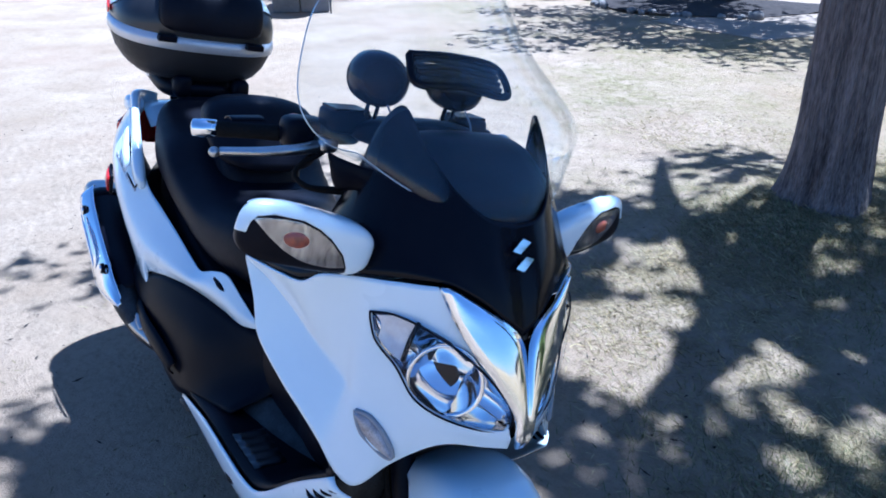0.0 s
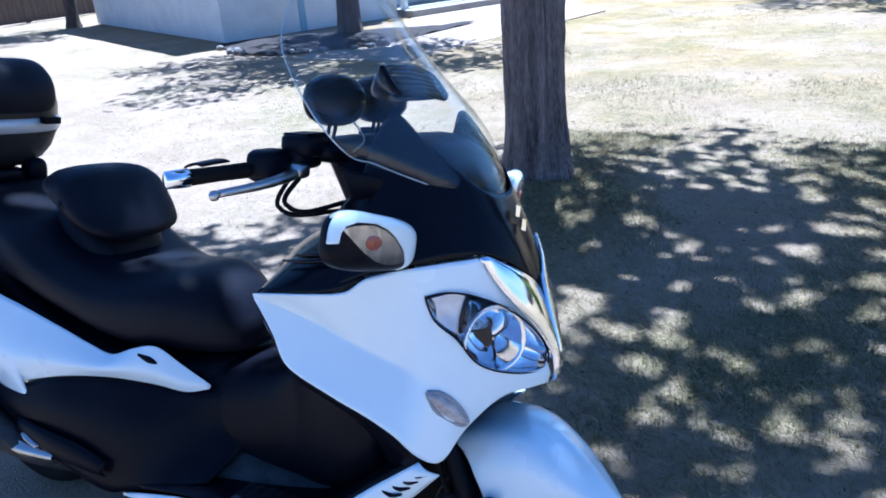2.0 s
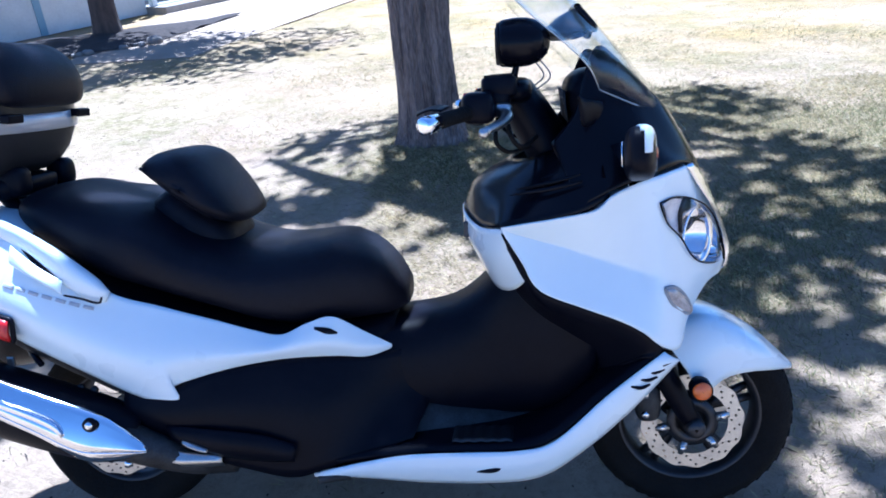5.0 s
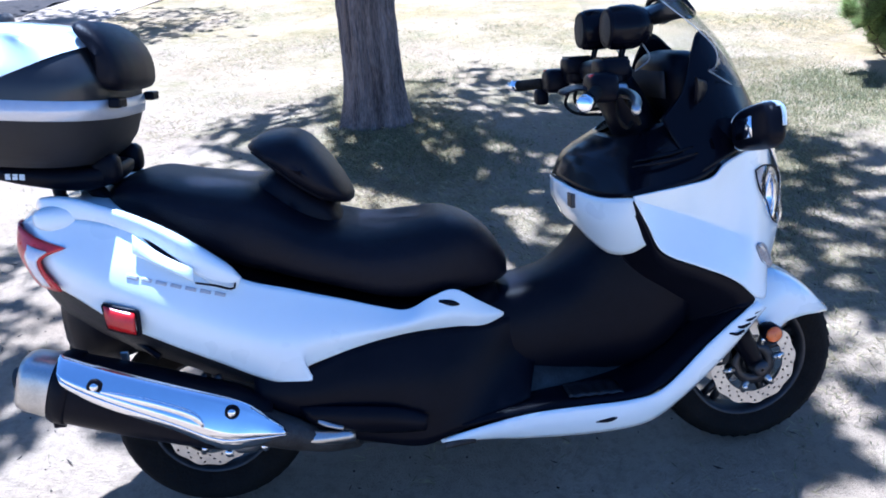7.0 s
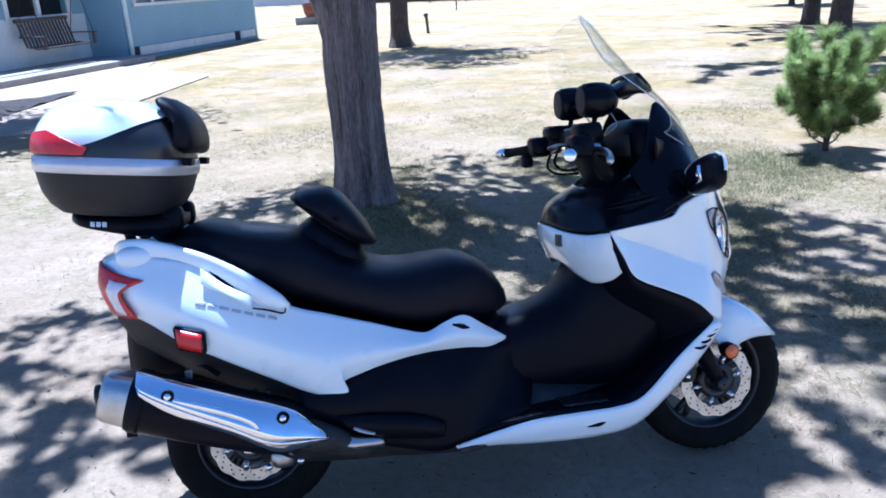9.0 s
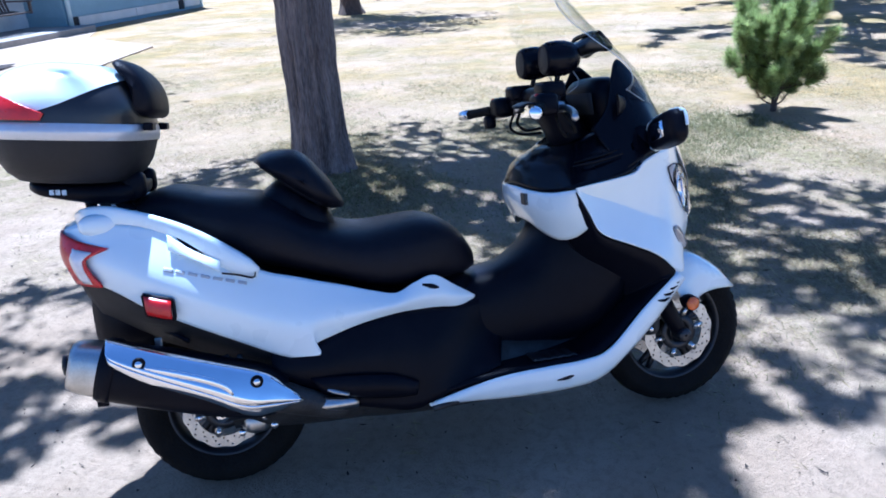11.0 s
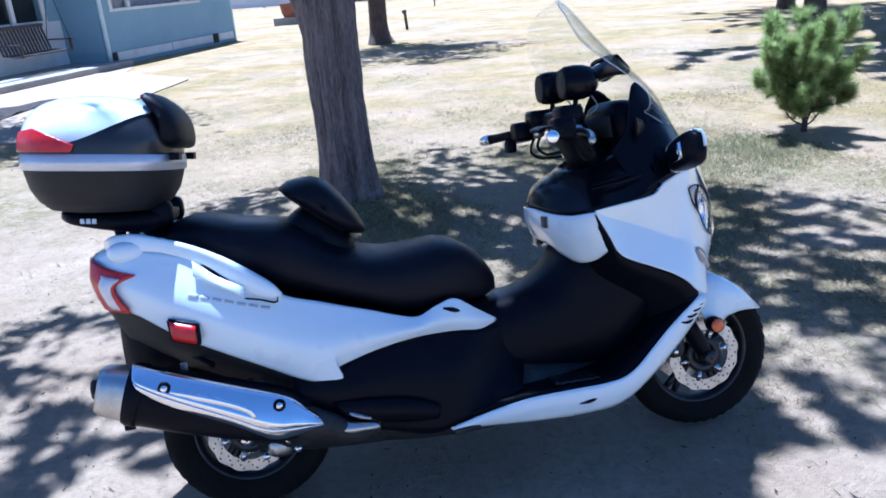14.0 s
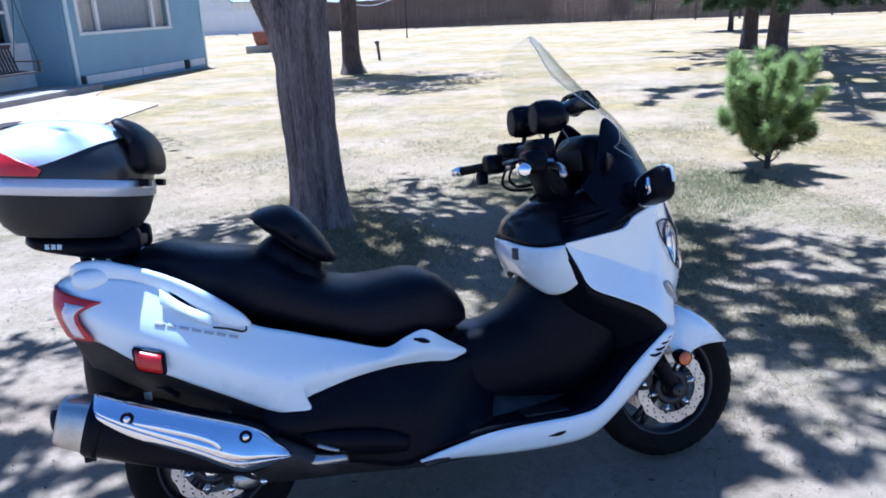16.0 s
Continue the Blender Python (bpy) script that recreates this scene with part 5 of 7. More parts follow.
for s, shell in ((1, shell_r), (-1, shell_l)):
    turn = (lambda g: g) if s == 1 else flip
    out = (0.76, -0.63, 0.12)
    lamp = bit("headlamp", turn(loft([LAMP_UP, LAMP_LO], 22, 12, 0.012, out)), "pane", "clear headlamp with chrome reflector")
    lamp.visible_shadow = False
    bowl = lambda c, k: [tuple(Vector(p) + (Vector((1.60, -0.145, 0.79)) - Vector(p)) * k - Vector(out) * c) for p in (LAMP_UP + LAMP_LO[::-1])]
    rings = [bowl(c, k) for c, k in ((0.004, 0.0), (0.016, 0.02), (0.03, 0.10), (0.042, 0.22), (0.052, 0.45), (0.058, 0.7), (0.06, 0.95))]
    bit("reflector", turn(grid([cat([*r, r[0]], 48)[:-1] for r in rings], close_v=True)), "chrome", "chrome lamp reflector", parent=lamp)
    dish = lathe([(0.004, -0.052), (0.022, -0.046), (0.045, -0.026), (0.060, 0.0), (0.064, 0.012), (0.061, 0.016), (0.056, 0.010)], 36, "x")
    dish = ([(x, y, z * (1.12 if z > 0 else 0.92)) for x, y, z in dish[0]], dish[1])
    bit("lamp_dish", turn(moved(dish, Matrix.Translation((1.599, -0.122, 0.776)) @ Matrix.Rotation(-0.69, 4, "Z") @ Matrix.Scale(1.16, 4))), "chrome", "deep chrome lamp dish", parent=lamp)
    bit("divider", turn(tube([(1.572, -0.184, 0.888), (1.560, -0.188, 0.85), (1.558, -0.196, 0.808)], 0.005, 8, 8)), "black", parent=lamp)
    bit("side_bowl", turn(loft([[(1.512, -0.236, 0.884), (1.540, -0.208, 0.890), (1.563, -0.184, 0.884)], [(1.518, -0.228, 0.868), (1.528, -0.208, 0.850), (1.553, -0.186, 0.845)], [(1.522, -0.232, 0.842), (1.536, -0.216, 0.822), (1.556, -0.196, 0.804)]], 12, 8)), "clear", "pale side compartment", parent=lamp)
    gask = [Vector(p) + Vector(out) * 0.003 for p in cat([*LAMP_UP, *LAMP_LO[::-1], LAMP_UP[0]], 60)]
    bit("lamp_gasket", turn(tube(gask, 0.0022, 6, 60, caps=False, smooth=False)), "black", parent=lamp)
    mark = [(1.507, -0.243, 0.690), (1.530, -0.226, 0.687), (1.557, -0.205, 0.660), (1.575, -0.190, 0.622)]
    mlow = [(1.510, -0.242, 0.678), (1.522, -0.234, 0.650), (1.545, -0.215, 0.625), (1.570, -0.195, 0.613)]
    o2 = Vector((0.62, -0.76, 0.1))
    mk = bit("marker_lamp", turn(loft([[tuple(Vector(p) + o2 * 0.012) for p in mark], [tuple(Vector(p) + o2 * 0.012) for p in mlow]], 14, 7, 0.008, tuple(o2))), "indicator", "small clear marker lamp")
    rim = [Vector(p) + o2 * 0.012 for p in cat([*mark, *mlow[::-1], mark[0]], 40)]
    bit("lamp_rim", turn(tube(rim, 0.0045, 6, 40, caps=False, smooth=False)), "grey", parent=mk)

# chrome nose trim: a V from the cowl's shoulders down to the tip
_vo = [(1.578, -0.160, 0.958), (1.612, -0.138, 0.905), (1.648, -0.108, 0.853), (1.678, -0.066, 0.800), (1.699, -0.028, 0.738), (1.705, -0.020, 0.695), (1.697, -0.008, 0.667)]
_vi = [(1.592, -0.142, 0.962), (1.630, -0.080, 0.928), (1.657, -0.016, 0.884), (1.680, 0.0, 0.825), (1.710, 0.0, 0.74), (1.712, 0.0, 0.695), (1.700, 0.0, 0.667)]
_half = loft([_vo, _vi], 30, 6, 0.008, (0.9, -0.3, 0.3))
bit("nose_trim", whole(_half), "chrome", "chrome V-shaped nose trim", thick=0.003)
# black chin under the nose
_a = [(1.675, 0.0, 0.672), (1.655, -0.07, 0.668), (1.60, -0.15, 0.645), (1.56, -0.19, 0.60)]
_b = [(1.60, 0.0, 0.635), (1.59, -0.06, 0.635), (1.55, -0.12, 0.615), (1.52, -0.16, 0.57)]
_half = loft([_a, _b], 16, 5, 0.01, (0, 0, -1))
bit("chin_panel", whole(_half), "black", thick=0.004)
_w = hull([(1.30, 0.13, 0.40, 0.70), (1.42, 0.15, 0.52, 0.80), (1.52, 0.14, 0.60, 0.86), (1.58, 0.09, 0.66, 0.84)], 20)
bit("front_frame", _w, "black")

# black upper cowl with the maker's mark
_lo = [(1.648, 0.0, 0.878), (1.640, -0.035, 0.903), (1.612, -0.085, 0.938), (1.580, -0.135, 0.960), (1.535, -0.195, 0.960), (1.470, -0.252, 0.948), (1.40, -0.285, 0.93), (1.33, -0.30, 0.90)]
_md = [(1.618, 0.0, 0.955), (1.614, -0.05, 0.966), (1.582, -0.105, 0.992), (1.535, -0.16, 1.0), (1.485, -0.205, 1.01), (1.42, -0.235, 1.005), (1.36, -0.25, 0.985), (1.30, -0.26, 0.955)]
_hi = [(1.562, 0.0, 1.068), (1.552, -0.062, 1.078), (1.512, -0.112, 1.118), (1.445, -0.146, 1.185), (1.383, -0.160, 1.240), (1.350, -0.186, 1.190), (1.325, -0.203, 1.10), (1.27, -0.20, 1.03)]
_half = loft([_lo, _md, _hi], 60, 18)
cowl = bit("upper_cowl", whole(_half), "gloss", "gloss black upper cowl", thick=0.005)
_c, _up = Vector((1.604, 0.0, 1.020)), Vector((-0.48, 0, 1.12))
for _q in (((-0.021, 0.007), (0.001, 0.025), (0.017, 0.019), (-0.006, 0.002)), ((0.021, -0.007), (-0.001, -0.025), (-0.017, -0.019), (0.006, -0.002))):
    bit("emblem", ([_c + _up * v + Vector((0.0, u * 1.2, 0)) for u, v in _q], [(0, 1, 2, 3)]), "chrome", "small silver emblem strokes", parent=cowl, smooth=False, thick=0.003)

# deflector wings outside the fins
_a = [(1.41, -0.165, 1.120), (1.39, -0.200, 1.118), (1.362, -0.240, 1.124), (1.340, -0.262, 1.130), (1.328, -0.276, 1.138)]
_b = [(1.40, -0.190, 1.085), (1.385, -0.208, 1.075), (1.362, -0.228, 1.072), (1.338, -0.258, 1.070), (1.326, -0.272, 1.120)]
pair("deflector_wing", loft([_a, _b], 18, 8, 0.006, (0.5, -0.6, 0.4)), "black", "black wind deflector wing", thick=0.006)

# clear windscreen
_cx = [(1.560, 1.066, 0.24, 0.185, 0.080), (1.532, 1.110, 0.295, 0.165, 0.048), (1.475, 1.188, 0.338, 0.130, 0.010), (1.42, 1.255, 0.338, 0.120, -0.009), (1.36, 1.328, 0.300, 0.135, -0.010), (1.29, 1.415, 0.258, 0.118, -0.03), (1.225, 1.50, 0.195, 0.07, -0.03), (1.195, 1.535, 0.12, 0.03, -0.03)]
_cc = cat(_cx, 30)
_P = []
for _x, _z, _hw, _set, _dz in _cc:
    _P.append([(_x - _set * abs(v) ** 2.2, v * _hw, _z + _dz * abs(v) ** 2.5) for v in np.linspace(-1, 1, 33)])
screen = bit("windscreen", grid(_P), "shield", "tall clear curved windscreen", thick=0.004)
screen.visible_shadow = False
_rim = _P[0][6:0:-1] + [_P[i][0] for i in range(30)] + _P[-1][1:16]
bit("screen_edge", tube(_rim, 0.0013, 6, len(_rim), caps=False, smooth=False), "shieldedge", parent=screen)

# slatted unit behind the screen
_q = lambda u, v: Vector((1.340, -0.140, 1.330)) + Vector((0.0, 0.216, 0.010 - 0.02 * u)) * u + Vector((0.036, 0.004, -0.046)) * v
_nrm = Vector((0.80, 0.0, 0.60)).normalized()
unit = bit("vent_unit", join(tube([_q(0, 0), _q(0.5, -0.08), _q(1, 0), _q(1.02, 1), _q(0.5, 1.0), _q(-0.02, 1), _q(0, 0)], 0.008, 8, 48, caps=False)), "gloss", "dark slatted unit behind the screen")
_P = [[_q(u, v) - Vector((0.92, 0, 0.36)) * (0.008 + 0.095 * math.sin(math.pi * u) ** 0.6 * math.sin(math.pi * (0.1 + 0.8 * v)) ** 0.6) for v in np.linspace(0, 1, 9)] for u in np.linspace(0, 1, 17)]
bit("back_shell", grid(_P), "lid", parent=unit, thick=0.004)
for k in range(4):
    v = 0.16 + 0.22 * k
    bit("slat", tube([_q(0.04, v), _q(0.5, v - 0.03), _q(0.96, v)], 0.0055, 6, 12), "case", parent=unit)
bit("glass_face", grid([[_q(u, v) + _nrm * 0.007 for v in (0.02, 0.98)] for u in np.linspace(0.01, 0.99, 9)]), "pane", parent=unit)

# instrument pod and dash
pod = bit("instrument_pod", pillow([(1.322, 1.05), (1.308, 1.12), (1.312, 1.165), (1.345, 1.192), (1.40, 1.192), (1.46, 1.165), (1.53, 1.10), (1.50, 1.03), (1.40, 0.99), (1.345, 1.0)], 0.158, 17, 4.0), "black", "black instrument pod")
_P = [[(1.312 - 0.006 * u, y, 1.075 + 0.070 * u) for u in (0, 1)] for y in np.linspace(-0.13, 0.13, 9)]
bit("dial_glass", grid(_P), "dark", parent=pod, thick=0.004)
_lo = [(1.045, 0.0, 0.868), (1.052, -0.07, 0.866), (1.072, -0.15, 0.856), (1.105, -0.24, 0.853), (1.150, -0.325, 0.868), (1.23, -0.328, 0.878), (1.32, -0.315, 0.888), (1.39, -0.295, 0.915)]
_md = [(1.075, 0.0, 0.930), (1.082, -0.065, 0.928), (1.10, -0.125, 0.925), (1.135, -0.185, 0.925), (1.18, -0.24, 0.926), (1.25, -0.265, 0.938), (1.32, -0.27, 0.953), (1.38, -0.262, 0.975)]
_hi = [(1.17, 0.0, 0.985), (1.175, -0.04, 0.985), (1.185, -0.08, 0.985), (1.205, -0.12, 0.990), (1.235, -0.15, 1.0), (1.285, -0.17, 1.02), (1.33, -0.18, 1.045), (1.38, -0.19, 1.07)]
_half = loft([_lo, _md, _hi], 34, 14)
dash = bit("dash_cover", whole(_half), "gloss", "glossy black dash cover", thick=0.004)
for _k in range(3):
    _d = 0.016 * _k
    _g = tube([(1.17 + _d, -0.268 + _d * 1.6, 0.927 + _d * 0.55), (1.25 + _d * 0.6, -0.288 + _d * 1.6, 0.938 + _d * 0.7), (1.33, -0.288 + _d * 1.6, 0.952 + _d * 0.8)], [0.002, 0.006, 0.003], 8, 12)
    bit("ridge", _g, "gloss", parent=dash)
    bit("ridge", flip(_g), "gloss", parent=dash)

# white glovebox band below it, with its lock
_lo = [(1.078, 0.0, 0.748), (1.085, -0.07, 0.742), (1.105, -0.14, 0.715), (1.135, -0.205, 0.694), (1.172, -0.262, 0.706), (1.205, -0.312, 0.745)]
_md = [(1.046, 0.0, 0.815), (1.053, -0.08, 0.812), (1.075, -0.165, 0.800), (1.108, -0.245, 0.790), (1.15, -0.302, 0.793), (1.192, -0.326, 0.802)]
_hi = [(1.043, 0.0, 0.866), (1.050, -0.07, 0.864), (1.070, -0.15, 0.854), (1.103, -0.24, 0.850), (1.145, -0.315, 0.860), (1.156, -0.332, 0.862)]
_half = loft([_hi, _md, _lo], 30, 12)
glove = bit("glovebox", whole(_half), "white", "white glovebox band with a small lock", thick=0.004)
bit("lock", box(1.050, 1.080, -0.140, -0.100, 0.806, 0.844), "alloy", parent=glove, smooth=False, bevel=0.003)

# inner leg shield, footwell and centre tunnel
_o = [(1.152, -0.334, 0.856), (1.19, -0.329, 0.785), (1.228, -0.320, 0.716), (1.33, -0.301, 0.666), (1.438, -0.282, 0.616), (1.503, -0.268, 0.556), (1.49, -0.270, 0.528)]
_r = [(1.165, -0.325, 0.82), (1.20, -0.312, 0.745), (1.235, -0.305, 0.685), (1.325, -0.287, 0.638), (1.42, -0.27, 0.592), (1.472, -0.262, 0.546), (1.462, -0.262, 0.525)]
_i = [(1.14, -0.20, 0.76), (1.17, -0.18, 0.69), (1.22, -0.165, 0.62), (1.28, -0.16, 0.555), (1.335, -0.155, 0.50), (1.365, -0.15, 0.46), (1.37, -0.15, 0.44)]
pair("leg_shield", loft([_o, _r, _i], 30, 14, straight=True), "black", "black inner leg shield", thick=0.006)
_a = [(0.70, -0.285, 0.285), (0.90, -0.290, 0.312), (1.14, -0.295, 0.320), (1.245, -0.290, 0.346), (1.37, -0.277, 0.447), (1.50, -0.265, 0.545)]
_b = [(0.70, -0.10, 0.30), (0.90, -0.10, 0.315), (1.14, -0.10, 0.322), (1.235, -0.10, 0.350), (1.33, -0.10, 0.435), (1.42, -0.10, 0.52)]
pair("footboard", loft([_a, _b], 30, 6), "black", "black ribbed footboard", thick=0.012)
_mat = [[(x, y, 0.3255 + 0.002 * math.sin(k * 1.57)) for y in np.linspace(-0.272, -0.190, 5)] for k, x in enumerate(np.linspace(1.0, 1.15, 20))]
pair("foot_mat", grid(_mat), "lid", thick=0.003)
bit("centre_tunnel", hull([(0.60, 0.20, 0.26, 0.56), (0.74, 0.175, 0.27, 0.585), (0.88, 0.152, 0.28, 0.588), (1.0, 0.145, 0.28, 0.612), (1.09, 0.15, 0.29, 0.675), (1.17, 0.175, 0.30, 0.78), (1.27, 0.20, 0.33, 0.84), (1.36, 0.20, 0.40, 0.86)], 32, 34, 3.2), "black", "black centre tunnel")

# white sill under the footboard with slots
_a = [(0.648, -0.278, 0.246), (0.78, -0.292, 0.283), (0.90, -0.300, 0.306), (1.05, -0.303, 0.312), (1.16, -0.303, 0.315), (1.25, -0.298, 0.337), (1.38, -0.284, 0.448), (1.508, -0.272, 0.545)]
_b = [(0.655, -0.270, 0.240), (0.80, -0.276, 0.232), (0.92, -0.280, 0.224), (1.08, -0.284, 0.222), (1.21, -0.282, 0.236), (1.315, -0.273, 0.298), (1.435, -0.264, 0.402), (1.545, -0.252, 0.518)]
_g = loft([_a, _b], 40, 8, 0.010)
sills = pair("sill_panel", _g, "white", "white lower sill panel", thick=0.004)
for _s, _t in zip(sills, ((lambda g: g), flip)):
    for _k in range(4):
        _c = Vector((1.452 + 0.017 * _k, -0.2815 + 0.004 * _k, 0.462 + 0.017 * _k))
        bit("slot", _t(tube([_c + Vector((-0.022, -0.003, 0.004)), _c + Vector((0.0, -0.005, 0.0)), _c + Vector((0.022, 0.0, 0.006))], [0.003, 0.0048, 0.0025], 8, 7)), "black", parent=_s)
    bit("slot", _t(tube([(1.06, -0.304, 0.262), (1.10, -0.304, 0.266), (1.135, -0.301, 0.276)], [0.003, 0.008, 0.002], 8, 9)), "black", parent=_s)

# black lower side cover behind the footwell
_a = [(0.20, -0.300, 0.50), (0.31, -0.306, 0.49), (0.43, -0.285, 0.528), (0.61, -0.236, 0.540), (0.78, -0.182, 0.522), (0.95, -0.10, 0.52)]
_m = [(0.20, -0.318, 0.44), (0.32, -0.322, 0.42), (0.45, -0.312, 0.43), (0.60, -0.285, 0.43), (0.74, -0.240, 0.42), (0.95, -0.10, 0.42)]
_b = [(0.24, -0.290, 0.36), (0.36, -0.295, 0.31), (0.48, -0.298, 0.275), (0.60, -0.292, 0.245), (0.70, -0.284, 0.270), (0.90, -0.24, 0.318)]
pair("side_cover", loft([_a, _m, _b], 30, 14), "black", "black lower side cover", thick=0.005)
_g = loft([[(0.30, -0.322, 0.405), (0.42, -0.330, 0.395), (0.54, -0.318, 0.372), (0.62, -0.302, 0.335)], [(0.34, -0.318, 0.345), (0.44, -0.324, 0.322), (0.54, -0.314, 0.302), (0.61, -0.302, 0.295)]], 18, 6, 0.014)
pair("peg_cover", _g, "black", "folded passenger footrest cover", thick=0.004)
pair("belly_pan", loft([[(0.24, -0.28, 0.34), (0.5, -0.285, 0.27), (0.8, -0.28, 0.25), (1.2, -0.27, 0.25)], [(0.30, -0.08, 0.20), (0.5, -0.08, 0.16), (0.8, -0.08, 0.15), (1.18, -0.08, 0.20)]], 16, 6, 0.01, (0, 0, -1)), "engine", "grimy black underside", thick=0.004)
bit("engine", hull([(0.05, 0.13, 0.18, 0.42), (0.3, 0.22, 0.17, 0.50), (0.6, 0.22, 0.16, 0.50), (0.9, 0.2, 0.17, 0.40), (1.2, 0.14, 0.2, 0.36), (1.34, 0.10, 0.28, 0.42)], 20), "engine", "dark engine block")

# white tail panels
def on_skin(geo, up, low, nu=14, nv=6, out=0.002):
    """A thin patch that follows a side panel; up, low: its edges as (x, z)."""
    V = np.array(geo[0])
    P = []
    for p, q in zip(cat(up, nu), cat(low, nu)):
        row = []
        for v in np.linspace(0, 1, nv):
            x, z = p + (q - p) * v
            d = (V[:, 0] - x) ** 2 + (V[:, 2] - z) ** 2
            k = np.argsort(d)[:9]
            A = np.c_[V[k, 0] - x, V[k, 2] - z, np.ones(len(k))]
            row.append((x, float(np.linalg.lstsq(A, V[k, 1], rcond=None)[0][2]) - out, z))
        P.append(row)
    return grid(P)


_a = [(-0.325, -0.165, 0.895), (-0.25, -0.225, 0.915), (-0.15, -0.258, 0.905), (-0.03, -0.276, 0.875), (0.08, -0.286, 0.815), (0.20, -0.285, 0.735), (0.30, -0.272, 0.698), (0.37, -0.262, 0.672), (0.44, -0.254, 0.648), (0.52, -0.244, 0.618), (0.59, -0.236, 0.600), (0.655, -0.222, 0.624), (0.715, -0.206, 0.634), (0.78, -0.185, 0.590), (0.848, -0.162, 0.542)]
_m = [(-0.318, -0.195, 0.82), (-0.24, -0.268, 0.82), (-0.14, -0.312, 0.785), (-0.02, -0.334, 0.72), (0.09, -0.338, 0.662), (0.19, -0.334, 0.615), (0.29, -0.325, 0.585), (0.35, -0.316, 0.580), (0.43, -0.298, 0.578), (0.51, -0.279, 0.573), (0.58, -0.262, 0.570), (0.645, -0.246, 0.578), (0.715, -0.224, 0.574), (0.785, -0.196, 0.552), (0.850, -0.163, 0.538)]
_b = [(-0.302, -0.19, 0.752), (-0.215, -0.262, 0.738), (-0.10, -0.305, 0.666), (0.01, -0.314, 0.604), (0.12, -0.314, 0.544), (0.235, -0.312, 0.482), (0.345, -0.310, 0.450), (0.316, -0.306, 0.494), (0.40, -0.293, 0.522), (0.49, -0.272, 0.538), (0.58, -0.246, 0.543), (0.65, -0.226, 0.540), (0.72, -0.206, 0.533), (0.79, -0.186, 0.522), (0.845, -0.164, 0.532)]
_tail_geo = loft([_a, _m, _b], 100, 22)
tails = pair("tail_panel", _tail_geo, "white", "glossy white tail panel", thick=0.004)
for _s, _t in zip(tails, ((lambda g: g), flip)):
    rf = bit("side_reflector", _t(loft([[(-0.112, -0.328, 0.712), (-0.078, -0.338, 0.702), (-0.044, -0.342, 0.692)], [(-0.108, -0.330, 0.664), (-0.076, -0.340, 0.654), (-0.046, -0.343, 0.645)]], 8, 5, 0.006)), "red", "red rectangular side reflector", parent=_s, thick=0.008)
    bit("bezel", _t(tube([(-0.116, -0.326, 0.716), (-0.078, -0.337, 0.706), (-0.039, -0.341, 0.696), (-0.040, -0.342, 0.641), (-0.076, -0.339, 0.649), (-0.112, -0.328, 0.659), (-0.116, -0.326, 0.716)], 0.006, 8, 40, caps=False, smooth=False)), "black", parent=_s)
    bit("slot", _t(tube([(0.672, -0.2265, 0.612), (0.705, -0.222, 0.602), (0.735, -0.211, 0.59)], [0.006, 0.009, 0.003], 8, 9)), "black", parent=_s)
    for _k in range(7):
        _x = -0.052 + 0.0318 * _k
        _z = 0.785 - 0.0108 * _k
        _l, _h = (0.026, 0.0105) if _k == 0 else (0.023, 0.0075)
        bit("lettering_bar", _t(on_skin(_tail_geo, [(_x, _z), (_x + _l, _z - 0.0085)], [(_x - 0.003, _z - _h), (_x + _l - 0.003, _z - _h - 0.0085)], 5, 4, 0.0055)), "print", "pale grey bar of raised lettering", parent=_s, thick=0.001)
_a = [(-0.330, -0.150, 0.900), (-0.318, -0.195, 0.893), (-0.268, -0.242, 0.870), (-0.190, -0.285, 0.848)]
_m = [(-0.332, -0.150, 0.850), (-0.324, -0.200, 0.838), (-0.285, -0.248, 0.828), (-0.252, -0.270, 0.818)]
_b = [(-0.318, -0.150, 0.762), (-0.302, -0.200, 0.752), (-0.252, -0.250, 0.745), (-0.222, -0.272, 0.744)]
for _t in ((lambda g: g), flip):
    tl = bit("tail_lamp", _t(loft([_a, _m, _b], 16, 14, 0.006, (-0.5, -0.8, 0))), "red", "red and clear boomerang tail lamp", thick=0.006)
    bit("clear_stripe", _t(loft([[(-0.318, -0.208, 0.868), (-0.280, -0.252, 0.852), (-0.235, -0.282, 0.842)], [(-0.312, -0.212, 0.826), (-0.288, -0.256, 0.822), (-0.262, -0.272, 0.818)], [(-0.296, -0.214, 0.762), (-0.275, -0.246, 0.756), (-0.250, -0.262, 0.752)]], 10, 10, 0.006, (-0.5, -0.8, 0))), "clear", parent=tl, thick=0.003)
_h = loft([[(-0.330, -0.16, 0.895), (-0.345, -0.08, 0.90), (-0.348, 0, 0.90)], [(-0.305, -0.17, 0.755), (-0.318, -0.08, 0.752), (-0.32, 0, 0.75)]], 10, 8, 0.01, (-1, 0, 0))
bit("tail_centre", whole(_h), "red", "red tail centre lamp", thick=0.004)
_h = loft([[(-0.325, -0.165, 0.897), (-0.25, -0.20, 0.915), (-0.14, -0.22, 0.91), (-0.05, -0.22, 0.87)], [(-0.345, 0, 0.903), (-0.26, 0, 0.925), (-0.15, 0, 0.93), (-0.05, 0, 0.9)]], 14, 8, 0.01, (0, 0, 1))
bit("tail_deck", whole(_h), "white", thick=0.004)
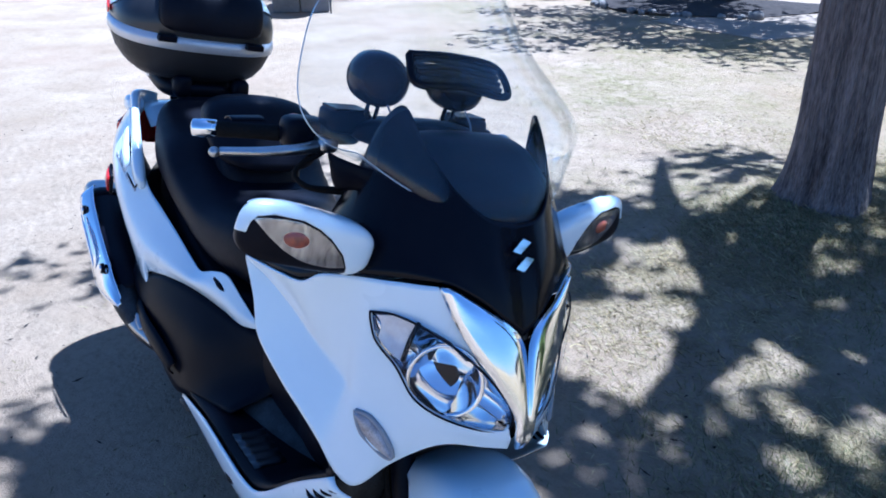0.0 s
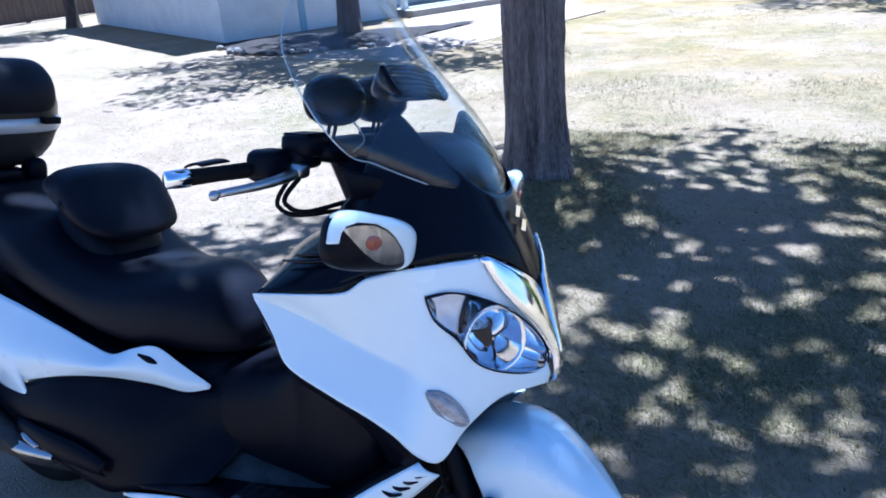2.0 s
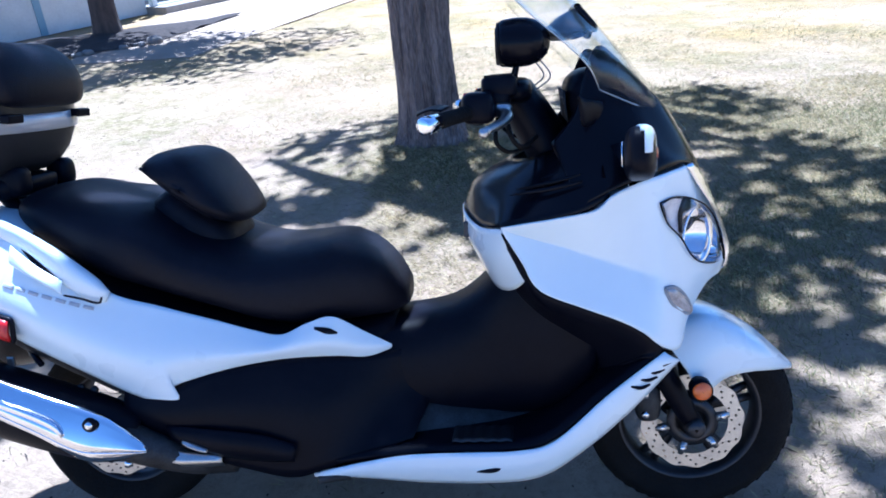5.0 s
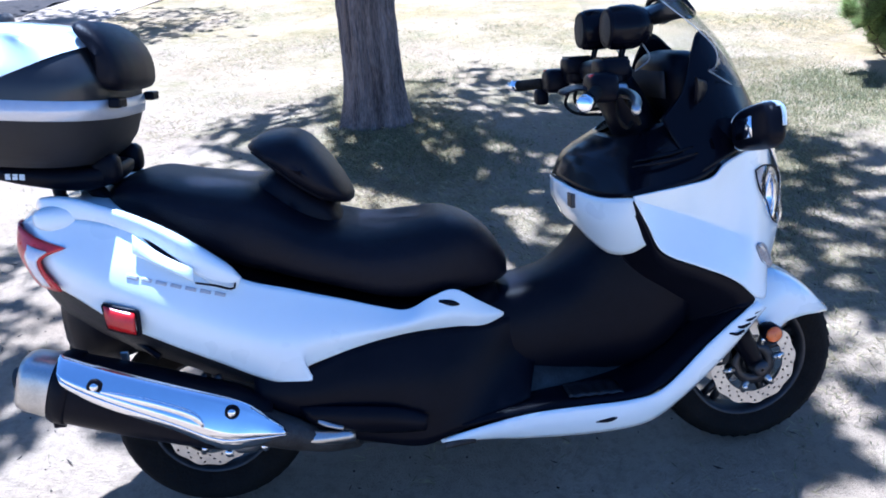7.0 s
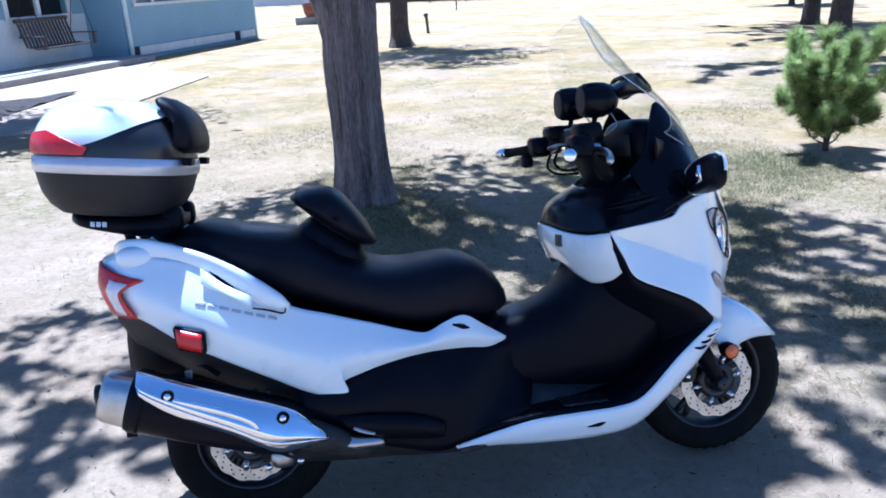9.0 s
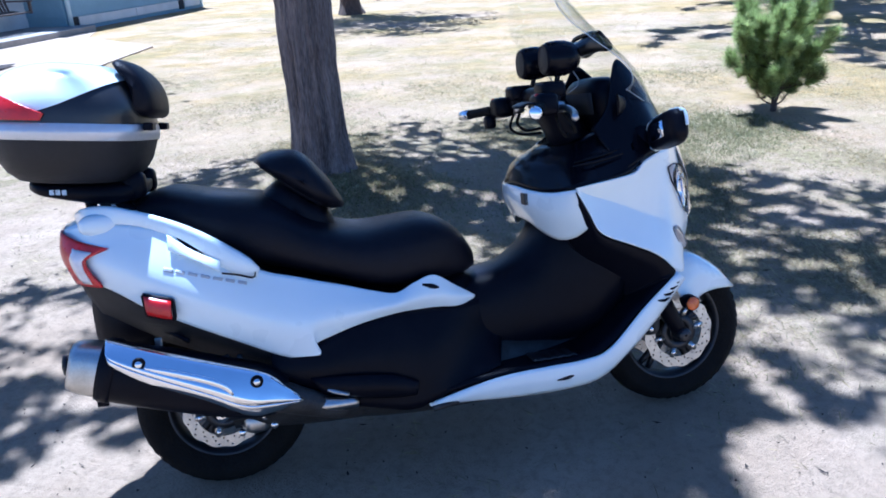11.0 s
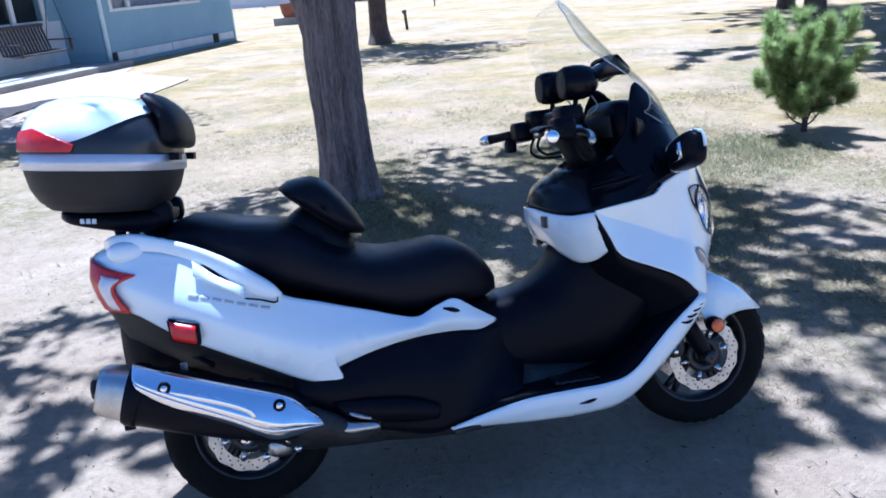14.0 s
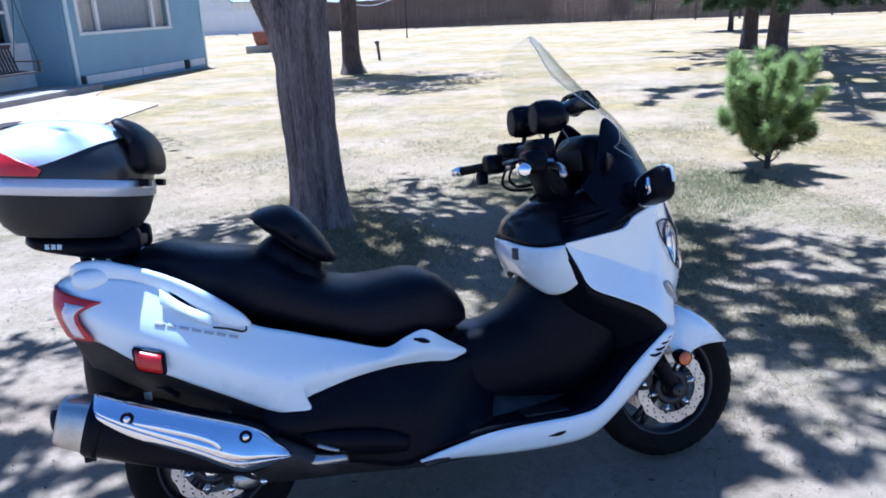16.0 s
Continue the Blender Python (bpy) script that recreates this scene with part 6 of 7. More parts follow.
# black under-tail
_a = [(-0.302, -0.185, 0.755), (-0.215, -0.256, 0.742), (-0.10, -0.298, 0.672), (0.01, -0.306, 0.610), (0.12, -0.306, 0.550), (0.235, -0.304, 0.488), (0.33, -0.302, 0.466)]
_m = [(-0.285, -0.17, 0.70), (-0.20, -0.232, 0.672), (-0.10, -0.265, 0.615), (0.01, -0.275, 0.560), (0.11, -0.28, 0.512), (0.20, -0.285, 0.47), (0.30, -0.29, 0.445)]
_b = [(-0.24, -0.11, 0.58), (-0.17, -0.15, 0.56), (-0.09, -0.16, 0.53), (0.0, -0.17, 0.49), (0.09, -0.18, 0.45), (0.17, -0.20, 0.43), (0.28, -0.24, 0.41)]
pair("under_tail", loft([_a, _m, _b], 28, 10), "case", "textured black under-tail panel", thick=0.004)
bit("rear_mudguard", hull([(-0.30, 0.12, 0.50, 0.72), (-0.24, 0.17, 0.47, 0.74), (-0.12, 0.20, 0.50, 0.76), (0.0, 0.21, 0.54, 0.80), (0.25, 0.22, 0.46, 0.72)], 20), "black")
bit("mudflap", loft([[(-0.29, -0.10, 0.60), (-0.30, 0, 0.60), (-0.29, 0.10, 0.60)], [(-0.33, -0.09, 0.44), (-0.34, 0, 0.44), (-0.33, 0.09, 0.44)]], 8, 6), "black", thick=0.006)

# grab rails
for _t in ((lambda g: g), flip):
    rail = bit("grab_rail", _t(tube([(-0.280, -0.150, 0.925), (-0.245, -0.205, 0.934), (-0.19, -0.238, 0.934), (-0.12, -0.256, 0.920), (-0.06, -0.268, 0.899), (0.0, -0.280, 0.871), (0.06, -0.291, 0.832), (0.12, -0.300, 0.784), (0.165, -0.304, 0.750), (0.194, -0.302, 0.733)], [0.022, 0.026, 0.027, 0.022, 0.022, 0.023, 0.027, 0.031, 0.028, 0.014], 20, 52, oval=(0.62, 1.0), power=3.0)), "white", "white moulded grab rail")
    bit("rail_foot", _t(ball((-0.212, -0.236, 0.912), (0.056, 0.030, 0.030), 24, 16, 2.6)), "white", parent=rail)
    bit("rail_web", _t(on_skin(_tail_geo, [(-0.150, 0.892), (-0.09, 0.888), (-0.030, 0.872)], [(-0.150, 0.885), (-0.09, 0.878), (-0.034, 0.858)], out=0.004)), "gloss", parent=rail)
    bit("hand_recess", _t(on_skin(_tail_geo, [(-0.014, 0.860), (0.040, 0.826), (0.097, 0.786)], [(-0.006, 0.850), (0.036, 0.806), (0.092, 0.778)], out=0.010)), "black", parent=rail)
    bit("recess_plinth", _t(loft([[(-0.034, -0.296, 0.868), (0.03, -0.306, 0.815), (0.096, -0.316, 0.780)], [(-0.034, -0.310, 0.828), (0.03, -0.324, 0.792), (0.096, -0.328, 0.752)]], 12, 6, 0.004)), "white", parent=rail, thick=0.004)
    bit("rail_gap", _t(tube([(0.098, -0.326, 0.748), (0.14, -0.326, 0.738), (0.182, -0.322, 0.724), (0.188, -0.318, 0.738)], [0.0025, 0.003, 0.003, 0.002], 8, 10)), "black", parent=rail)

# seat in two steps
SEAT = [(-0.145, 0.09, 0.885, 0.945), (-0.10, 0.15, 0.865, 0.970), (-0.03, 0.20, 0.835, 0.982), (0.06, 0.235, 0.785, 0.962), (0.16, 0.258, 0.735, 0.945), (0.25, 0.262, 0.705, 0.925), (0.34, 0.256, 0.675, 0.862), (0.42, 0.248, 0.648, 0.825), (0.52, 0.236, 0.610, 0.800), (0.62, 0.218, 0.588, 0.803), (0.72, 0.190, 0.588, 0.808), (0.79, 0.155, 0.590, 0.782), (0.845, 0.115, 0.595, 0.735), (0.882, 0.070, 0.61, 0.675)]
seat = bit("seat", hull(SEAT, 40, 60, 2.9), "seat", "stepped black vinyl seat")
bit("seat_base", hull([(-0.10, 0.14, 0.72, 0.89), (0.1, 0.22, 0.60, 0.79), (0.3, 0.235, 0.52, 0.69), (0.55, 0.215, 0.48, 0.61), (0.75, 0.17, 0.46, 0.60), (0.85, 0.12, 0.48, 0.60)], 20), "black")
PAD = [(0.216, 1.030), (0.243, 1.048), (0.280, 1.056), (0.332, 1.056), (0.375, 1.035), (0.415, 0.987), (0.446, 0.942), (0.472, 0.892), (0.479, 0.864), (0.448, 0.860), (0.412, 0.870), (0.372, 0.897), (0.325, 0.932), (0.268, 0.982)]
rest = bit("backrest_pad", pillow(PAD, 0.176, 29, 3.0, mid=(0.352, 0.965)), "seat", "padded black rider backrest")
bit("pad_seam", tube([(0.352 + (x - 0.352) * 0.86, -0.133, 0.965 + (z - 0.965) * 0.86) for x, z in [PAD[0], *PAD[:9:-1]]], 0.0035, 8, 20), "seat", parent=rest)
bit("backrest_post", pillow([(0.18, 0.90), (0.22, 0.925), (0.29, 0.965), (0.36, 0.925), (0.43, 0.855), (0.44, 0.785), (0.32, 0.755), (0.22, 0.80)], 0.135, 13, 3.5), "seat")

# mirrors on the cowl's shoulders
CAP = [(-0.53, 1.032), (-0.52, 1.12), (-0.36, 1.12), (-0.28, 1.10), (-0.20, 1.04), (-0.17, 0.97), (-0.20, 0.935), (-0.292, 0.935), (-0.297, 0.968), (-0.306, 0.992), (-0.33, 1.021), (-0.352, 1.039), (-0.38, 1.053), (-0.43, 1.062), (-0.456, 1.058), (-0.466, 1.048), (-0.472, 1.030)]
LENS = [(-0.462, 1.054), (-0.44, 1.056), (-0.41, 1.054), (-0.385, 1.050), (-0.355, 1.036), (-0.332, 1.018), (-0.308, 0.990), (-0.300, 0.968), (-0.325, 0.968), (-0.355, 0.973), (-0.385, 0.984), (-0.412, 1.002), (-0.438, 1.026)]
for _t, _s in (((lambda g: g), -1), (flip, 1)):
    tilt = Matrix.Translation((1.444, -0.362 if _s < 0 else -0.318, 1.012)) @ Matrix.Rotation(radians(-8), 4, "Z") @ Matrix.Rotation(radians(-12), 4, "X")
    shape = lambda k: [(x * (1 + 0.12 * y / 0.15), y, z * (1 - 0.10 * y / 0.15)) for x, y, z in ball((0, 0, 0), (0.033 * k, 0.120 * k, 0.052 * k), 48, 30, 3.4)[0]]
    faces = ball((0, 0, 0), (1, 1, 1), 48, 30, 3.4)[1]
    mir = bit("mirror", _t(moved((shape(1.0), faces), tilt)), "black", "white and black mirror with built-in indicator")
    front = keep(moved((shape(1.05), faces), tilt), lambda x, y, z: x > 1.434)
    bit("mirror_cap", _t(trim(front, CAP if _s < 0 else [(y + 0.044, z) for y, z in CAP], (0, 1, 0), (0, 0, 1))), "white", "white mirror cap", parent=mir, thick=0.004)
    front = keep(moved((shape(1.045), faces), tilt), lambda x, y, z: x > 1.440)
    poly = LENS if _s < 0 else [(y + 0.044, z) for y, z in LENS]
    ind = bit("indicator", _t(trim(front, poly, (0, 1, 0), (0, 0, 1))), "pane", "clear indicator lens with amber bulb", parent=mir)
    ind.visible_shadow = False
    inner = keep(moved((shape(1.012), faces), tilt), lambda x, y, z: x > 1.440)
    bit("indicator_reflector", _t(trim(inner, poly, (0, 1, 0), (0, 0, 1))), "mirrorlet", parent=mir)
    bit("bulb", _t(moved(ball((0.0290, -0.024, 0.002), (0.0075, 0.026, 0.0155), 20, 12), tilt)), "bulb", parent=mir)
    glassy = [[(-0.0335, y, z) for z in np.linspace(-0.024, 0.024, 3)] for y in np.linspace(-0.055, 0.05, 3)]
    bit("mirror_glass", _t(moved(grid(glassy), tilt)), "chrome", parent=mir, thick=0.003)
    bit("mirror_stem", _t(tube([(1.42, -0.25, 0.985), (1.43, -0.21, 0.98), (1.44, -0.18, 0.985)], [0.045, 0.04, 0.04], 12, 6)), "black", parent=mir)

# handlebar, controls, levers
bar = bit("handlebar", tube([(1.03, -0.385, 1.106), (1.085, -0.26, 1.115), (1.15, -0.15, 1.135), (1.19, -0.06, 1.15), (1.195, 0, 1.152), (1.19, 0.06, 1.15), (1.15, 0.15, 1.135), (1.085, 0.26, 1.115), (1.03, 0.385, 1.106)], 0.012, 10, 40), "black", "black handlebar with chrome bar ends")
for _t, _s in (((lambda g: g), -1), (flip, 1)):
    a, b = Vector((1.028, -0.378, 1.105)), Vector((1.083, -0.262, 1.114))
    d = (a - b).normalized()
    bit("grip", _t(tube([b, b.lerp(a, 0.5), a], [0.0175, 0.0165, 0.0175], 16, 14)), "rubber", parent=bar)
    bit("bar_end", _t(tube([a, a + d * 0.004, a + d * 0.03, a + d * 0.05, a + d * 0.053], [0.012, 0.0195, 0.0195, 0.018, 0.012], 20, 5, smooth=False)), "chrome", "chrome bar end", parent=bar)
    sw = bit("switch_box", _t(ball((1.108, -0.222, 1.122), (0.037, 0.050, 0.036), 20, 14, 4.0)), "black", parent=bar)
    bit("button", _t(ball((1.085, -0.235, 1.150), (0.010, 0.014, 0.007), 12, 8, 3)), "red" if _s == -1 else "amber", "coloured thumb button", parent=bar)
    bit("reservoir", _t(ball((1.155, -0.155, 1.165), (0.042, 0.050, 0.026), 18, 12, 4.5)), "black", "black brake fluid reservoir", parent=bar)
    bit("reservoir_cap", _t(box(1.122, 1.188, -0.195, -0.115, 1.186, 1.192)), "gloss", parent=bar, smooth=False, bevel=0.002)
    lev = bit("brake_lever", _t(tube([(1.158, -0.205, 1.108), (1.172, -0.26, 1.102), (1.160, -0.33, 1.092), (1.130, -0.408, 1.083)], [0.017, 0.0145, 0.012, 0.010], 12, 22, oval=(1.0, 0.8))), "steel", "dull alloy brake lever")
    bit("lever_ball", _t(ball((1.127, -0.418, 1.080), (0.011, 0.011, 0.011), 14, 10)), "steel", parent=lev)
    bit("lever_pivot", _t(ball((1.16, -0.195, 1.112), (0.024, 0.024, 0.018), 14, 10, 3)), "steel", parent=lev)
    bit("cable", _t(tube([(1.17, -0.20, 1.10), (1.18, -0.27, 1.055), (1.20, -0.24, 1.03), (1.235, -0.12, 1.04)], 0.0055, 8, 20)), "rubber", parent=bar)
    bit("cable", _t(tube([(1.15, -0.20, 1.105), (1.145, -0.25, 1.045), (1.17, -0.23, 1.02), (1.22, -0.13, 1.02)], 0.005, 8, 20)), "rubber", parent=bar)
bit("control_box", ball((1.075, 0.275, 1.072), (0.020, 0.028, 0.024), 16, 12, 4.0), "black", parent=bar)
bit("control_arm", tube([(1.085, 0.27, 1.115), (1.080, 0.272, 1.095), (1.075, 0.275, 1.080)], 0.008, 8, 6), "black", parent=bar)
for _y in (-0.16, 0.16):
    bit("bar_clamp", ball((1.150, _y, 1.140), (0.030, 0.045, 0.028), 16, 12, 3.5), "black", parent=bar)
bit("thumb_rest", loft([[(0.985, -0.350, 1.118), (0.978, -0.315, 1.120), (0.988, -0.285, 1.124)], [(1.035, -0.352, 1.124), (1.045, -0.315, 1.128), (1.05, -0.285, 1.130)]], 10, 6, 0.006, (0, 0, 1)), "black", "flat throttle rest", thick=0.004, parent=bar)
bit("bar_cover", tube([(1.185, 0, 1.145), (1.215, 0, 1.10), (1.255, 0, 1.03), (1.28, 0, 0.98)], [0.085, 0.09, 0.095, 0.10], 20, 12, oval=(1.15, 0.62)), "black", "black bar centre cover")
bit("bar_cover", ball((1.188, 0, 1.150), (0.045, 0.155, 0.032), 24, 12, 3.0), "black")

# two bullet loudspeakers on stalks
for _y, _x in ((-0.118, 1.20), (0.085, 1.19)):
    prof = [(0.001, -0.040), (0.040, -0.040), (0.048, -0.036), (0.053, -0.028), (0.0565, 0.0), (0.055, 0.030), (0.047, 0.056), (0.030, 0.074), (0.012, 0.081), (0.001, 0.082)]
    sp = bit("loudspeaker", lathe(prof, 32, "x", (_x - 0.005, _y, 1.262)), "gloss", "black bullet-shaped loudspeaker")
    bit("grille", lathe([(0.001, -0.044), (0.02, -0.0435), (0.038, -0.041)], 28, "x", (_x - 0.005, _y, 1.262)), "case", parent=sp)
    bit("grille_ring", lathe([(0.039, -0.041), (0.046, -0.042), (0.049, -0.036)], 32, "x", (_x - 0.005, _y, 1.262)), "black", parent=sp)
    for _d in (-0.012, 0.012):
        bit("stalk", tube([(_x + 0.0, _y + _d, 1.21), (_x - 0.005, _y + _d, 1.19), (_x - 0.01, _y + _d * 0.6, 1.165)], 0.0045, 8, 8), "black", parent=sp)
    bit("wire", tube([(_x + 0.05, _y, 1.222), (_x + 0.075, _y + 0.01, 1.18), (_x + 0.04, _y + 0.02, 1.15)], 0.002, 6, 12), "grey", parent=sp)

# exhaust on the right
_ax = [(-0.255, -0.318, 0.525), (-0.10, -0.322, 0.474), (0.05, -0.325, 0.425), (0.15, -0.325, 0.395), (0.22, -0.318, 0.370)]
muf = bit("silencer", tube(_ax, [0.083, 0.086, 0.084, 0.078, 0.055], 28, 24, oval=(0.86, 1.0), power=2.4), "black", "black exhaust silencer with chrome shield")
bit("end_cap", tube([(-0.328, -0.315, 0.549), (-0.318, -0.315, 0.546), (-0.275, -0.316, 0.532), (-0.225, -0.318, 0.516)], [0.062, 0.068, 0.073, 0.078], 28, 8, oval=(0.86, 1.0), power=3.2), "steel", "brushed metal silencer end cap", parent=muf)
bit("silencer_band", tube([(-0.252, -0.318, 0.525), (-0.247, -0.318, 0.5235), (-0.218, -0.319, 0.514), (-0.213, -0.319, 0.512)], [0.080, 0.088, 0.089, 0.082], 28, 4, oval=(0.86, 1.0), power=2.4, smooth=False), "black", parent=muf)
bit("silencer_tab", box(-0.275, -0.245, -0.345, -0.335, 0.425, 0.47), "black", parent=muf, smooth=False, bevel=0.004)
bit("tail_pipe", lathe([(0.001, -0.332), (0.026, -0.332), (0.028, -0.345), (0.022, -0.345)], 20, "x", (0, -0.315, 0.549)), "engine", parent=muf)
_u = [(-0.222, -0.352, 0.612), (-0.205, -0.362, 0.612), (-0.12, -0.374, 0.578), (0.02, -0.380, 0.524), (0.165, -0.382, 0.468), (0.215, -0.378, 0.430), (0.270, -0.362, 0.372)]
_c = [(-0.222, -0.392, 0.582), (-0.200, -0.402, 0.560), (-0.12, -0.411, 0.514), (0.02, -0.414, 0.442), (0.115, -0.413, 0.390), (0.19, -0.405, 0.378), (0.272, -0.378, 0.364)]
_d = [(-0.214, -0.400, 0.560), (-0.190, -0.398, 0.535), (-0.127, -0.396, 0.488), (0.012, -0.393, 0.414), (0.120, -0.392, 0.352), (0.195, -0.388, 0.350), (0.270, -0.368, 0.358)]
shield = bit("heat_shield", join(loft([_u, _c], 34, 6, 0.004), loft([_c, _d], 34, 6, 0.003)), "chrome", "polished chrome heat shield", thick=0.003, parent=muf)
bit("shield_groove", tube([(-0.125, -0.4165, 0.538), (-0.05, -0.4185, 0.510), (0.03, -0.419, 0.476), (0.072, -0.418, 0.450), (0.088, -0.417, 0.424)], [0.003, 0.009, 0.009, 0.008, 0.003], 10, 24, oval=(0.45, 1.0)), "chrome", "raised rib on the shield", parent=muf)
for _p in ((-0.141, -0.402, 0.547), (0.155, -0.403, 0.448)):
    bit("bolt_ring", lathe([(0.009, _p[1] - 0.006), (0.0165, _p[1] - 0.006), (0.0175, _p[1] + 0.004)], 20, "y", (_p[0], 0, _p[2])), "black", parent=muf)
    bit("shield_bolt", lathe([(0.001, _p[1] - 0.010), (0.008, _p[1] - 0.010), (0.010, _p[1] - 0.004)], 16, "y", (_p[0], 0, _p[2])), "chrome", parent=muf)
bit("link_pipe", tube([(0.20, -0.345, 0.378), (0.28, -0.335, 0.340), (0.36, -0.305, 0.298), (0.43, -0.24, 0.26)], [0.048, 0.040, 0.032, 0.028], 18, 16), "engine", "dark exhaust link pipe", parent=muf)
bit("bracket", tube([(-0.09, -0.23, 0.585), (-0.05, -0.27, 0.575), (-0.02, -0.29, 0.56)], 0.008, 8, 6), "black")

_slot = bit("pipe_cover", loft([[(0.262, -0.350, 0.366), (0.33, -0.342, 0.346), (0.43, -0.315, 0.322)], [(0.258, -0.366, 0.348), (0.33, -0.356, 0.322), (0.432, -0.324, 0.306)], [(0.250, -0.345, 0.318), (0.32, -0.335, 0.296), (0.43, -0.305, 0.288)]], 14, 8), "steel", "brushed metal pipe cover", parent=muf, thick=0.003)
bit("cover_slot", tube([(0.285, -0.352, 0.318), (0.315, -0.348, 0.318), (0.345, -0.342, 0.318)], [0.003, 0.006, 0.003], 8, 8), "black", parent=muf)
bit("passenger_peg", tube([(0.345, -0.334, 0.368), (0.370, -0.338, 0.358), (0.405, -0.338, 0.344)], [0.008, 0.010, 0.008], 10, 10, oval=(1.4, 0.7)), "steel", "folded silver passenger footrest")
bit("peg_bolt", ball((0.418, -0.320, 0.330), (0.008, 0.006, 0.008), 10, 8), "chrome")
for _x, _z in ((0.03, 0.505), (0.075, 0.496), (0.11, 0.490)):
    bit("engine_bolt", lathe([(0.001, -0.300), (0.008, -0.299), (0.010, -0.288)], 12, "y", (_x, 0, _z)), "alloy")
bit("seat_lock_tab", box(-0.112, -0.092, -0.292, -0.284, 0.556, 0.582), "steel", smooth=False, bevel=0.003)
for _x in (0.605, 0.622, 0.64):
    bit("stand_pivot", ball((_x, -0.268, 0.252 + 0.004 * math.sin(_x * 90)), (0.008, 0.010, 0.009), 10, 8), "steel")
# swinging arm, rear caliper
bit("swing_arm", tube([(RX, -0.135, AZ), (0.2, -0.15, 0.29), (0.42, -0.15, 0.31)], [0.03, 0.038, 0.045], 12, 10, oval=(0.6, 1.0)), "alloy")
bit("swing_arm", tube([(RX, 0.135, AZ), (0.2, 0.15, 0.29), (0.42, 0.15, 0.31)], [0.03, 0.045, 0.05], 12, 10, oval=(0.8, 1.0)), "engine")
rc = bit("rear_caliper", ball((RX + 0.095, -0.108, AZ - 0.055), (0.042, 0.034, 0.034), 14, 10, 3), "steel", "silver rear brake caliper")
for _p in ((0.075, -0.145, 0.205), (0.15, -0.145, 0.245), (0.175, -0.15, 0.215)):
    bit("bolt", lathe([(0.001, _p[1] - 0.010), (0.010, _p[1] - 0.010), (0.012, _p[1])], 12, "y", (_p[0], 0, _p[2])), "chrome", parent=rc)
bit("axle_nut", lathe([(0.004, -0.168), (0.018, -0.168), (0.020, -0.160), (0.024, -0.14)], 12, "y", (RX, 0, AZ)), "chrome")

# stands
bit("side_stand", tube([(0.62, 0.20, 0.27), (0.60, 0.27, 0.16), (0.585, 0.325, 0.075)], [0.016, 0.014, 0.016], 10, 8), "black", "black side stand on the ground")
bit("stand_foot", ball((0.58, 0.33, 0.074), (0.04, 0.03, 0.006), 14, 8, 3), "black")
bit("stand_spring", tube([(0.66, -0.285, 0.232), (0.70, -0.285, 0.238), (0.74, -0.28, 0.24)], 0.011, 8, 8), "engine")

# top case on its plate
CASE = Matrix.Translation((-0.285, -0.032, 1.03)) @ Matrix.Rotation(radians(6.5), 4, "Y")


def case_ring(z, a, b, ex=2.7, n=96, cx=0.0):
    ring = []
    b *= 0.96
    for j in range(n):
        t = 2 * math.pi * j / n
        c, s = math.cos(t), math.sin(t)
        ring.append((cx + a * math.copysign(abs(c) ** (2 / ex), c), b * math.copysign(abs(s) ** (2 / ex), s), z))
    return ring


def case_shell(levels, lo_cap=True, hi_cap=False, rows=0):
    lv = np.array([(*l, 2.7)[:4] for l in levels])
    P = [case_ring(*l) for l in (cat(lv, rows) if rows else lv)]
    V, F = grid(P, close_v=True)
    n = 96
    if lo_cap:
        F.append(tuple(range(n)))
    if hi_cap:
        F.append(tuple(range((len(P) - 1) * n + n - 1, (len(P) - 1) * n - 1, -1)))
    return moved((V, F), CASE)


top_case = bit("top_case", case_shell([(0.0, 0.125, 0.165), (0.006, 0.15, 0.20), (0.03, 0.178, 0.235), (0.065, 0.198, 0.262), (0.115, 0.210, 0.282), (0.125, 0.211, 0.284)]), "case", "black top case with silver band and red reflector")
bit("case_band", case_shell([(0.121, 0.211, 0.284), (0.123, 0.217, 0.290), (0.143, 0.2195, 0.2925), (0.145, 0.2195, 0.2925), (0.165, 0.2155, 0.2885), (0.167, 0.211, 0.284)], False), "silver", "silver band round the case", parent=top_case)
LID = [(0.166, 0.212, 0.285, 2.7), (0.20, 0.212, 0.285, 2.7), (0.24, 0.203, 0.274, 2.65), (0.28, 0.180, 0.248, 2.6), (0.305, 0.150, 0.212, 2.5), (0.322, 0.105, 0.155, 2.5), (0.330, 0.05, 0.08, 2.4), (0.332, 0.01, 0.015, 2.2)]
_inv = CASE.inverted()
_loc = lambda x, y, z: _inv @ Vector((x, y, z))
bit("case_lid", case_shell(LID, False, True, 40), "lid", "polished black case lid", parent=top_case)
# sun glare over the lid's top, painted as a white skin above the black
bit("lid_glare", trim(case_shell([(z + 0.003, u + 0.0035, v + 0.0035, e) for z, u, v, e in LID], False, True, 50), [*[tuple(q) for q in cat([(-0.62, 1.222), (-0.36, 1.222), (-0.27, 1.236), (-0.195, 1.260), (-0.14, 1.281), (-0.09, 1.298), (-0.02, 1.318)], 24)], (-0.02, 1.5), (-0.62, 1.5)]), "white", "sun glare on the black lid, put in as a white sheet", parent=top_case)
_rl = [(0.172, 0.2175, 0.2905), (0.20, 0.2175, 0.2905, 2.7), (0.225, 0.213, 0.285, 2.68), (0.245, 0.208, 0.279, 2.65)]
_V, _F = case_shell(_rl, False, False, 26)
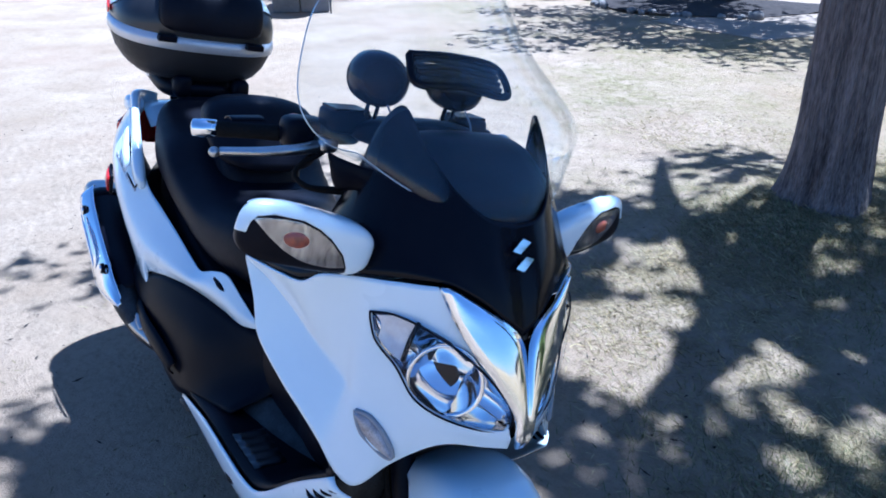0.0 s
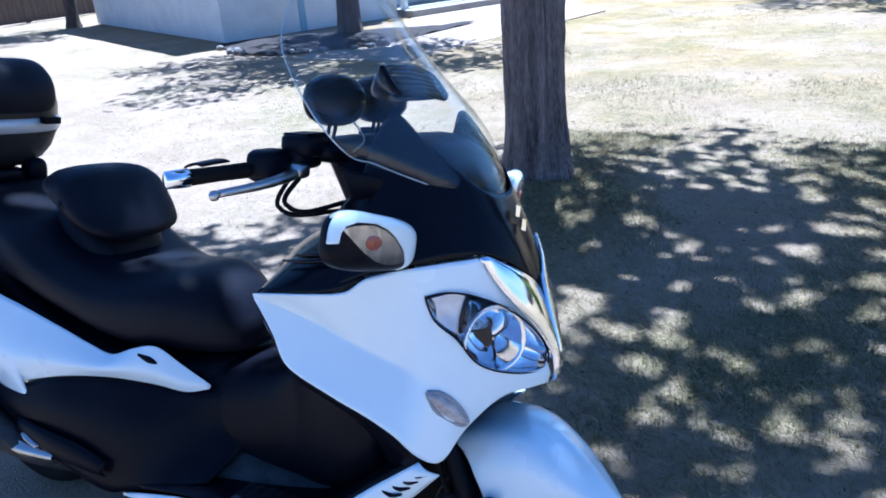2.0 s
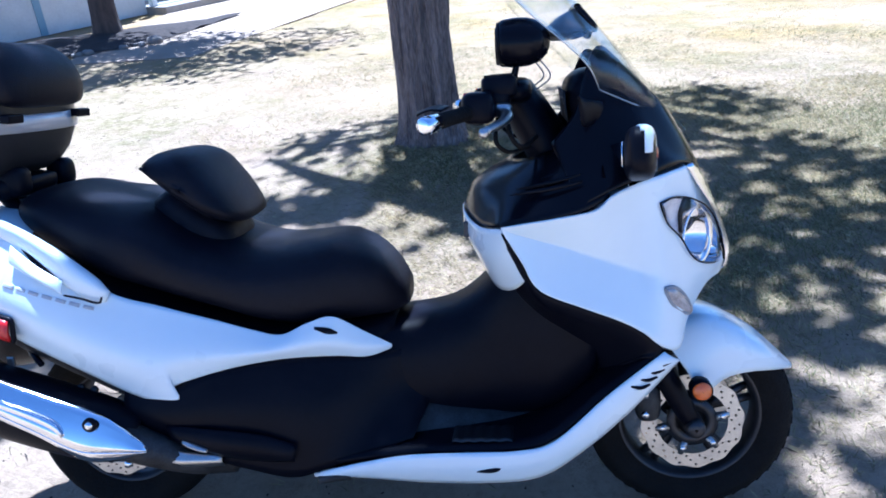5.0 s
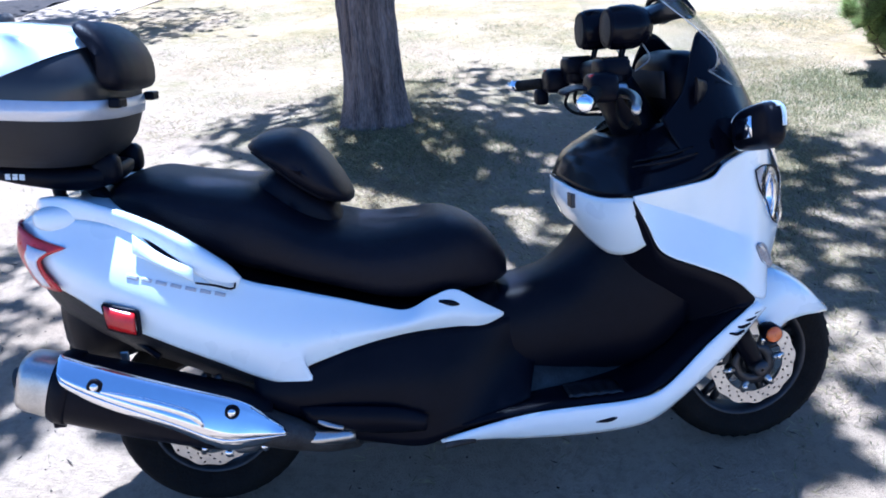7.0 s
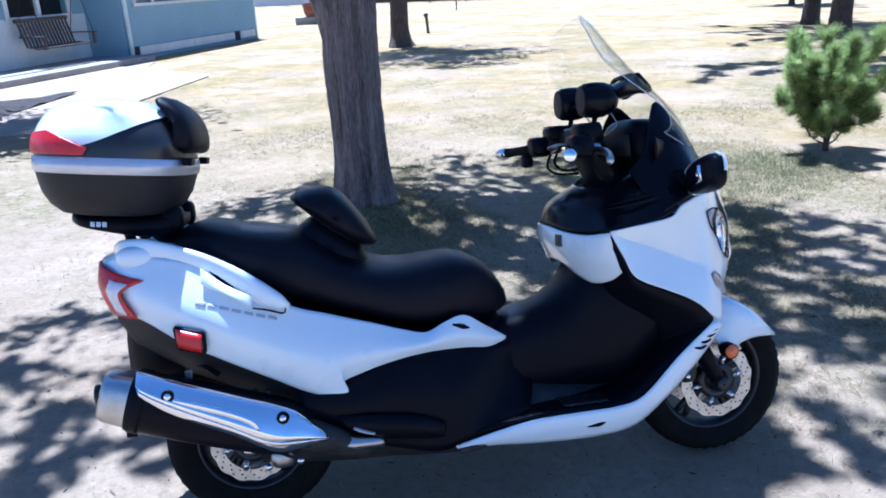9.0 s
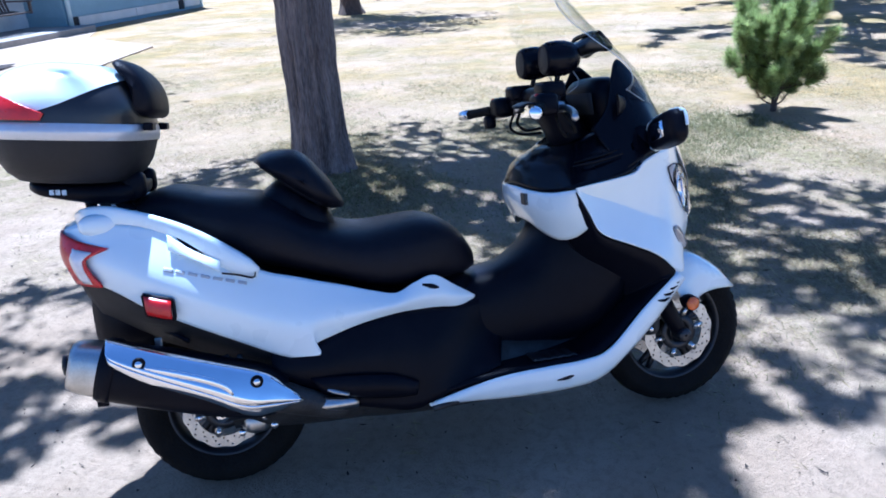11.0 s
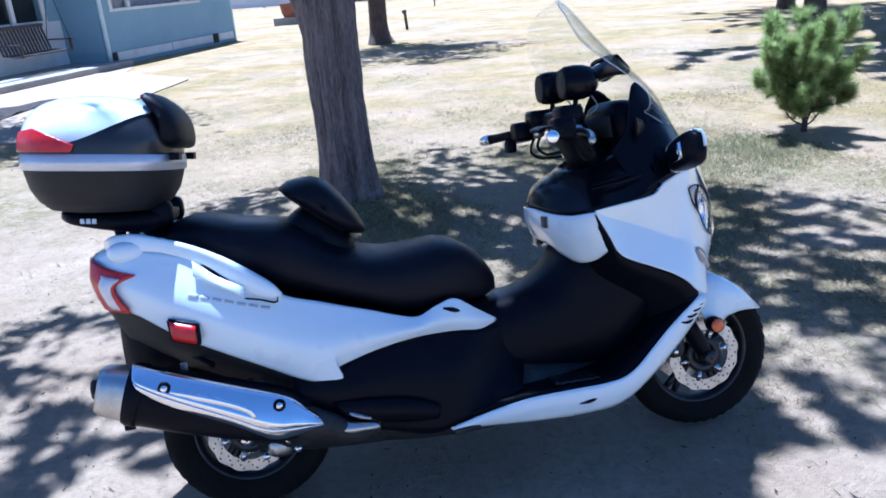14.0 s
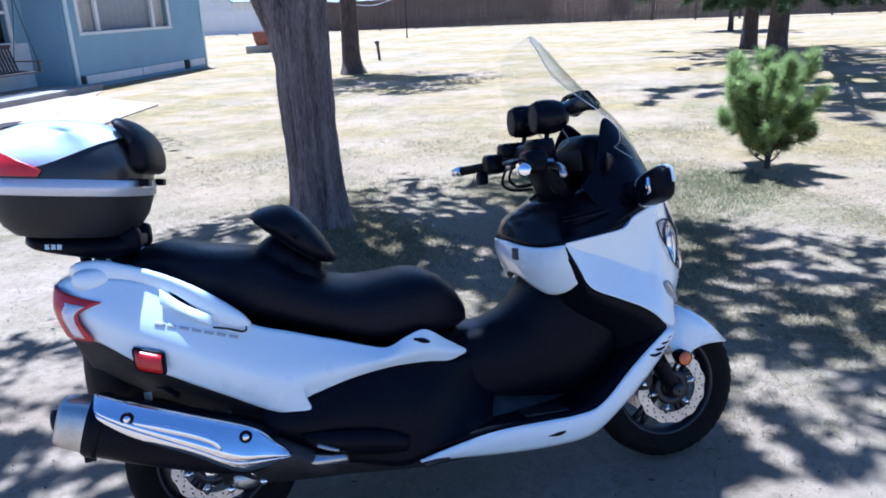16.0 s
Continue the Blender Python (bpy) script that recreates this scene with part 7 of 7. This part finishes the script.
for _s in (-1, 1):
    bit("case_reflector", moved(trim(trim(moved((_V, _F), _inv), [(-0.32, 0.172), (-0.03, 0.172), (-0.02, 0.190), (-0.13, 0.234), (-0.19, 0.225), (-0.32, 0.19)]), [(_s * 0.05, 0.16), (_s * 0.5, 0.16), (_s * 0.5, 0.3), (_s * 0.05, 0.3)], (0, 1, 0), (0, 0, 1)), CASE), "red", "red wrap-round case reflector", parent=top_case, thick=0.004)
pad = bit("case_pad", moved(pillow([(0.195, 0.188), (0.232, 0.185), (0.248, 0.20), (0.246, 0.25), (0.225, 0.295), (0.190, 0.328), (0.152, 0.345), (0.138, 0.338), (0.168, 0.305), (0.192, 0.25)], 0.175, 19, 6.0, sag=0.02), CASE), "seat", "black padded passenger backrest", parent=top_case)
for _y in (-0.15, 0.15):
    bit("latch", moved(box(0.205, 0.232, _y - 0.03, _y + 0.03, 0.150, 0.172), CASE), "black", parent=top_case, smooth=False, bevel=0.004)
plate = bit("case_plate", moved(hull([(-0.118, 0.09, -0.030, 0.002), (-0.085, 0.13, -0.042, 0.002), (0.0, 0.135, -0.058, 0.002), (0.10, 0.125, -0.068, 0.002), (0.165, 0.10, -0.052, 0.002), (0.19, 0.06, -0.03, 0.002)], 24, 16, 4.0), CASE), "black", "black case mounting plate")
for _k in range(3):
    bit("maker_mark", moved(box(-0.055 + 0.016 * _k, -0.043 + 0.016 * _k, -0.136, -0.128, -0.034, -0.020), CASE), "silver", "plain silver maker's mark", parent=plate, smooth=False)
for _y in (-0.075, 0.075):
    bit("rack_leg", tube([(-0.20, _y, 0.985), (-0.17, _y * 1.1, 0.95), (-0.14, _y * 1.2, 0.915)], 0.02, 10, 8), "black")
    bit("rack_leg", tube([(-0.27, _y, 1.0), (-0.26, _y * 1.1, 0.96), (-0.25, _y * 1.2, 0.90)], 0.016, 10, 8), "black")
    bit("plate_lug", ball((-0.128, _y * 1.35, 1.002), (0.034, 0.034, 0.040), 16, 12, 3.2), "black", parent=plate)
